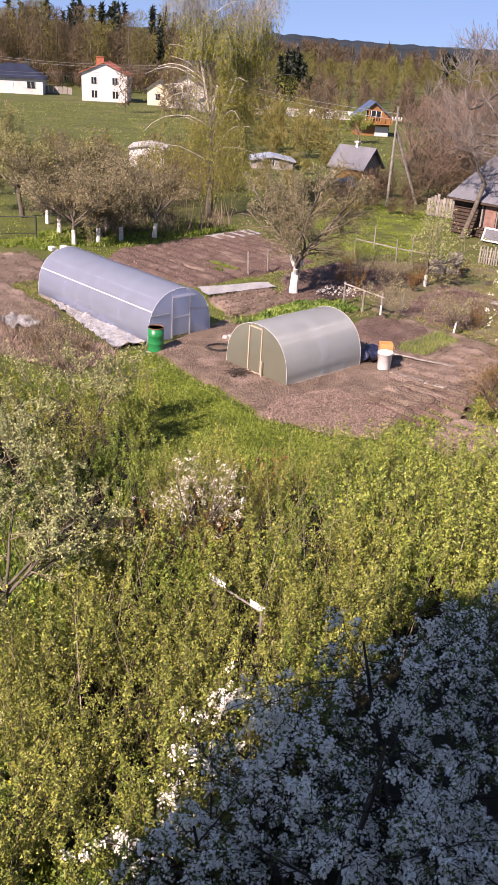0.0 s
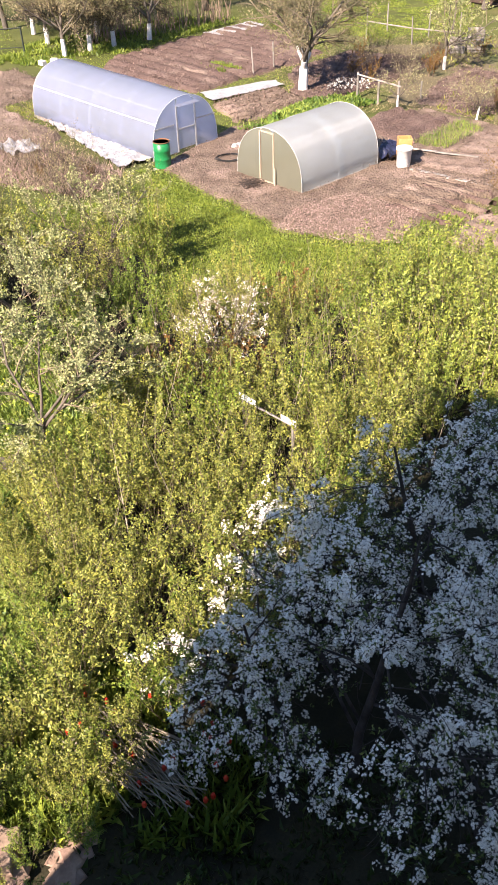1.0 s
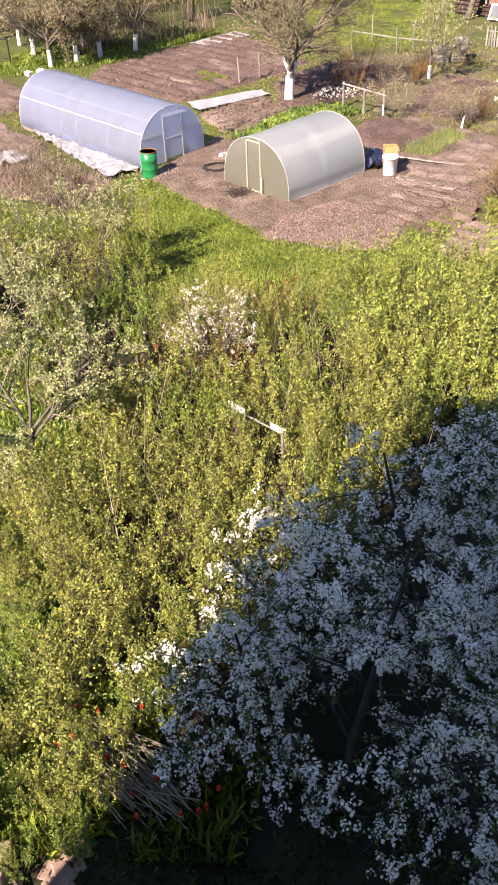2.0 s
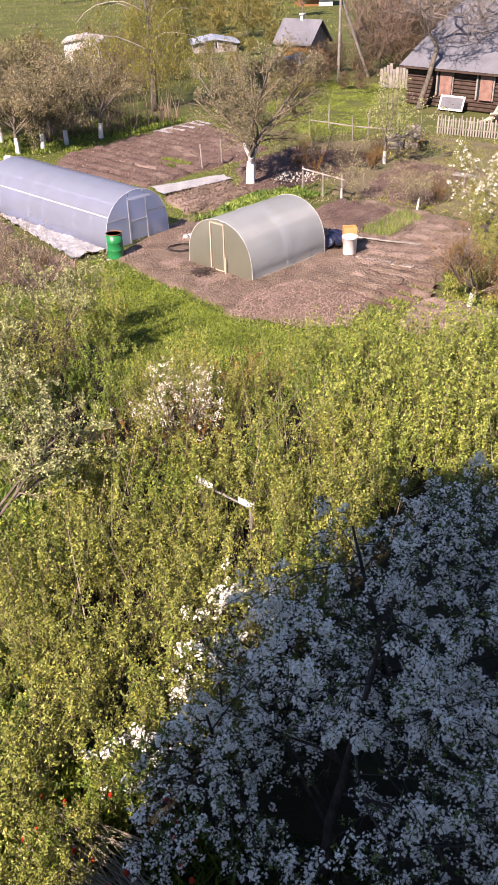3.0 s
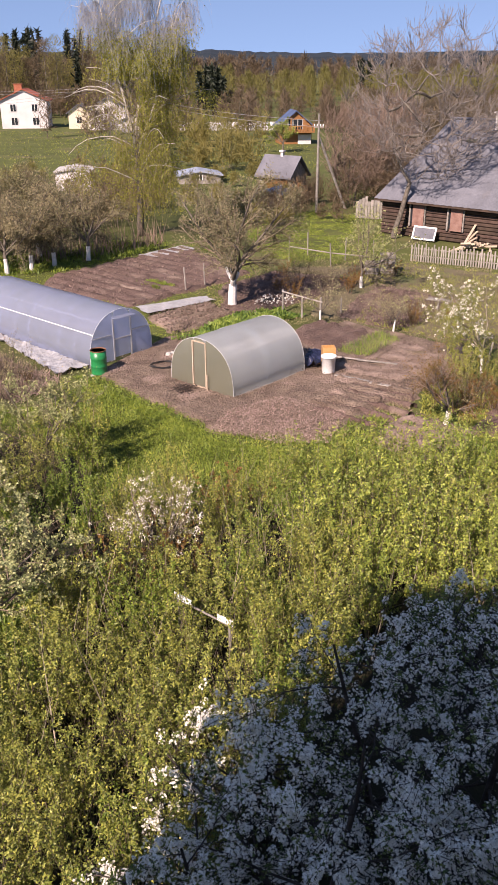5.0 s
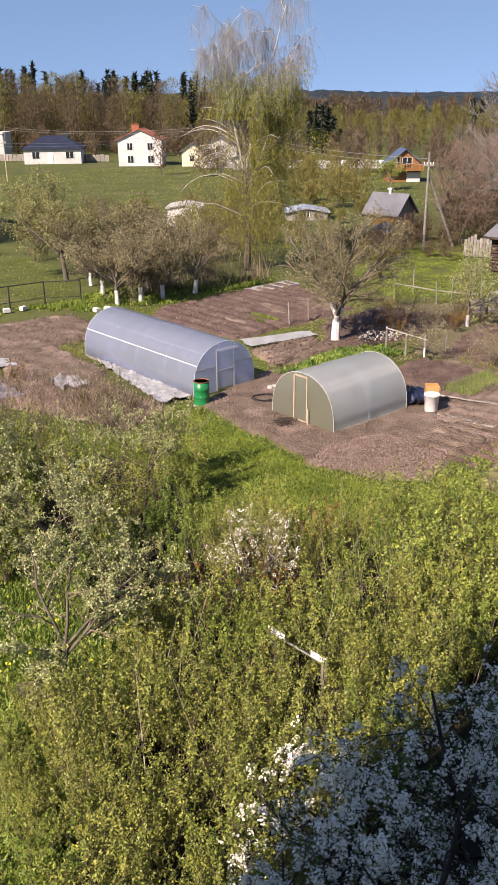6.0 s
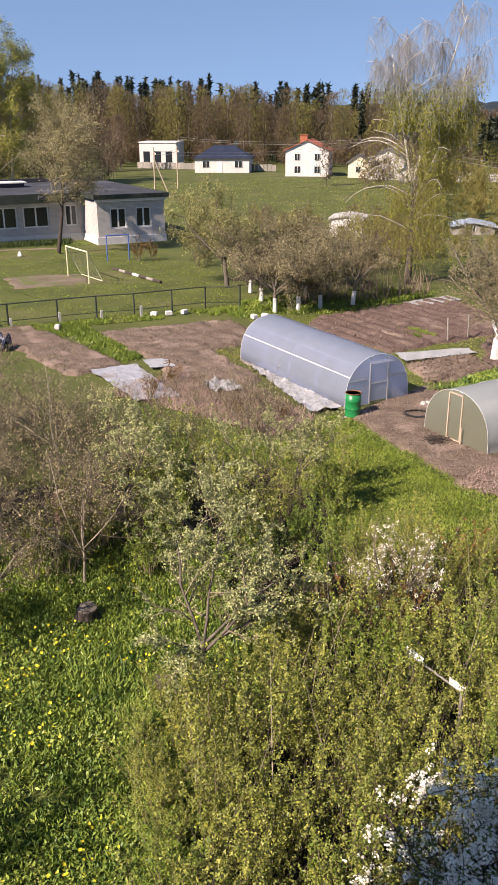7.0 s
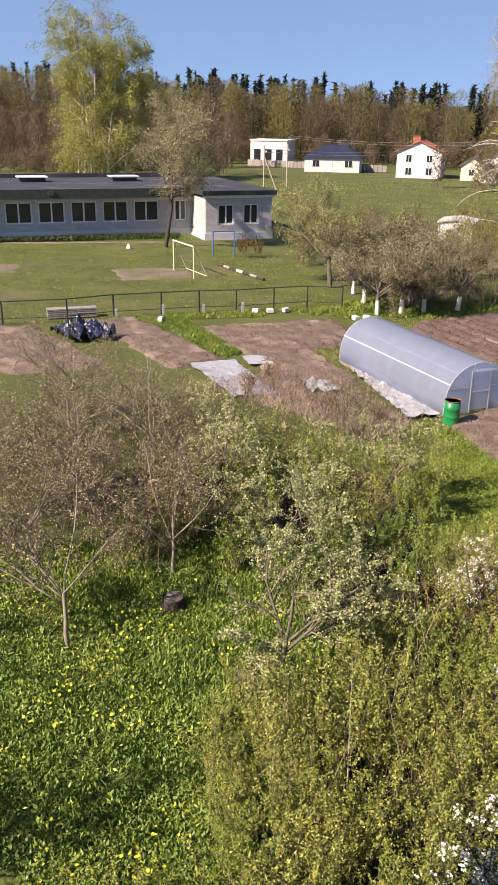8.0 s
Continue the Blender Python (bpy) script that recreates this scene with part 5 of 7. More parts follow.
tree("apple_tree", "broad apple tree with young olive leaves by the field", 60, 8.0, 0.17, OLD_APPLE, BARK, LEAF_SAGE, 30000, 0.092, pose(-17.4, 51.4, 0), DARK_TWIG, 0, thick=1.8, jitter=0.14, corners=3)
tree("apple_tree", "broad apple tree with pale olive leaves", 61, 7.2, 0.16, OLD_APPLE, BARK, LEAF_BUD, 20000, 0.09, pose(-13.6, 54.5, 0), DARK_TWIG, 0, thick=1.8, jitter=0.14, corners=3)
tree("school_tree", "tall rounded tree with brownish opening leaves before the school", 165, 9.6, 0.17, [(24, 0.42, 56, 0.36, 0.05, 0.05, 6), (9, 0.5, 46, 0.2, 0.04, 0.14, 3), (7, 0.6, 44, 0.15, 0.02, 0.2, 2)], DARK_BARK, LEAF_BUFF, 27000, 0.10, pose(-35.3, 61.7, 0), DARK_TWIG, 0, (0.10, 0), thick=2.4, jitter=0.2, corners=3)

# the big weeping birch and the bare maple by the farmhouse
def weeping_birch(m, seed):
    """Forked leaders, limbs that arch over, and curtains of hanging twigs: leafy below, bare at the top."""
    g = Growth(seed)
    rng = g.rng

    def run(start, way, length, bend, wave, n, r0, r1, level):
        p, d = [np.array(start, float)], unit(np.array(way, float))
        for k in range(n):
            d = unit(d + rng.normal(0, wave, 3) + (0, 0, bend * (k + 1) / n))
            p.append(p[-1] + d * length / n)
        p = np.array(p)
        g.shoots.append((p, np.linspace(r0, r1, n + 1), level))
        return p

    stem = run((0, 0, 0), (0.03, 0, 1), 6.2, 0.02, 0.03, 6, 0.21, 0.14, 0)
    leaders = [(stem, 0.42), (run(stem[-1], (0.16, 0.05, 1), 10.0, 0.05, 0.04, 9, 0.13, 0.02, 0), 0.05), (run(stem[-2], (-0.16, -0.1, 1), 8.8, 0.07, 0.05, 8, 0.10, 0.02, 0), 0.1),
               (run(stem[-1], (0.0, 0.25, 1), 8.8, 0.06, 0.05, 8, 0.09, 0.02, 0), 0.15), (run(stem[-2], (0.38, 0.1, 1), 8.2, 0.07, 0.05, 7, 0.09, 0.02, 0), 0.1)]
    arms = []
    for path, first in leaders:
        for k in range(11):
            u = first + (1 - first) * (k + rng.uniform(0, 0.8)) / 11
            q = u * (len(path) - 1)
            i = min(int(q), len(path) - 2)
            p = path[i] + (path[i + 1] - path[i]) * (q - i)
            a = rng.uniform(0, 2 * math.pi)
            reach = np.interp(p[2], [2, 5, 9, 15], [4.6, 5.2, 4.4, 2.9]) * rng.uniform(0.7, 1.1)
            arms.append(run(p, (math.cos(a), math.sin(a), 0.75 if p[2] < 9 else 1.7), reach, -0.24, 0.10, 6, 0.022 + 0.008 * reach, 0.008, 1))
    slips = list(arms)
    for arm in arms:
        for k in range(4):
            i = int(rng.integers(1, 6))
            a = rng.uniform(0, 2 * math.pi)
            slips.append(run(arm[i], (math.cos(a), math.sin(a), 0.35), rng.uniform(0.6, 1.3), -0.45, 0.14, 6, 0.012, 0.005, 2))
    for path in slips:
        for k in range(10 if path[-1][2] < 10 else 32):
            i = int(rng.integers(1, len(path)))
            if path[i][2] < 1.6 or (-3.6 < path[i][0] < 0.4 and 6.5 < path[i][2] < 10 and rng.uniform() < 0.45):
                continue
            drop = min(rng.uniform(1.4, 4.2) if path[i][2] < 7 else rng.uniform(1.0, 3.0) if path[i][2] < 10 else rng.uniform(0.8, 2.3), path[i][2] - 1.0)
            tip = run(path[i], (rng.normal(0, 0.35), rng.normal(0, 0.35), -0.5), drop, -0.8, 0.10, 4, 0.0055, 0.004, 3 if path[i][2] < 10.2 else 4)
            g.tips.append(tip)
    t = thing("weeping_birch", "tall weeping birch with white limbs and hanging yellow-green catkins", "tree", m)
    lead = g.shoots[1:5]
    part("trunk", Form().tube(stem, np.linspace(0.24, 0.15, 7), 9).mesh("trunk", True), BARK, t, "dark fissured lower trunk")
    for path, radii, _ in lead:
        part("limb", Form().tube(path, radii, 7).mesh("limb", True), BIRCH_BARK, t)
    for arm in arms:
        part("bough", Form().tube(arm, np.linspace(0.045 if arm[0][2] < 9 else 0.022, 0.010, 7), 5).mesh("bough", True), BIRCH_BARK, t)
    tagged(part("leafy_twig_veil", g.wood("leafy_twig_veil", (2, 3)), TWIG, t), kind="stuff")
    tagged(part("bare_twig_veil", g.wood("bare_twig_veil", (4,)), SILVER_TWIG, t), kind="stuff")
    spots = g.along(210000, 0.09)
    spots = spots[spots[:, 2] < rng.normal(10.8, 0.9, len(spots))]
    thin = (spots[:, 0] < 0.4) & (spots[:, 0] > -4.2) & (spots[:, 2] > 5.8) & (spots[:, 2] < 9.4)
    spots = spots[~thin | (rng.uniform(size=len(spots)) < 0.2)]
    part("crown", leaves("crown", spots, rng, 0.115, 0.45, 0.3, along=np.array([0, 0, -0.7]), corners=3), CATKIN, t)
    return t


weeping_birch(pose(-6.4, 56.0, 0), 70)
def bare_crown(name, label, seed, m, trunk, radius, lean, centre, radii, count, bark, twig, least=0.011):
    """A leafless tree: limbs, boughs and twigs that reach one after another for places spread through the crown."""
    g = Growth(seed)
    rng = g.rng
    stem = np.array([np.array((lean[0], lean[1], 1.0)) * trunk * k / 4 + rng.normal(0, 0.03, 3) * (k > 0) for k in range(5)])
    g.shoots.append((stem, np.linspace(radius, radius * 0.7, 5), 0))
    nodes = [stem[2], stem[3], stem[4]]
    for k in range(count):
        far = 0.6 if k < 10 else min(1.0, 0.5 + 0.5 * k / count + rng.uniform(0, 0.25))
        aim = np.array(centre) + unit(rng.normal(size=3)) * np.array(radii) * far * rng.uniform(0.85, 1.0)
        if aim[2] < trunk * 0.8:
            continue
        pool = np.array(nodes)
        gap = np.linalg.norm(pool - aim, axis=1) + 1.2 * np.maximum(pool[:, 2] - aim[2] + 0.2, 0)
        start = pool[int(gap.argmin())]
        way = aim - start
        length = float(np.linalg.norm(way))
        u = np.linspace(0, 1, 6)[:, None]
        path = start + way * u + rng.normal(0, 0.035, (6, 3)) * length * (u > 0) * (1 - 0.4 * u)
        path[:, 2] -= 0.10 * length * np.sin(math.pi * u[:, 0])
        r0 = radius * 0.55 if k < 10 else 0.045 if k < 70 else 0.02
        g.shoots.append((path, np.linspace(r0, max(r0 * 0.4, 0.009), 6), 1 if k < 10 else 2))
        nodes += list(path[1:])
        for q in range(7 if k >= 10 else 3):
            p = path[int(rng.integers(2, 6))]
            d = unit(unit(way) + rng.normal(0, 0.55, 3) + (0, 0, 0.25))
            reach = rng.uniform(0.5, 1.2)
            g.shoots.append((np.array([p, p + d * reach * 0.5 + rng.normal(0, 0.04, 3), p + unit(d + (0, 0, 0.3)) * reach]), np.array([0.012, 0.009, 0.006]), 3))
    t = thing(name, label, "tree", m)
    part("trunk", g.wood("trunk", (0,)), bark, t)
    for path, r, level in g.shoots:
        if level == 1:
            part("limb", Form().tube(path, r, 5).mesh("limb", True), bark, t)
    part("branchwork", g.wood("branchwork", (2, 3), least), twig, t)
    return t


bare_crown("bare_maple", "tall spreading bare maple before the log house", 71, pose(10.0, 54.6, 0), 3.4, 0.19, (0.25, 0.0), (1.8, 0, 8.3), (5.3, 4.6, 4.7), 440, BARK, GREY_TWIG, 0.010)
bare_crown("bare_ash", "bare brown tree beside the cottage", 72, pose(9.2, 68.0, 0), 1.6, 0.10, (0.05, 0), (0, 0, 4.4), (2.8, 2.6, 3.6), 300, BARK, RED_TWIG)
bare_crown("bare_ash", "bare brown tree behind the utility pole", 73, pose(12.6, 74.0, 0), 1.7, 0.10, (0, 0.05), (0, 0, 4.8), (3.0, 2.8, 3.9), 300, BARK, RED_TWIG)
tree("golden_willow", "round yellow-green willow near the chalet", 74, 4.6, 0.14, APPLE, BARK, LEAF_YELLOW, 5000, 0.12, pose(5.9, 114.0, 0), TWIG, 0)
tree("brown_hazel", "brown hazel bush by the cottage", 75, 2.9, 0.06, APPLE, BARK, LEAF_RUST, 1500, 0.07, pose(3.4, 63.5, 0), RED_TWIG, 0, thick=1.6)

plant("rust", -27.4, 59.8, 1.1)
plant("rust", -26.4, 60.4, 0.9)

# tall birches beyond the school
for k, (x, y, h) in enumerate(((-82, 120, 23.5), (-77.5, 118, 19.5), (-86, 124, 20.5), (-90, 128, 15.5), (-80, 127, 22))):
    tree("tall_birch", "tall birch with fresh yellow-green leaves beyond the school", 80 + k, h, 0.22, BIRCH, BIRCH_BARK, LEAF_FAR, 24000, 0.22, pose(x, y, 0, 0, 0, 40 * k), PALE_TWIG, 0, jitter=0.3, corners=3, group="birches beyond the school")


tree("tall_birch", "tallest birch of the group with brownish catkins in its top", 87, 25.0, 0.22, BIRCH, BIRCH_BARK, LEAF_BUD, 11000, 0.18, pose(-83.5, 123, 0), RED_TWIG, 0, jitter=0.3, corners=3, group="birches beyond the school", low=0.2)


# ---- far woods ----
def woods(name, label, spots, kind, mat, seed, blade):
    """Many crowns as one stuff: spruces taper, leafless crowns are loose domes with trunks."""
    r = np.random.default_rng(seed)
    pts = []
    stems = Form()
    for x, y, h in spots:
        n = 420 if kind == "spruce" else 1000 if h > 9 and y < 330 else 450 if h > 9 else 300
        u = r.uniform(0, 1, n)
        a = r.uniform(0, 2 * math.pi, n)
        if kind == "spruce":
            z, rad = h * (0.08 + 0.92 * u), (1 - u) * h * 0.125 * (0.6 + 0.4 * np.cos(u * 42)) + 0.05
            rad = rad * r.uniform(0.5, 1.0, n)
        else:
            z = h * (0.14 + 0.86 * u)
            rad = h * (0.24 if h > 5 else 0.5) * np.sqrt(np.clip(np.sin(math.pi * (0.12 + 0.86 * u)), 0, 1)) * r.uniform(0.2, 1.0, n)
        pts.append(np.stack([x + rad * np.cos(a), y + rad * np.sin(a), z], -1))
        stems.tube([(x, y, -0.2), (x, y, h * 0.8)], [h * 0.012, h * 0.004], 3, False)
    p = np.concatenate(pts)
    w = thing(name, label, "woods", kind="stuff")
    tagged(part("crowns", leaves("crowns", p, r, blade, 0.4 if kind == "spruce" else 0.12, -0.3 if kind == "spruce" else 0.5, along=None if kind == "spruce" else np.array([0.0, 0.0, 0.45]), corners=3), mat, w), kind="stuff")
    tagged(part("trunks", stems, BARK if kind != "spruce" else DARK_BARK, w), kind="stuff")
    return w


def belt(seed, x0, x1, y0, y1, count, h0, h1, hill=False):
    r = np.random.default_rng(seed)
    rise = (lambda x: float(np.interp(x, [-200, -150, -70, -20], [7.5, 4.5, 1.0, -1.5]))) if hill else (lambda x: 0.0)
    return [(float(x), float(y), float(h) + rise(x)) for x, y, h in zip(r.uniform(x0, x1, count), r.uniform(y0, y1, count), r.uniform(h0, h1, count))]


woods("brown_woods", "leafless brown spring woods on the hillside", belt(1, -240, -25, 203, 245, 190, 11, 17.5, True), "round", WOOD_FAR, 1, 0.95)
woods("budding_woods", "yellow-green budding birch woods", belt(2, -210, -20, 203, 245, 80, 12, 17.5, True), "round", WOOD_GREEN, 2, 0.95)
woods("spruce_woods", "dark pointed spruces over the woods", belt(3, -240, -30, 225, 275, 210, 15, 20, True), "spruce", SPRUCE, 3, 1.2)
woods("forest_edge", "brown scrub along the foot of the woods", belt(12, -240, -20, 197, 206, 150, 3, 6.5), "round", WOOD_FAR, 12, 1.0)
woods("valley_woods", "young yellow-green woods in the valley", belt(4, -40, 120, 215, 310, 210, 6.0, 10.5), "round", WOOD_GREEN, 4, 1.0)
woods("valley_scrub", "brown leafless scrub beyond the cottages", belt(5, -30, 110, 135, 215, 160, 3, 7), "round", WOOD_FAR, 5, 1.0)
woods("far_brown_woods", "brown woods on the low hill behind the valley", belt(10, -80, 150, 335, 400, 130, 11, 14.5), "round", WOOD_FAR, 10, 2.0)
woods("dark_spruces", "scattered dark spruces in the valley", [(-8.4, 205, 9.0), (-6.9, 208, 10.2), (-5.6, 206, 10.6), (-4.4, 209, 9.6), (-3.2, 206, 8.0)] + belt(6, -20, 150, 260, 330, 9, 10, 13), "spruce", SPRUCE, 6, 1.2)
woods("scrub_behind_farm", "brown leafless trees behind the farmhouse", [q for q in belt(7, 9, 60, 80, 130, 130, 4, 8) if q[0] > 0.118 * q[1]], "round", WOOD_FAR, 7, 0.7)
woods("lane_scrub", "brown leafless bushes along the lane by the cottage", [q for q in belt(11, 6.5, 17, 66, 82, 54, 2.5, 5.5) if q[0] > 0.118 * q[1]], "round", WOOD_FAR, 11, 0.5)
woods("garden_scrub", "budding bushes between the far gardens", [q for q in belt(8, -26, 8, 92, 150, 90, 2, 4.5) if not -0.29 < q[0] / q[1] < -0.10 and not 0.03 < q[0] / q[1] < 0.12], "round", WOOD_GREEN, 8, 0.8)
woods("weedy_scrub", "low budding scrub between the sheds", belt(13, -26, 4, 58, 92, 70, 0.8, 1.6), "round", WOOD_GREEN, 13, 0.42)
woods("cottage_scrub", "brown bushes round the old cottage", belt(14, 0.5, 8.5, 60, 73, 26, 1.0, 2.2), "round", WOOD_FAR, 14, 0.32)
woods("school_scrub", "brown leafless trees behind the school", [q for q in belt(15, -190, -66, 140, 198, 190, 6, 11.5) if q[0] < -0.47 * q[1]], "round", WOOD_FAR, 15, 0.9)
woods("school_bushes", "low brown bushes at the foot of the trees behind the school", [q for q in belt(16, -175, -62, 128, 146, 110, 2.2, 4.2) if q[0] < -0.49 * q[1]], "round", WOOD_FAR, 16, 0.7)
woods("hedge_scrub", "brown bushes behind the apple row", belt(9, -22, -7, 56, 74, 26, 2, 3.6), "round", WOOD_FAR, 9, 0.45)

f = Form()
ridge = []
for k in range(360):
    x = -1800 + 10 * k
    ridge.append((x, 30 + 9 * noise.noise((x * 0.0022, 0, 7)) + 3.0 * noise.noise((x * 0.015, 0, 8)) + 3.2 * noise.noise((x * 0.09, 0, 9))))
f.hull([[(x, 1250, -2) for x, z in ridge], [(x, 1400, z * 0.9) for x, z in ridge], [(x, 1500, z + 4) for x, z in ridge], [(x, 1800, -2) for x, z in ridge]], closed=False, caps=False)
solid("distant_ridge", f, FAR_RIDGE, "dark blue wooded ridge on the horizon", "hill", kind="structure")

# ---- garden things ----
def barrel():
    b = thing("steel_barrel", "green painted steel barrel with a rusty rim beside the long greenhouse", "barrel", pose(-5.06, 28.75, 0.0))
    prof = [(0.285, 0.0), (0.29, 0.02), (0.285, 0.05), (0.285, 0.27), (0.298, 0.295), (0.285, 0.32), (0.285, 0.56), (0.298, 0.585), (0.285, 0.61), (0.285, 0.85)]
    part("body", Form().lathe(prof, 24).mesh("body", True), GREEN_PAINT, b)
    part("rim", Form().lathe([(0.285, 0.85), (0.297, 0.862), (0.297, 0.878), (0.282, 0.885), (0.272, 0.872), (0.27, 0.80), (0.0, 0.80)], 24), RUST, b, "rusty rim and scorched inside")
    for x, y in ((-0.24, -0.2), (0.22, -0.24), (0.0, 0.26)):
        part("brick", Form().box(x - 0.12, x + 0.12, y - 0.06, y + 0.06, -0.1, -0.002), CONCRETE, b)
    return b


barrel()
bucket = thing("plastic_tub", "white plastic tub at the corner of the small greenhouse", "tub", pose(3.2, 28.5, 0.04))
part("wall", Form().lathe([(0.22, 0.0), (0.23, 0.02), (0.255, 0.62), (0.275, 0.63), (0.275, 0.65), (0.245, 0.65), (0.21, 0.05), (0.0, 0.05)], 22).mesh("wall", True), PLASTIC, bucket)
part("rim", Form().lathe([(0.274, 0.60), (0.283, 0.60), (0.283, 0.64), (0.274, 0.64)], 22), PLASTIC, bucket)
part("water", Form().lathe([(0.0, 0.52), (0.236, 0.52), (0.236, 0.53), (0.0, 0.53)], 20), BLACK_FILM, bucket, "dark water near the brim")
crate = thing("orange_box", "orange plastic box behind the white tub", "box", pose(3.24, 29.0, 0.04, 0, 0, 4))
part("wall", Form().box(-0.23, 0.23, -0.2, -0.17, 0, 0.82, 0.006).box(-0.23, 0.23, 0.17, 0.2, 0, 0.82, 0.006).box(-0.23, -0.20, -0.17, 0.17, 0, 0.82).box(0.20, 0.23, -0.17, 0.17, 0, 0.82), ORANGE_PLASTIC, crate)
part("bottom", Form().box(-0.20, 0.20, -0.17, 0.17, 0.0, 0.03), ORANGE_PLASTIC, crate)


def sheet(name, corners, mat, label, z=0.07, crumple=0.03, step=0.12, category="film", freq=2.6):
    """A loose sheet that lies on the ground in folds, with some thickness."""
    a, b, c, d = [np.array(p) for p in corners]
    nu, nv = max(4, int(np.linalg.norm(b - a) / step)), max(4, int(np.linalg.norm(d - a) / step))
    u, v = np.meshgrid(np.linspace(0, 1, nu + 1), np.linspace(0, 1, nv + 1))
    u, v = u[..., None], v[..., None]
    p = (a * (1 - u) * (1 - v) + b * u * (1 - v) + c * u * v + d * (1 - u) * v).reshape(-1, 2)
    edge = np.array([(noise.noise((x * 1.9, y * 1.9, 4)), noise.noise((x * 1.9, y * 1.9, 6))) for x, y in p]) * 0.14
    p = p + edge
    h = np.array([abs(noise.noise((x * freq, y * freq, 11))) + 0.5 * abs(noise.noise((x * freq * 2.3, y * freq * 2.3, 12))) for x, y in p]) * crumple + z
    n = nu + 1
    k, i = np.meshgrid(np.arange(nv), np.arange(nu), indexing="ij")
    f = np.stack([k * n + i, k * n + i + 1, (k + 1) * n + i + 1, (k + 1) * n + i], -1).reshape(-1, 4)
    top = np.c_[p, h]
    low = np.c_[p, h - 0.012]
    me = mesh_np(name, np.r_[top, low], np.r_[f, f[:, ::-1] + len(top)])
    return solid(name, me, mat, label, category)


sheet("cover_sheet", [(-4.7, 37.6), (-1.6, 39.6), (-1.1, 38.8), (-4.1, 36.4)], FILM, "white crop cover sheet laid over a bed", 0.08, 0.05)
sheet("cover_sheet", [(-5.8, 49.2), (-3.4, 52.0), (-2.5, 51.0), (-4.9, 48.4)], FILM, "white crop cover sheet on the far bed", 0.09, 0.05)
sheet("ground_film", [(-16.9, 31.2), (-15.4, 32.6), (-11.9, 28.9), (-13.2, 27.8)], GREY_FILM, "grey mulch film lying in folds", 0.08, 0.07, 0.15)
sheet("white_board", [(-15.4, 33.3), (-14.4, 33.9), (-13.6, 32.7), (-14.5, 32.2)], FILM, "pale sheet of fibreboard on the soil", 0.09, 0.02, category="board")
sheet("crumpled_film", [(-11.6, 30.6), (-10.6, 31.3), (-9.6, 30.2), (-10.6, 29.5)], FILM, "crumpled white plastic film lying on dry soil", 0.10, 0.38, 0.09, freq=3.2)
sheet("film_skirt", [(-10.6, 34.0), (-10.0, 34.5), (-5.5, 29.4), (-6.6, 28.5)], FILM, "crumpled white film along the foot of the long greenhouse", 0.02, 0.20, 0.09, freq=3.2)
sheet("dark_film", [(2.35, 29.0), (3.0, 28.8), (3.5, 30.3), (2.7, 31.0)], BLACK_FILM, "crumpled dark blue film behind the small greenhouse", 0.10, 0.45, 0.09, freq=3.0)
sheet("dark_tarpaulin", [(-25.8, 33.2), (-24.2, 35.0), (-22.0, 33.4), (-23.6, 31.8)], BLACK_FILM, "heap under a dark blue tarpaulin", 0.05, 0.85, 0.10, category="tarpaulin", freq=2.4)


def plank(name, a, b, w, t, mat, label, z=0.1, group="", category="plank"):
    a, b = Vector((*a, z)), Vector((*b, z))
    d = b - a
    f = Form().box(0, d.length, -w / 2, w / 2, 0, t, min(t, w) * 0.12)
    return solid(name, f, mat, label, category, Matrix.Translation(a) @ pose(0, 0, 0, 0, 0, math.degrees(math.atan2(d.y, d.x))), group)


plank("path_board", (3.4, 28.0), (4.5, 27.3), 0.13, 0.04, OLD_WOOD, "weathered board along the edge of the bed", 0.11, "bed edge boards")
plank("path_board", (4.5, 27.15), (5.8, 26.35), 0.15, 0.04, OLD_WOOD, "weathered board along the edge of the bed", 0.13, "bed edge boards")
plank("path_board", (3.5, 30.1), (4.5, 29.7), 0.08, 0.04, OLD_WOOD, "narrow board between two beds", 0.11, "bed edge boards")
plank("path_board", (4.4, 29.65), (5.8, 29.1), 0.09, 0.04, OLD_WOOD, "narrow board between two beds", 0.12, "bed edge boards")
plank("fallen_board", (8.9, 38.6), (10.4, 37.6), 0.4, 0.08, OLD_WOOD, "wide pale board lying in the weeds", 0.10)
white_rail = thing("white_rail", "white painted board rail standing in the thicket", "rail")
for row in (((-1.2, 12.55, 1.44), (-0.88, 12.29, 1.42)), ((-0.42, 11.92, 1.40), (-0.15, 11.7, 1.41))):
    part("board", Form().hull([[(x, y, z), (x, y + 0.03, z), (x, y + 0.03, z + 0.11), (x, y, z + 0.11)] for x, y, z in row]), WHITE_PAINT, white_rail)
part("rail", Form().tube([(-1.2, 12.6, 1.40), (-0.15, 11.76, 1.36)], 0.022, 5), OLD_WOOD, white_rail)
for x, y in ((-1.12, 12.53), (-0.2, 11.78)):
    part("post", Form().tube([(x, y, -0.1), (x, y, 1.5)], 0.03, 6), OLD_WOOD, white_rail)
rail = thing("post_and_rail", "low rail of old wood on posts by the green bed", "rail", pose(0, 0, 0))
for x, y, h in ((1.99, 36.96, 1.0), (3.53, 35.3, 1.05), (2.8, 36.1, 0.9)):
    part("post", Form().tube([(x, y, -0.1), (x, y, h)], 0.05, 7), OLD_WOOD, rail)
part("rail", Form().tube([(1.95, 36.92, 0.93), (3.6, 35.2, 0.86)], 0.035, 6), OLD_WOOD, rail)
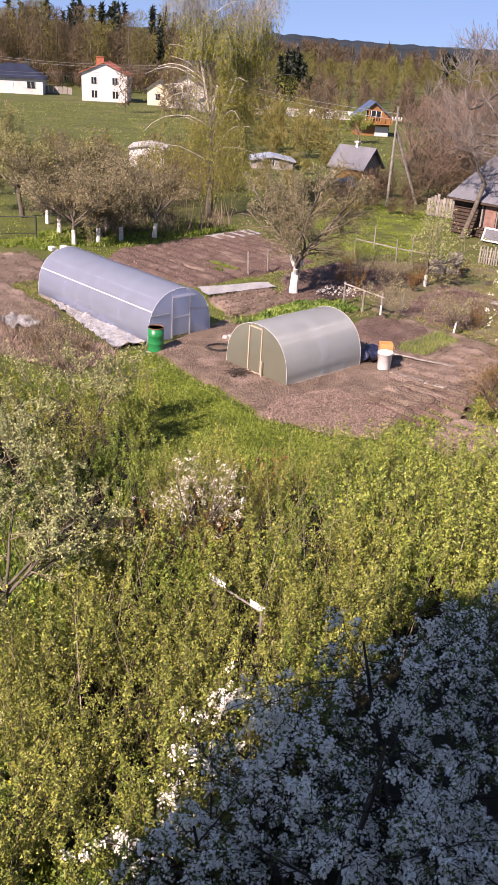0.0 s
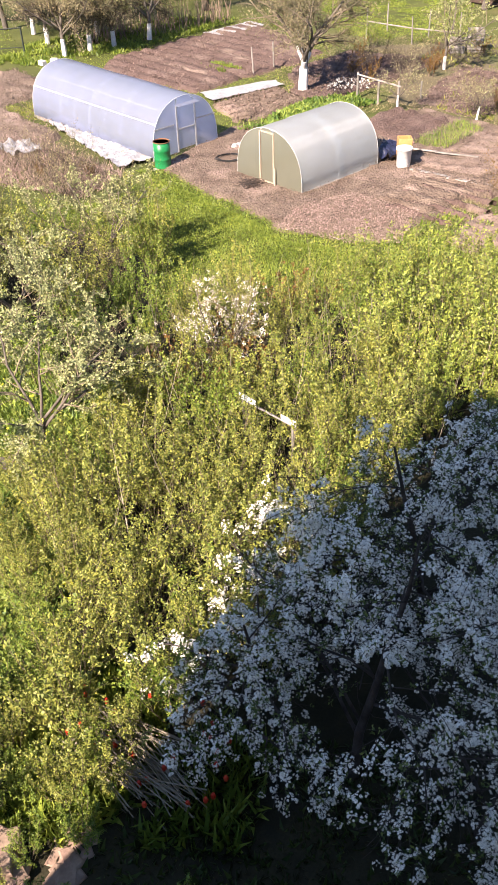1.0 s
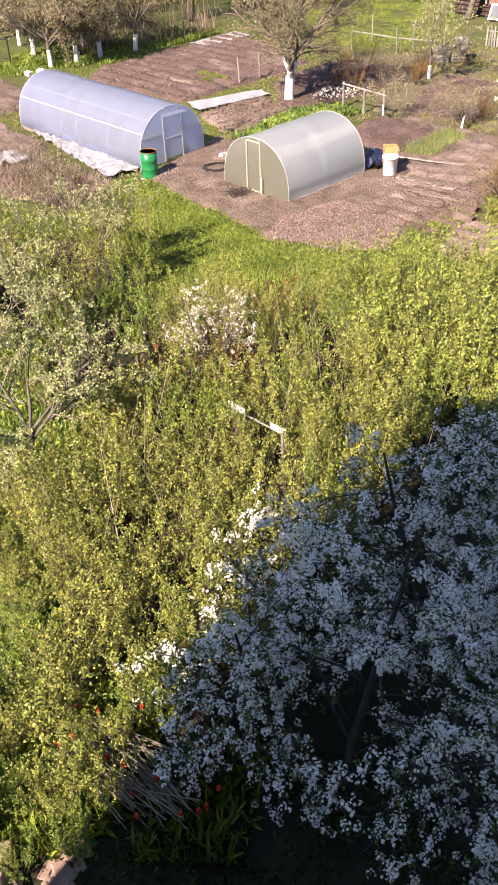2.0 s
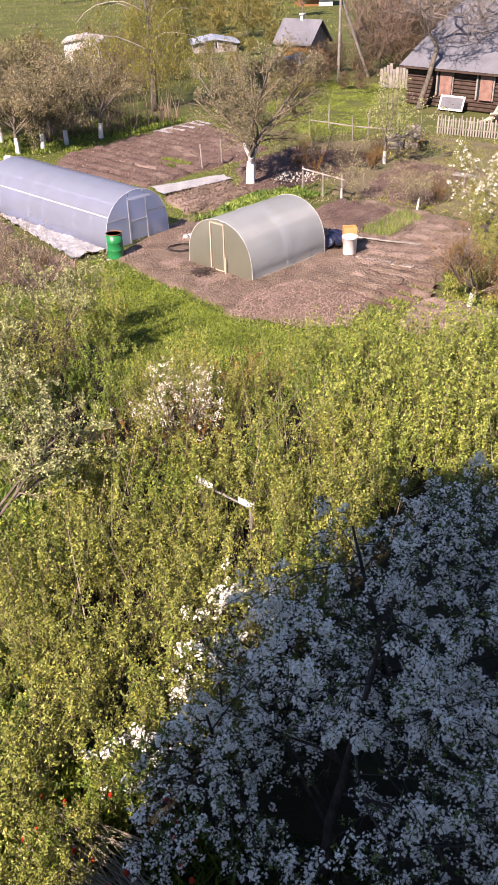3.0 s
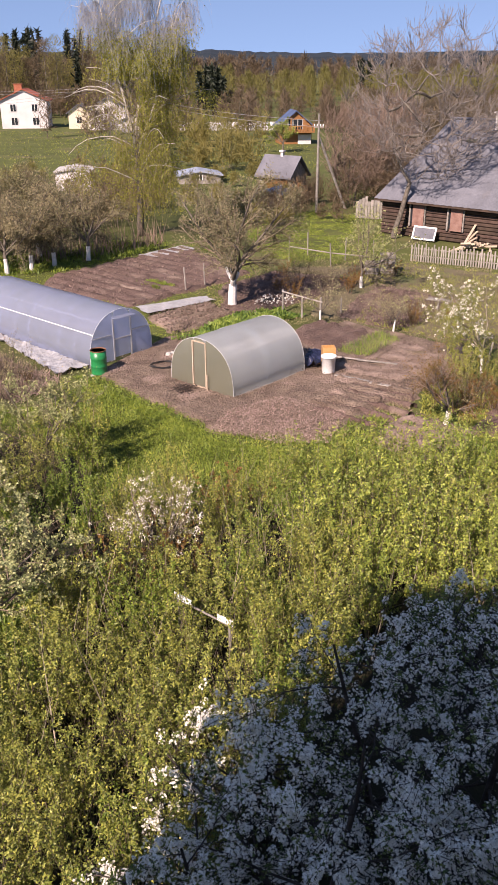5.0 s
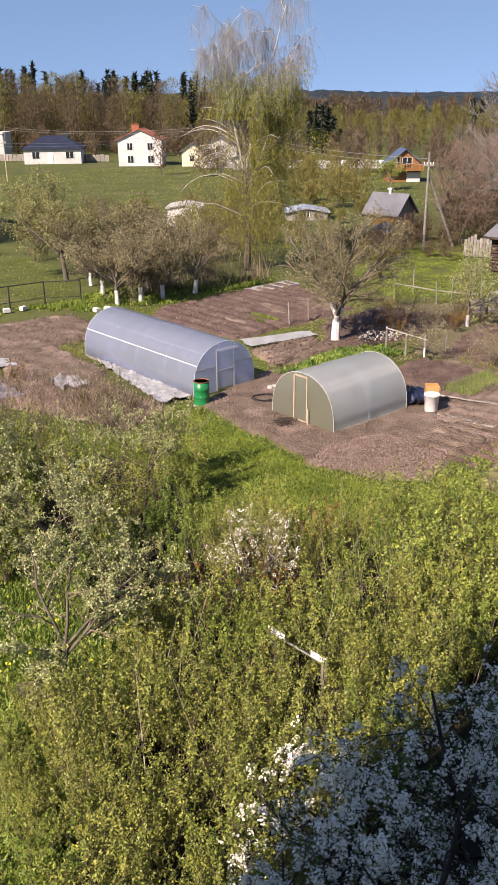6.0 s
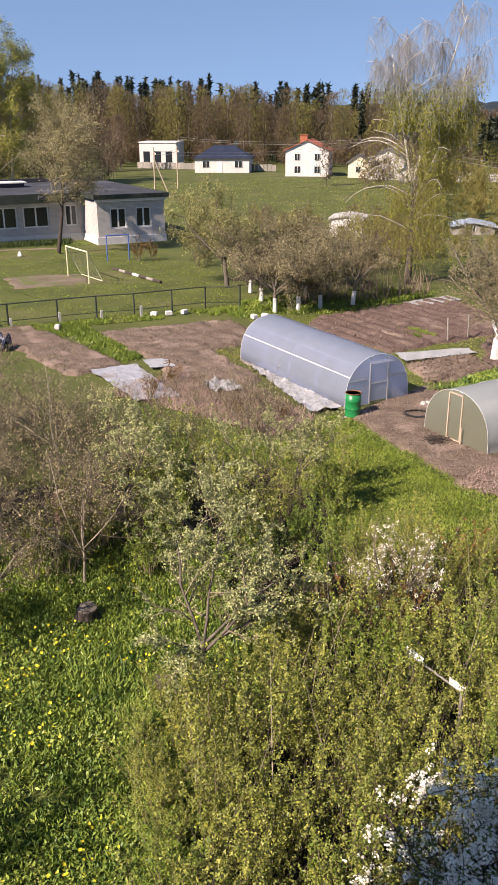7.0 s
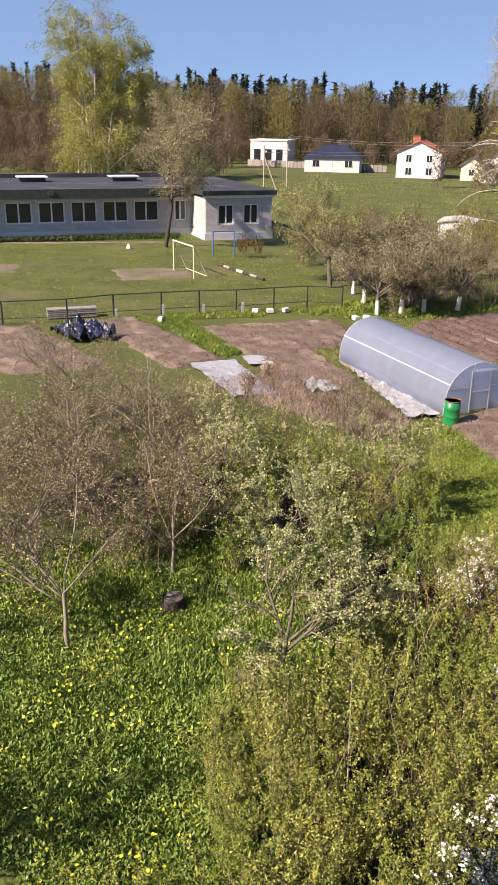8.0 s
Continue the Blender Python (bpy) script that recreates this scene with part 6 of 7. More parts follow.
for k, (x, y, h) in enumerate(((5.1, 46.2, 1.3), (4.1, 49.6, 1.3), (6.1, 47.8, 1.3), (2.9, 47.8, 1.4), (4.6, 36.6, 0.7), (7.6, 47.0, 1.3), (-2.6, 40.8, 1.2), (-1.7, 41.8, 1.2), (8.6, 35.4, 0.9), (9.2, 29.4, 0.9))):
    solid("garden_stake", Form().tube([(0, 0, -0.1), (0.02, 0, h)], [0.04, 0.035], 7), OLD_WOOD, "weathered wooden stake in the garden", "stake", pose(x, y, 0, 3 - k, k - 4, 30 * k), group="garden stakes")
solid("fence_rail", Form().tube([(2.9, 47.8, 0.8), (5.1, 46.2, 0.75), (8.6, 44.6, 0.7)], 0.035, 6), OLD_WOOD, "old wooden rail between stakes", "rail")
for k, (x, y) in enumerate(((7.1, 44.4), (7.95, 44.5))):
    c = thing("wooden_crate", "old grey slatted wooden crate", "crate", pose(x, y, 0, 0, 0, -12 + 8 * k), "old crates")
    w, h = 0.75, (0.55, 0.95)[k]
    for z in np.arange(0.02, h, 0.13):
        for yy in (-0.3, 0.3):
            part("slat", Form().box(-w / 2, w / 2, yy - 0.01, yy + 0.01, z, z + 0.11), OLD_WOOD, c)
        for xx in (-w / 2, w / 2):
            part("slat", Form().box(xx - 0.01, xx + 0.01, -0.285, 0.285, z, z + 0.11), OLD_WOOD, c)
frame_window = thing("old_window_frame", "white old window frame leaning by the log house", "window frame", pose(11.7, 53.5, 0.05, 68, 0, -38))
for x in (-0.8, 0.70):
    part("stile", Form().box(x, x + 0.10, 0.0, 0.85, 0, 0.06), WHITE_PAINT, frame_window)
for y in (0.0, 0.75):
    part("rail", Form().box(-0.70, 0.70, y, y + 0.10, 0.003, 0.057), WHITE_PAINT, frame_window)
part("panel", Form().box(-0.70, 0.70, 0.10, 0.75, 0.01, 0.03), SLATE, frame_window)
pickets = thing("picket_fence", "weathered grey picket fence before the log house", "fence")
A, B = Vector((9.9, 47.9, 0)), Vector((17.5, 43.6, 0))
for k in range(62):
    p = A.lerp(B, k / 61)
    h = 0.85 + 0.12 * math.sin(k * 2.3)
    part("picket", Form().box(-0.04, 0.04, -0.012, 0.012, -0.1, h), OLD_WOOD, pickets).matrix_basis = Matrix.Translation(p) @ pose(0, 0, 0, 0, 3 * math.sin(k * 1.7), -30)
for z in (0.25, 0.65):
    part("rail", Form().tube([A + Vector((0.02, 0.05, z)), B + Vector((0.02, 0.05, z))], 0.03, 5), OLD_WOOD, pickets)
wood_heap = thing("firewood_heap", "heap of split light firewood and boards by the log house", "firewood", pose(14.4, 50.6, 0))
r = np.random.default_rng(5)
for k in range(16):
    x, y, z = r.uniform(-0.9, 0.9), r.uniform(-0.4, 0.4), 0.08 + 0.55 * r.uniform() * r.uniform()
    part("log", Form().tube([(-0.3, 0, 0), (0.3, 0, 0)], 0.075, 5), NEW_WOOD, wood_heap).matrix_basis = pose(x, y, z, r.uniform(-20, 20), r.uniform(-25, 25), r.uniform(0, 360))
for k in range(4):
    part("board", Form().box(0, 1.6 + 0.3 * k, -0.07, 0.07, 0, 0.03), NEW_WOOD, wood_heap).matrix_basis = pose(-1.7 + 0.2 * k, -0.5, 0.05 + 0.02 * k, 0, -12 - 5 * k, 20 + 12 * k)
stack = thing("board_stack", "stack of grey weathered boards by the steel fence", "boards", pose(-26.9, 36.6, 0, 0, 0, 42))
for k in range(5):
    part("board", Form().box(-1.3, 1.3, -0.3, 0.3, 0.02 + 0.1 * k, 0.09 + 0.1 * k), OLD_WOOD, stack)
fallen = thing("brushwood_pile", "pile of dry cut sticks at the foot of the cherry", "brushwood", pose(-2.15, 6.0, 0))
for k in range(80):
    part("stick", Form().tube([(-0.7, 0, 0), (0.0, 0.0, 0.01), (0.7, 0, 0)], 0.009, 4), PALE_TWIG, fallen).matrix_basis = pose(r.uniform(-0.4, 0.5), r.uniform(-0.4, 0.4), 0.06 + r.uniform(0, 0.38), r.uniform(-8, 8), r.uniform(-12, 12), r.normal(-33, 14))


def stump(label, m, bark, radius, height):
    """A cut trunk with root flares, rough bark and a split pale top."""
    t = thing("tree_stump", label, "stump", m)
    g = np.random.default_rng(int(radius * 1000))
    bark_line = [1 + 0.10 * g.normal() for _ in range(18)]
    def ring(scale, z):
        return [(radius * scale * q * math.cos(2 * math.pi * i / 18), radius * scale * q * math.sin(2 * math.pi * i / 18), z + (0.03 * g.normal() if z > 0 else 0)) for i, q in enumerate(bark_line)]
    part("trunk", Form().hull([ring(1.5, -0.06), ring(1.15, 0.08 * height + 0.03), ring(1.0, 0.4 * height), ring(0.96, height)]), bark, t)
    part("cut_face", Form().hull([[(x, y, height - 0.02) for x, y, _ in ring(0.9, 0)], [(x, y, height + 0.012) for x, y, _ in ring(0.86, 0)]]), NEW_WOOD if bark is RUST_PAINT else BARK, t, "weathered cut face")
    return t


stump("old brown cut tree stump in the grass", pose(-8.12, 13.85, 0, 3, 4, 0), DARK_BARK, 0.25, 0.30)
stump("low pale sawn stump beside the pear trunk", pose(-5.64, 12.2, 0, 2, -3, 0), BARK, 0.24, 0.12)
stump("reddish cut tree stump among the twigs", pose(-10.97, 17.99, 0), RUST_PAINT, 0.18, 0.85)
edge = thing("stone_edging", "heap and edging of flat pink sandstone slabs under the shrubs", "edging", pose(0, 0, 0))
for k in range(22):
    heap = k < 12
    p = (-3.5 + r.uniform(-0.25, 0.22), 4.75 + r.uniform(-0.3, 0.25)) if heap else (-2.72 + r.uniform(-0.1, 0.1), 4.45 + 0.075 * (k - 12))
    z = 0.07 * (k // 3) if heap else 0.0
    part("slab", Form().box(-0.19, 0.19, -0.13, 0.13, -0.03, 0.05 + 0.02 * (k % 2), 0.02), STONE, edge).matrix_basis = pose(*p, z, r.uniform(-9, 9), r.uniform(-9, 9), r.uniform(0, 180))
hose = [(0.5 * math.cos(k * 0.42) * (1 + 0.12 * math.sin(k)), 0.38 * math.sin(k * 0.42) * (1 + 0.1 * math.cos(k * 1.7)), 0.02 + 0.004 * k / 3) for k in range(44)]
solid("garden_hose", Form().tube(hose, 0.014, 5), RUBBER, "coiled black garden hose on the soil", "hose", pose(-2.75, 29.3, 0.07))
brush = thing("pruned_branches", "small heap of dry pruned branches by the greenhouse", "branches", pose(-1.95, 26.75, 0.06))
for k in range(36):
    part("branch", Form().tube([(-0.32, 0, 0), (0, 0.03, 0.02), (0.32, 0, 0)], 0.009, 4), DARK_BARK, brush).matrix_basis = pose(r.uniform(-0.25, 0.25), r.uniform(-0.2, 0.2), r.uniform(0.0, 0.14), r.uniform(-15, 15), r.uniform(-20, 20), r.uniform(0, 360))
for k in range(5):
    solid("white_stone", Form().lathe([(0.10, -0.03), (0.13, 0.04), (0.09, 0.12), (0.0, 0.13)], 7), CONCRETE, "pale lump of broken brick on the soil", "stone", pose(-2.7 + 0.16 * k, 30.6 + 0.12 * (k % 3), 0.04, 0, 10 * k, 50 * k), group="broken bricks")
for k, (x, y) in enumerate(((-18.6, 42.2), (-17.9, 42.6), (-17.2, 43.2), (-22.2, 37.9), (-13.1, 43.1), (-12.6, 43.5))):
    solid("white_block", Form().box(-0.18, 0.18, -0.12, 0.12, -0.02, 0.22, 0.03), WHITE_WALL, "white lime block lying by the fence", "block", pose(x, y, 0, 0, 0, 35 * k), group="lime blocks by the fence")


# ---- utility poles and wires ----
def pole(x, y, h, strut=None, m=OLD_WOOD, arms=True):
    p = thing("utility_pole", "weathered wooden utility pole with a strut" if strut else "weathered wooden utility pole", "utility pole", pose(x, y, 0))
    part("post", Form().tube([(0, 0, -0.3), (0, 0, h)], [0.11, 0.08], 8), m, p)
    if strut:
        part("strut", Form().tube([(strut[0] - x, strut[1] - y, -0.2), (0.05, 0.05, h - 1.6)], [0.11, 0.08], 8), m, p)
    if arms:
        bar = part("crossarm", Form().box(-0.36, 0.36, -0.05, 0.05, h - 0.95, h - 0.85), m, p)
        for q in (-0.32, -0.12, 0.12, 0.32):
            part("insulator", Form().lathe([(0.04, h - 0.85), (0.05, h - 0.78), (0.02, h - 0.70)], 8, (q, 0)), PLASTIC, bar)
    return p


pole(5.95, 65.0, 7.0, (8.45, 67.2))
pole(-48.5, 113, 6.6, (-46.4, 113.5), NEW_WOOD)
pole(-51.0, 128, 6.4, None, NEW_WOOD)


def wire(a, b, sag=0.6, n=14):
    pts = [Vector(a).lerp(Vector(b), k / n) - Vector((0, 0, sag * 4 * (k / n) * (1 - k / n))) for k in range(n + 1)]
    solid("overhead_wire", Form().tube(pts, 0.018, 4), CABLE, "thin sagging overhead wire between poles", "wire", group="overhead wires")


for q in (0.0, 0.4):
    wire((5.9 + q, 65, 6.1 + q), (-20 + q, 140, 7.0 + q), 0.8)
    wire((-48.5, 113, 5.7 + q), (-20, 140, 7.0 + q), 1.0)
    wire((-48.5, 113, 5.7 + q), (-51, 128, 5.6 + q), 0.3)
    wire((-51, 128, 5.6 + q), (-68, 172, 6.4 + q), 0.8)
    wire((-68, 172, 6.4 + q), (-20, 140, 7.0 + q), 0.8)
pole(-20, 140, 7.4, None, OLD_WOOD)
grey = thing("slat_fence", "grey board fence behind the apple row", "fence", pose(-13.3, 65.9, 0, 0, 0, -40))
for k in range(26):
    part("board", Form().box(k * 0.16, k * 0.16 + 0.13, 0, 0.025, 0, 1.35 + 0.05 * (k % 3)), OLD_WOOD, grey)
old = thing("plank_fence", "old dark plank fence beside the farmhouse", "fence", pose(8.6, 62.5, 0, 0, 0, -20))
for k in range(16):
    part("board", Form().box(k * 0.22, k * 0.22 + 0.19, 0, 0.03, 0, 1.2 + 0.12 * (k % 4)), OLD_WOOD, old)

# ---- grass, weeds and flowers ----
def blades(corners, count, h, rng, wide=0.12, tilt=0.35, z=-0.02, patchy=False):
    p = scatter(rng, corners, count)
    if patchy:
        bare = np.array([noise.noise((x * 0.55, y * 0.55, 21)) + 0.6 * noise.noise((x * 1.9, y * 1.9, 22)) for x, y in p])
        p = p[bare > rng.normal(-0.12, 0.12, len(p))]
    n = len(p)
    d = unit(np.c_[rng.normal(0, tilt, (n, 2)), np.ones(n)])
    c = np.c_[p, np.full(n, z)]
    return leaves("blades", c, rng, h, wide, 0.0, 0.05, 0.5, along=d * 2.2, corners=3)


def sward(name, label, corners, count, h, mat, seed, wide=0.12, tilt=0.35, patchy=True):
    return solid(name, blades(corners, count, h, np.random.default_rng(seed), wide, tilt, patchy=patchy), mat, label, "grass", kind="stuff")


LAWN = [(-5.4, 28.0), (-1.2, 23.6), (-0.6, 22.6), (1.8, 21.8), (3.4, 20.6), (0.5, 18.6), (-3.6, 18.6), (-4.6, 21.6), (-7.8, 23.4), (-8.6, 25.2), (-6.2, 25.6)]
sward("lawn_grass", "short bright green grass between thicket and yard", LAWN, 75000, 0.062, LEAF_GREEN, 1, 0.32, 0.8, False)
MEADOW = [(-12.5, 7.5), (-4.2, 6.4), (-3.4, 9.5), (-4.4, 13.4), (-6.5, 15.8), (-9.2, 16.8), (-13, 15)]
sward("meadow_grass", "lush tall meadow grass", MEADOW, 24000, 0.15, LEAF_GREEN, 2, 0.14, 0.8, False)
clump = np.random.default_rng(3)
spots = scatter(clump, MEADOW, 6400)
thin = np.array([noise.noise((x * 0.7, y * 0.7, 31)) + 0.5 * noise.noise((x * 2.3, y * 2.3, 32)) for x, y in spots])
spots = spots[thin > -0.5]
spots = np.repeat(spots, 12, 0) + clump.normal(0, 0.07, (len(spots) * 12, 2))
spots = spots[inside(spots, MEADOW)]
upright = unit(np.c_[clump.normal(0, 0.55, (len(spots), 2)), np.ones(len(spots))]) * 1.4
solid("meadow_weeds", leaves("meadow_weeds", np.c_[spots, clump.uniform(-0.02, 0.06, len(spots))], clump, 0.092, 0.42, 0.4, 0.12, along=upright * 0.6), LEAF_WEED, "broad leafy weeds growing in clumps", "weeds", kind="stuff")
heads = scatter(np.random.default_rng(4), MEADOW, 1400)
heads = heads[np.array([noise.noise((x * 0.9, y * 0.9, 35)) for x, y in heads]) > 0.08]
solid("dandelions", flowers("dandelions", np.c_[heads, np.random.default_rng(5).uniform(0.16, 0.24, len(heads))], np.random.default_rng(6), 0.030, 2.0, 8), YELLOW, "yellow dandelion heads scattered over the meadow", "flowers", kind="stuff")
# dark strip before the school: part grass, part the wall's shade as leaf colour
sward("wall_ground_cover", "dark green blades along the school wall, its shade partly put into their colour", [(-62, 43.8), (-54, 50.9), (-47.2, 58.2), (-37.0, 66.4), (-38.0, 69.0), (-66, 47.5)], 42000, 0.28, LEAF_SHADE, 74, 0.4, 0.8, False)
sward("school_lawn", "dense green grass along the school front", [(-60, 49.5), (-48.5, 58.2), (-36.9, 65.6), (-35.0, 67.0), (-37.5, 68.4), (-62, 51.5)], 16000, 0.14, LEAF_WEED, 51, 0.3, 0.8)
sward("field_grass", "short uneven grass on the playing field", [(-60, 44), (-36, 28), (-15, 46), (-20, 58), (-33, 66), (-50, 55)], 60000, 0.075, LEAF_GREEN, 52, 0.4, 0.9)
sward("bed_edge_grass", "green grass and weeds between the beds", [(-24.2, 38.4), (-21.6, 39.4), (-19.4, 37.4), (-15.8, 34.2), (-15.6, 32.6), (-16.2, 33.0)], 14000, 0.13, LEAF_GREEN, 7, 0.3, 0.6)
sward("fence_weeds", "weeds along the steel fence", [(-27, 35.6), (-14.5, 46.2), (-13.8, 43.6), (-15.4, 43.2), (-20.2, 39.8), (-26.2, 34.4)], 16000, 0.16, LEAF_GREEN, 8, 0.3, 0.8)
sward("orchard_grass", "green grass under the apple row", [(-14.2, 42.8), (-10.0, 45.0), (-6.8, 49.0), (-3.8, 53.2), (-8, 54), (-15.2, 47.5)], 16000, 0.16, LEAF_GREEN, 9, 0.4, 0.7)
sward("raspberry_canes", "row of thin upright raspberry canes under the apple trees", [(-11.5, 46.8), (-8.4, 48.7), (-4.8, 52.1), (-4.5, 55.3), (-8.9, 52.3), (-12.2, 50.0)], 420, 1.35, RED_TWIG, 53, 0.028, 0.10, False)
sward("stubble_tufts", "sparse green tufts on the dry bed", [(3.7, 28.7), (5.6, 27.4), (8.4, 29.6), (6.6, 32.0), (5.2, 30.2)], 3500, 0.10, LEAF_OLIVE, 54, 0.2, 0.9)
sward("path_grass", "short grass between the sandy bed and the yard", [(2.0, 22.6), (3.8, 22.7), (5.4, 24.9), (6.8, 26.8), (5.2, 25.9), (3.4, 24.5)], 3600, 0.08, LEAF_BUD, 55, 0.25, 0.8)
seedlings = scatter(np.random.default_rng(56), [(4.1, 22.6), (5.2, 20.9), (7.1, 23.0), (5.4, 24.5)], 90)
seedlings = np.repeat(seedlings, 9, 0) + np.random.default_rng(57).normal(0, 0.04, (len(seedlings) * 9, 2))
solid("seedlings", leaves("seedlings", np.c_[seedlings, np.full(len(seedlings), 0.08)], np.random.default_rng(58), 0.07, 0.5, 0.8), LEAF_WEED, "small dark green seedlings on the sandy bed", "seedlings", kind="stuff")
sward("under_grass", "shaded grass under the pear tree", [(-7.6, 11.5), (-3.9, 10.5), (-3.4, 14.5), (-7.2, 16.4)], 12000, 0.2, LEAF_WEED, 59, 0.25, 0.8, False)
sward("dry_bramble", "dry reddish bramble stems beside the long greenhouse", [(-13.4, 31.4), (-10.2, 31.6), (-6.2, 28.0), (-7.2, 25.8), (-11.4, 27.4), (-15.0, 28.6)], 9000, 0.34, MULCH, 62, 0.05, 0.8, False)
sward("shaded_lawn", "bright grass under the pears and plums", [(-11.8, 13.0), (-7.4, 12.6), (-5.0, 13.6), (-6.0, 17.4), (-10.4, 18.4)], 15000, 0.17, LEAF_GREEN, 63, 0.22, 0.8, False)
sward("onion_rows", "rows of green onion shoots in a bed", [(3.7, 30.8), (4.8, 30.2), (6.5, 32.3), (5.8, 33.5)], 2600, 0.24, LEAF_WEED, 10, 0.06, 0.3, False)
sward("leafy_row", "dense leafy green row by the strip bed", [(-2.7, 32.6), (-1.6, 32.0), (1.2, 35.0), (3.0, 36.4), (2.0, 37.6), (0.0, 36.6)], 16000, 0.17, LEAF_WEED, 11, 0.75, 1.0)
sward("green_patch", "small patch of green leaves in the large bed", [(-5.2, 42.4), (-4.2, 43.0), (-3.2, 41.6), (-4.0, 41.0)], 3500, 0.18, LEAF_GREEN, 12, 0.4, 0.7)
sward("spring_pasture", "bright green pasture grass before the cottages", [(1.6, 48.8), (4.5, 47.2), (8.2, 46.2), (9.5, 54.5), (10.5, 63), (6, 66), (1.2, 62.0), (0.4, 55)], 52000, 0.07, LEAF_GREEN, 13, 0.35, 0.9)
sward("rough_grass", "rough dry grass in the right garden", [(4.6, 35.6), (12, 33), (14, 46), (8, 46), (5, 45), (2.4, 45.4)], 22000, 0.10, LEAF_BUD, 15, 0.2, 0.9)
sward("edge_weeds", "weeds round the sandy bed", [(2.0, 22.4), (5.4, 19.6), (9.4, 21.8), (7.8, 25.8), (6.9, 23.0), (5.2, 20.8), (3.8, 22.4), (4.8, 24.6), (3.6, 24.4)], 7000, 0.13, LEAF_GREEN, 16, 0.3, 0.8)
litter = scatter(np.random.default_rng(17), [(-0.9, 23.3), (-0.4, 24.9), (1.4, 26.0), (3.4, 24.6), (2.6, 22.2), (1.2, 22.2)], 8500)
solid("leaf_mulch", leaves("leaf_mulch", np.c_[litter, np.random.default_rng(18).uniform(0.08, 0.13, len(litter))], np.random.default_rng(19), 0.045, 0.6, 2.0), MULCH, "pinkish brown leaf mulch spread on the soil", "mulch", kind="stuff")
herbs = scatter(np.random.default_rng(20), [(0.6, 36.9), (2.4, 36.9), (2.8, 38.2), (1.2, 38.6)], 150)
solid("narcissus_patch", flowers("narcissus_patch", np.c_[herbs, np.random.default_rng(21).uniform(0.3, 0.45, len(herbs))], np.random.default_rng(22), 0.045, 0.5, 6), CREAM, "white narcissus flowers in the green bed", "flowers", kind="stuff")
tulips = thing("red_tulips", "red tulips among green leaves under the cherry", "flowers", kind="stuff")
spots = scatter(np.random.default_rng(23), [(-3.4, 6.6), (-2.4, 5.2), (-0.7, 5.0), (-0.4, 6.2), (-1.2, 6.8), (-3.0, 7.8)], 30)
f = Form()
for x, y in spots:
    f.lathe([(0.012, 0.30), (0.032, 0.32), (0.036, 0.36), (0.022, 0.40)], 6, (x, y))
tagged(part("heads", f, RED, tulips), kind="stuff")
tagged(part("stems", blades([(-2.0, 4.9), (-0.6, 4.9), (-0.3, 6.3), (-1.2, 6.9)], 900, 0.32, np.random.default_rng(24), 0.2, 0.35), LEAF_GREEN, tulips), kind="stuff")
sward("garden_leaves", "broad green tulip and lily leaves in the sunlit corner", [(-3.7, 5.0), (-2.7, 4.9), (-1.7, 5.9), (-1.9, 7.0), (-3.0, 8.0), (-4.0, 7.2)], 5200, 0.26, LEAF_GREEN, 71, 0.26, 0.6, False)
sward("yard_edge_grass", "uneven grass creeping over the edge of the yard", [(-6.0, 28.4), (-5.2, 28.9), (-0.7, 24.0), (2.3, 22.8), (3.6, 22.9), (4.4, 21.0), (3.0, 19.8), (0.6, 21.8), (-1.4, 22.8)], 17000, 0.075, LEAF_GREEN, 72, 0.3, 0.9, False)
sward("garden_weeds", "olive weeds and grass in the old garden", [(5.0, 35.4), (9.2, 31.6), (14, 32), (17, 42), (9.6, 47), (4.6, 44.0), (7.0, 40.0)], 20000, 0.15, LEAF_OLIVE, 73, 0.25, 0.9)
sward("dry_ground_grass", "short dry grass and dead stalks between the garden beds", [(-1.2, 33.6), (4.2, 35.4), (9.2, 29.2), (14, 31), (17, 42), (10, 48), (0.6, 48), (-2.2, 41)], 30000, 0.075, LEAF_BUD, 75, 0.3, 1.0, False)
sward("bed_path_grass", "short grass on the paths between the beds", [(-13.6, 43.2), (-9.6, 45.6), (-3.2, 53.4), (1.4, 47.4), (0.2, 42.0), (1.6, 37.4), (-1.2, 32.6), (-4.2, 31.4), (-9.6, 37.4)], 26000, 0.07, LEAF_GREEN, 76, 0.3, 0.9, False)
sward("tree_foot_weeds", "olive weeds round the young apple tree", [(5.7, 24.5), (6.4, 27.2), (9.6, 26.6), (9.4, 23.4), (7.4, 22.4)], 6000, 0.12, LEAF_OLIVE, 77, 0.25, 0.9, False)
sward("dead_stems", "pale dead stems standing among the thicket shrubs", [(-3.9, 9.2), (0.2, 9.6), (2.0, 12.2), (6.0, 12.8), (6.6, 16.6), (4.4, 18.2), (-2.8, 17.4), (-4.0, 14.0)], 380, 1.95, PALE_TWIG, 78, 0.011, 0.22, False)
# herbs by the block, with its shade already in the leaf colour
sward("shade_herbs", "low green herbs by the block, its shade put into their dark colour", [(-4, 2.5), (6, 2.5), (6, 6), (0, 6.5), (-4, 6.5)], 16000, 0.16, LEAF_SHADE, 25, 0.4, 0.8)


# ---- clods, straw and dry stalks on the worked soil ----
def crumbs(name, label, corners, count, seed, size=0.05, z=0.10):
    g = np.random.default_rng(seed)
    p = scatter(g, corners, count)
    lift = np.array([noise.noise((x * 1.7, y * 1.7, 1)) for x, y in p]) * 0.05
    return solid(name, leaves(name, np.c_[p, z + lift + g.uniform(-0.02, 0.02, len(p))], g, size, 0.5, 1.6, 0.25, 0.7), CLOD, label, "soil crumbs", kind="stuff")


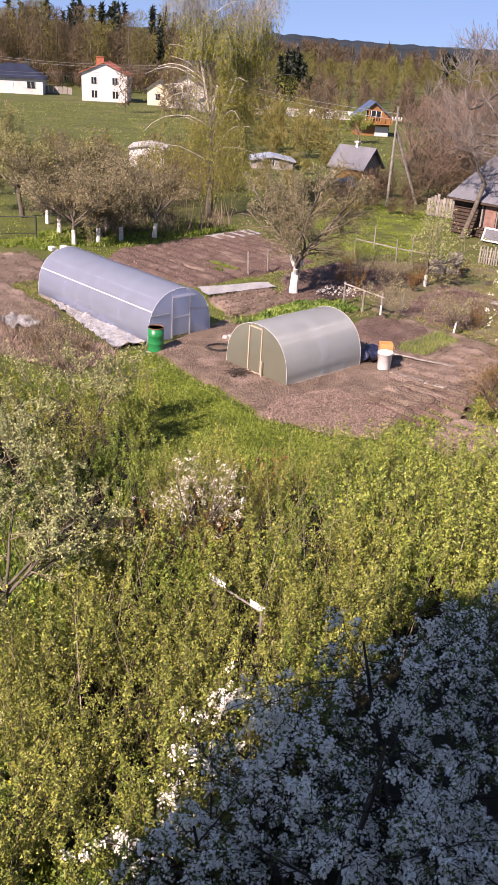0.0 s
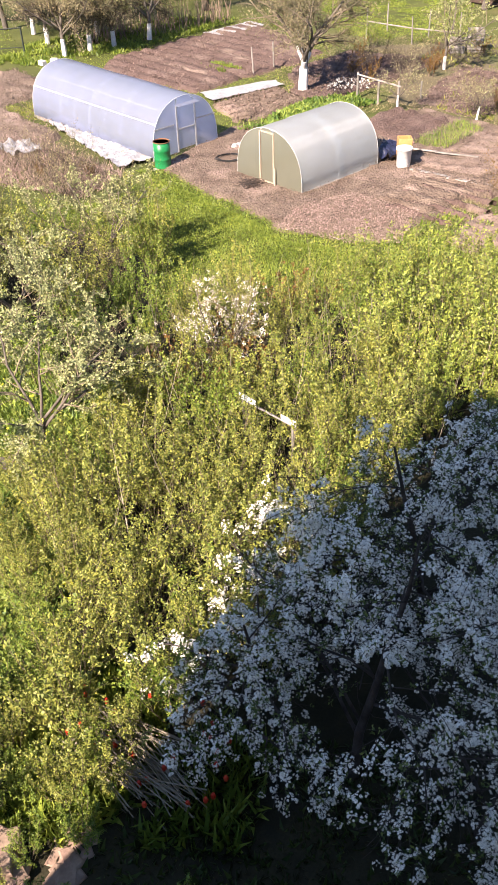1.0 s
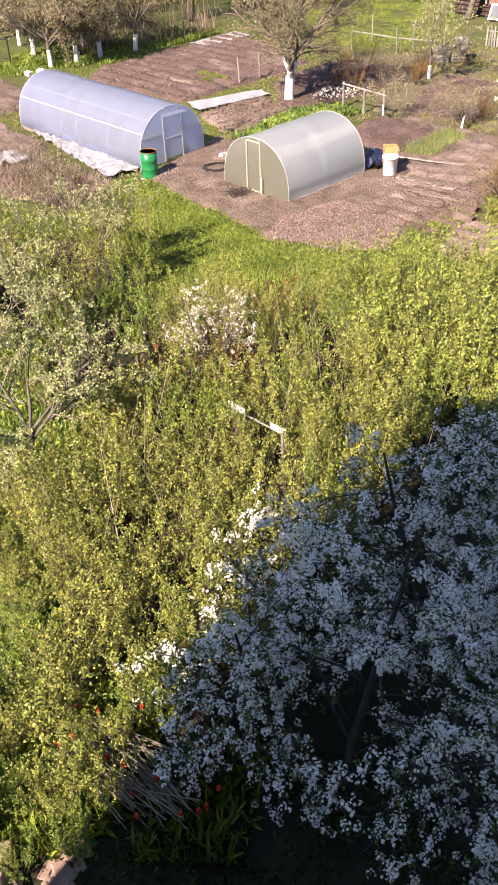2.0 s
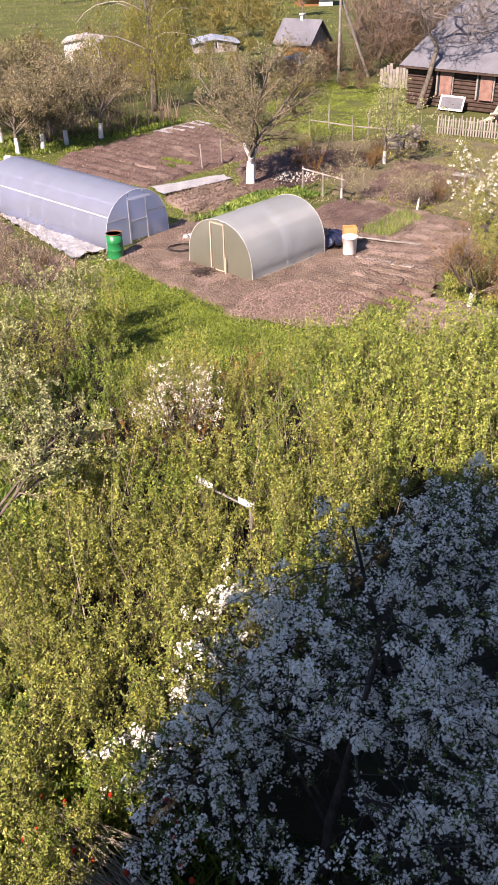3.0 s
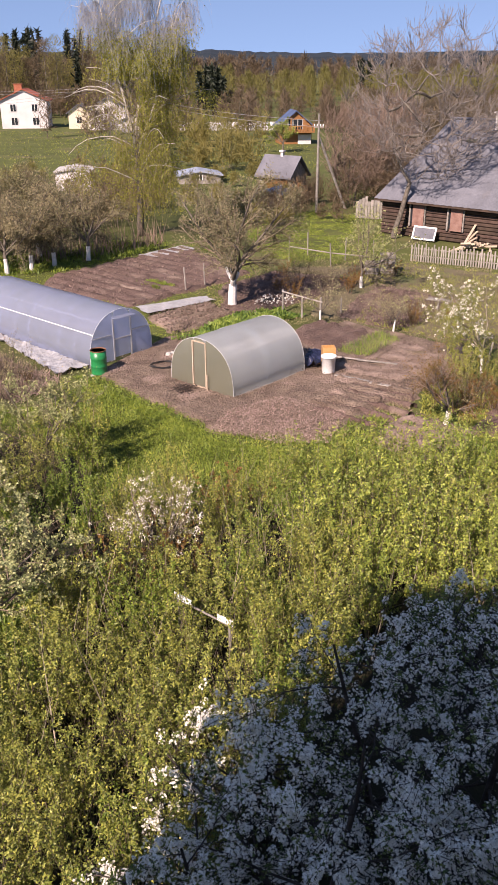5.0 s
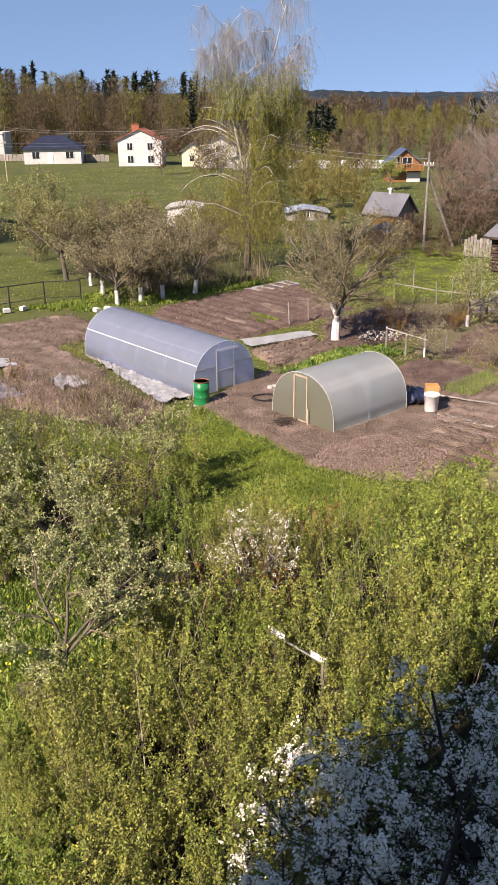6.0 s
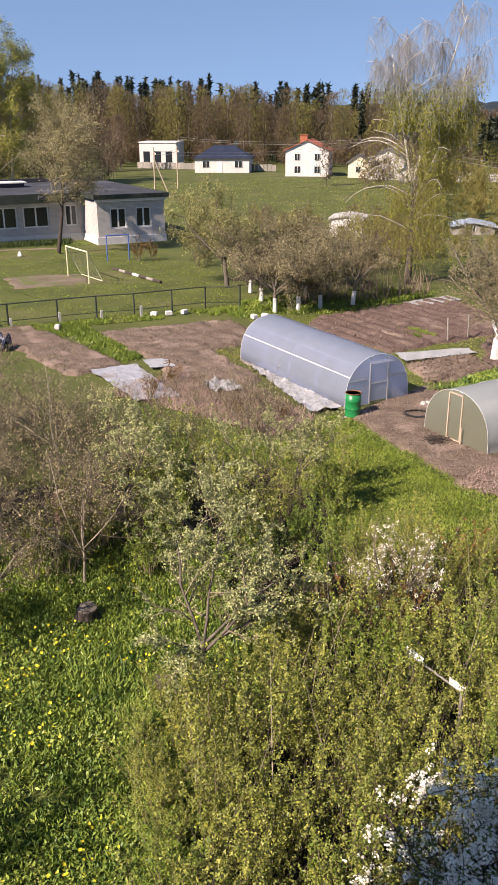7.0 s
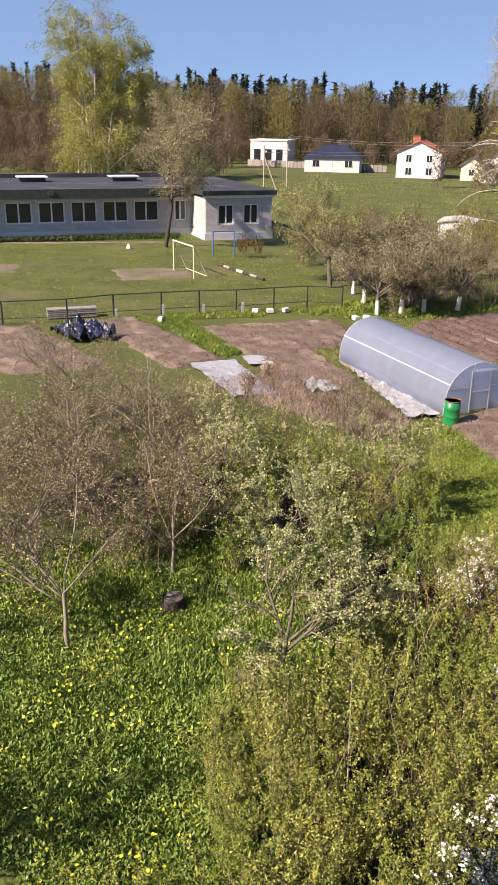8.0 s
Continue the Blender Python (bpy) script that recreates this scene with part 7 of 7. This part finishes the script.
crumbs("yard_crumbs", "clods and dry stalks on the yard soil", [(-5.3, 28.6), (-0.9, 23.6), (2.2, 22.4), (5.0, 25.6), (6.6, 27.0), (9.2, 31.2), (4.6, 35.4), (0.2, 32.6), (-2.6, 33.4), (-4.2, 31.0)], 13000, 41)
crumbs("large_bed_crumbs", "clods on the large bed", [(-9.8, 44.2), (-3.4, 52.0), (-1.2, 48.2), (0.6, 44.6), (-4.9, 38.0), (-8.7, 40.6)], 4500, 42, 0.08)
crumbs("strip_bed_crumbs", "dry stalks on the strip bed", [(-4.0, 36.2), (-1.4, 38.4), (-0.2, 36.6), (-2.8, 33.6)], 2500, 43, 0.08)
crumbs("long_bed_crumbs", "clods and dry stalks on the long bed", [(-20.0, 37.6), (-14.2, 42.4), (-9.4, 37.0), (-9.4, 32.2), (-11.0, 29.6), (-16.0, 34.6)], 5000, 44, 0.07)
crumbs("left_bed_crumbs", "clods on the raked bed", [(-26.0, 36.2), (-23.8, 38.1), (-16.1, 32.8), (-17.3, 30.3)], 2200, 45, 0.07)
crumbs("fruit_bed_crumbs", "dry stalks under the fruit tree", [(0.4, 36.2), (2.6, 38.4), (6.6, 42.8), (2.0, 45.2), (-0.8, 42.2), (-0.9, 37.8)], 4000, 46, 0.06)
crumbs("right_bed_crumbs", "dry stalks in the weedy bed", [(4.2, 36.0), (7.2, 34.0), (11.0, 38.2), (7.0, 42.0)], 5000, 47, 0.06)
sward("bed_stubble", "dry grass stubble beside the long greenhouse", [(-12.0, 37.4), (-9.6, 35.6), (-9.8, 33.6), (-11.6, 32.8), (-13.6, 35.0)], 5000, 0.12, LEAF_OLIVE, 48, 0.15, 0.8)
sward("dry_tufts", "dry tussocks in the far meadow", [(-62, 84), (-30, 72), (6, 80), (12, 118), (0, 150), (-44, 156), (-70, 120)], 30000, 0.2, LEAF_OLIVE, 49, 0.3, 0.9)
crumbs("sandy_bed_crumbs", "clods and dry stalks on the sandy bed", [(3.9, 22.6), (5.2, 20.6), (7.4, 23.0), (5.4, 24.8)], 2500, 60, 0.045)
crumbs("stubble_bed_crumbs", "dry stalks on the stubble bed", [(3.6, 28.6), (5.6, 27.2), (8.6, 29.6), (6.6, 32.2), (5.2, 30.2)], 3500, 61, 0.05)
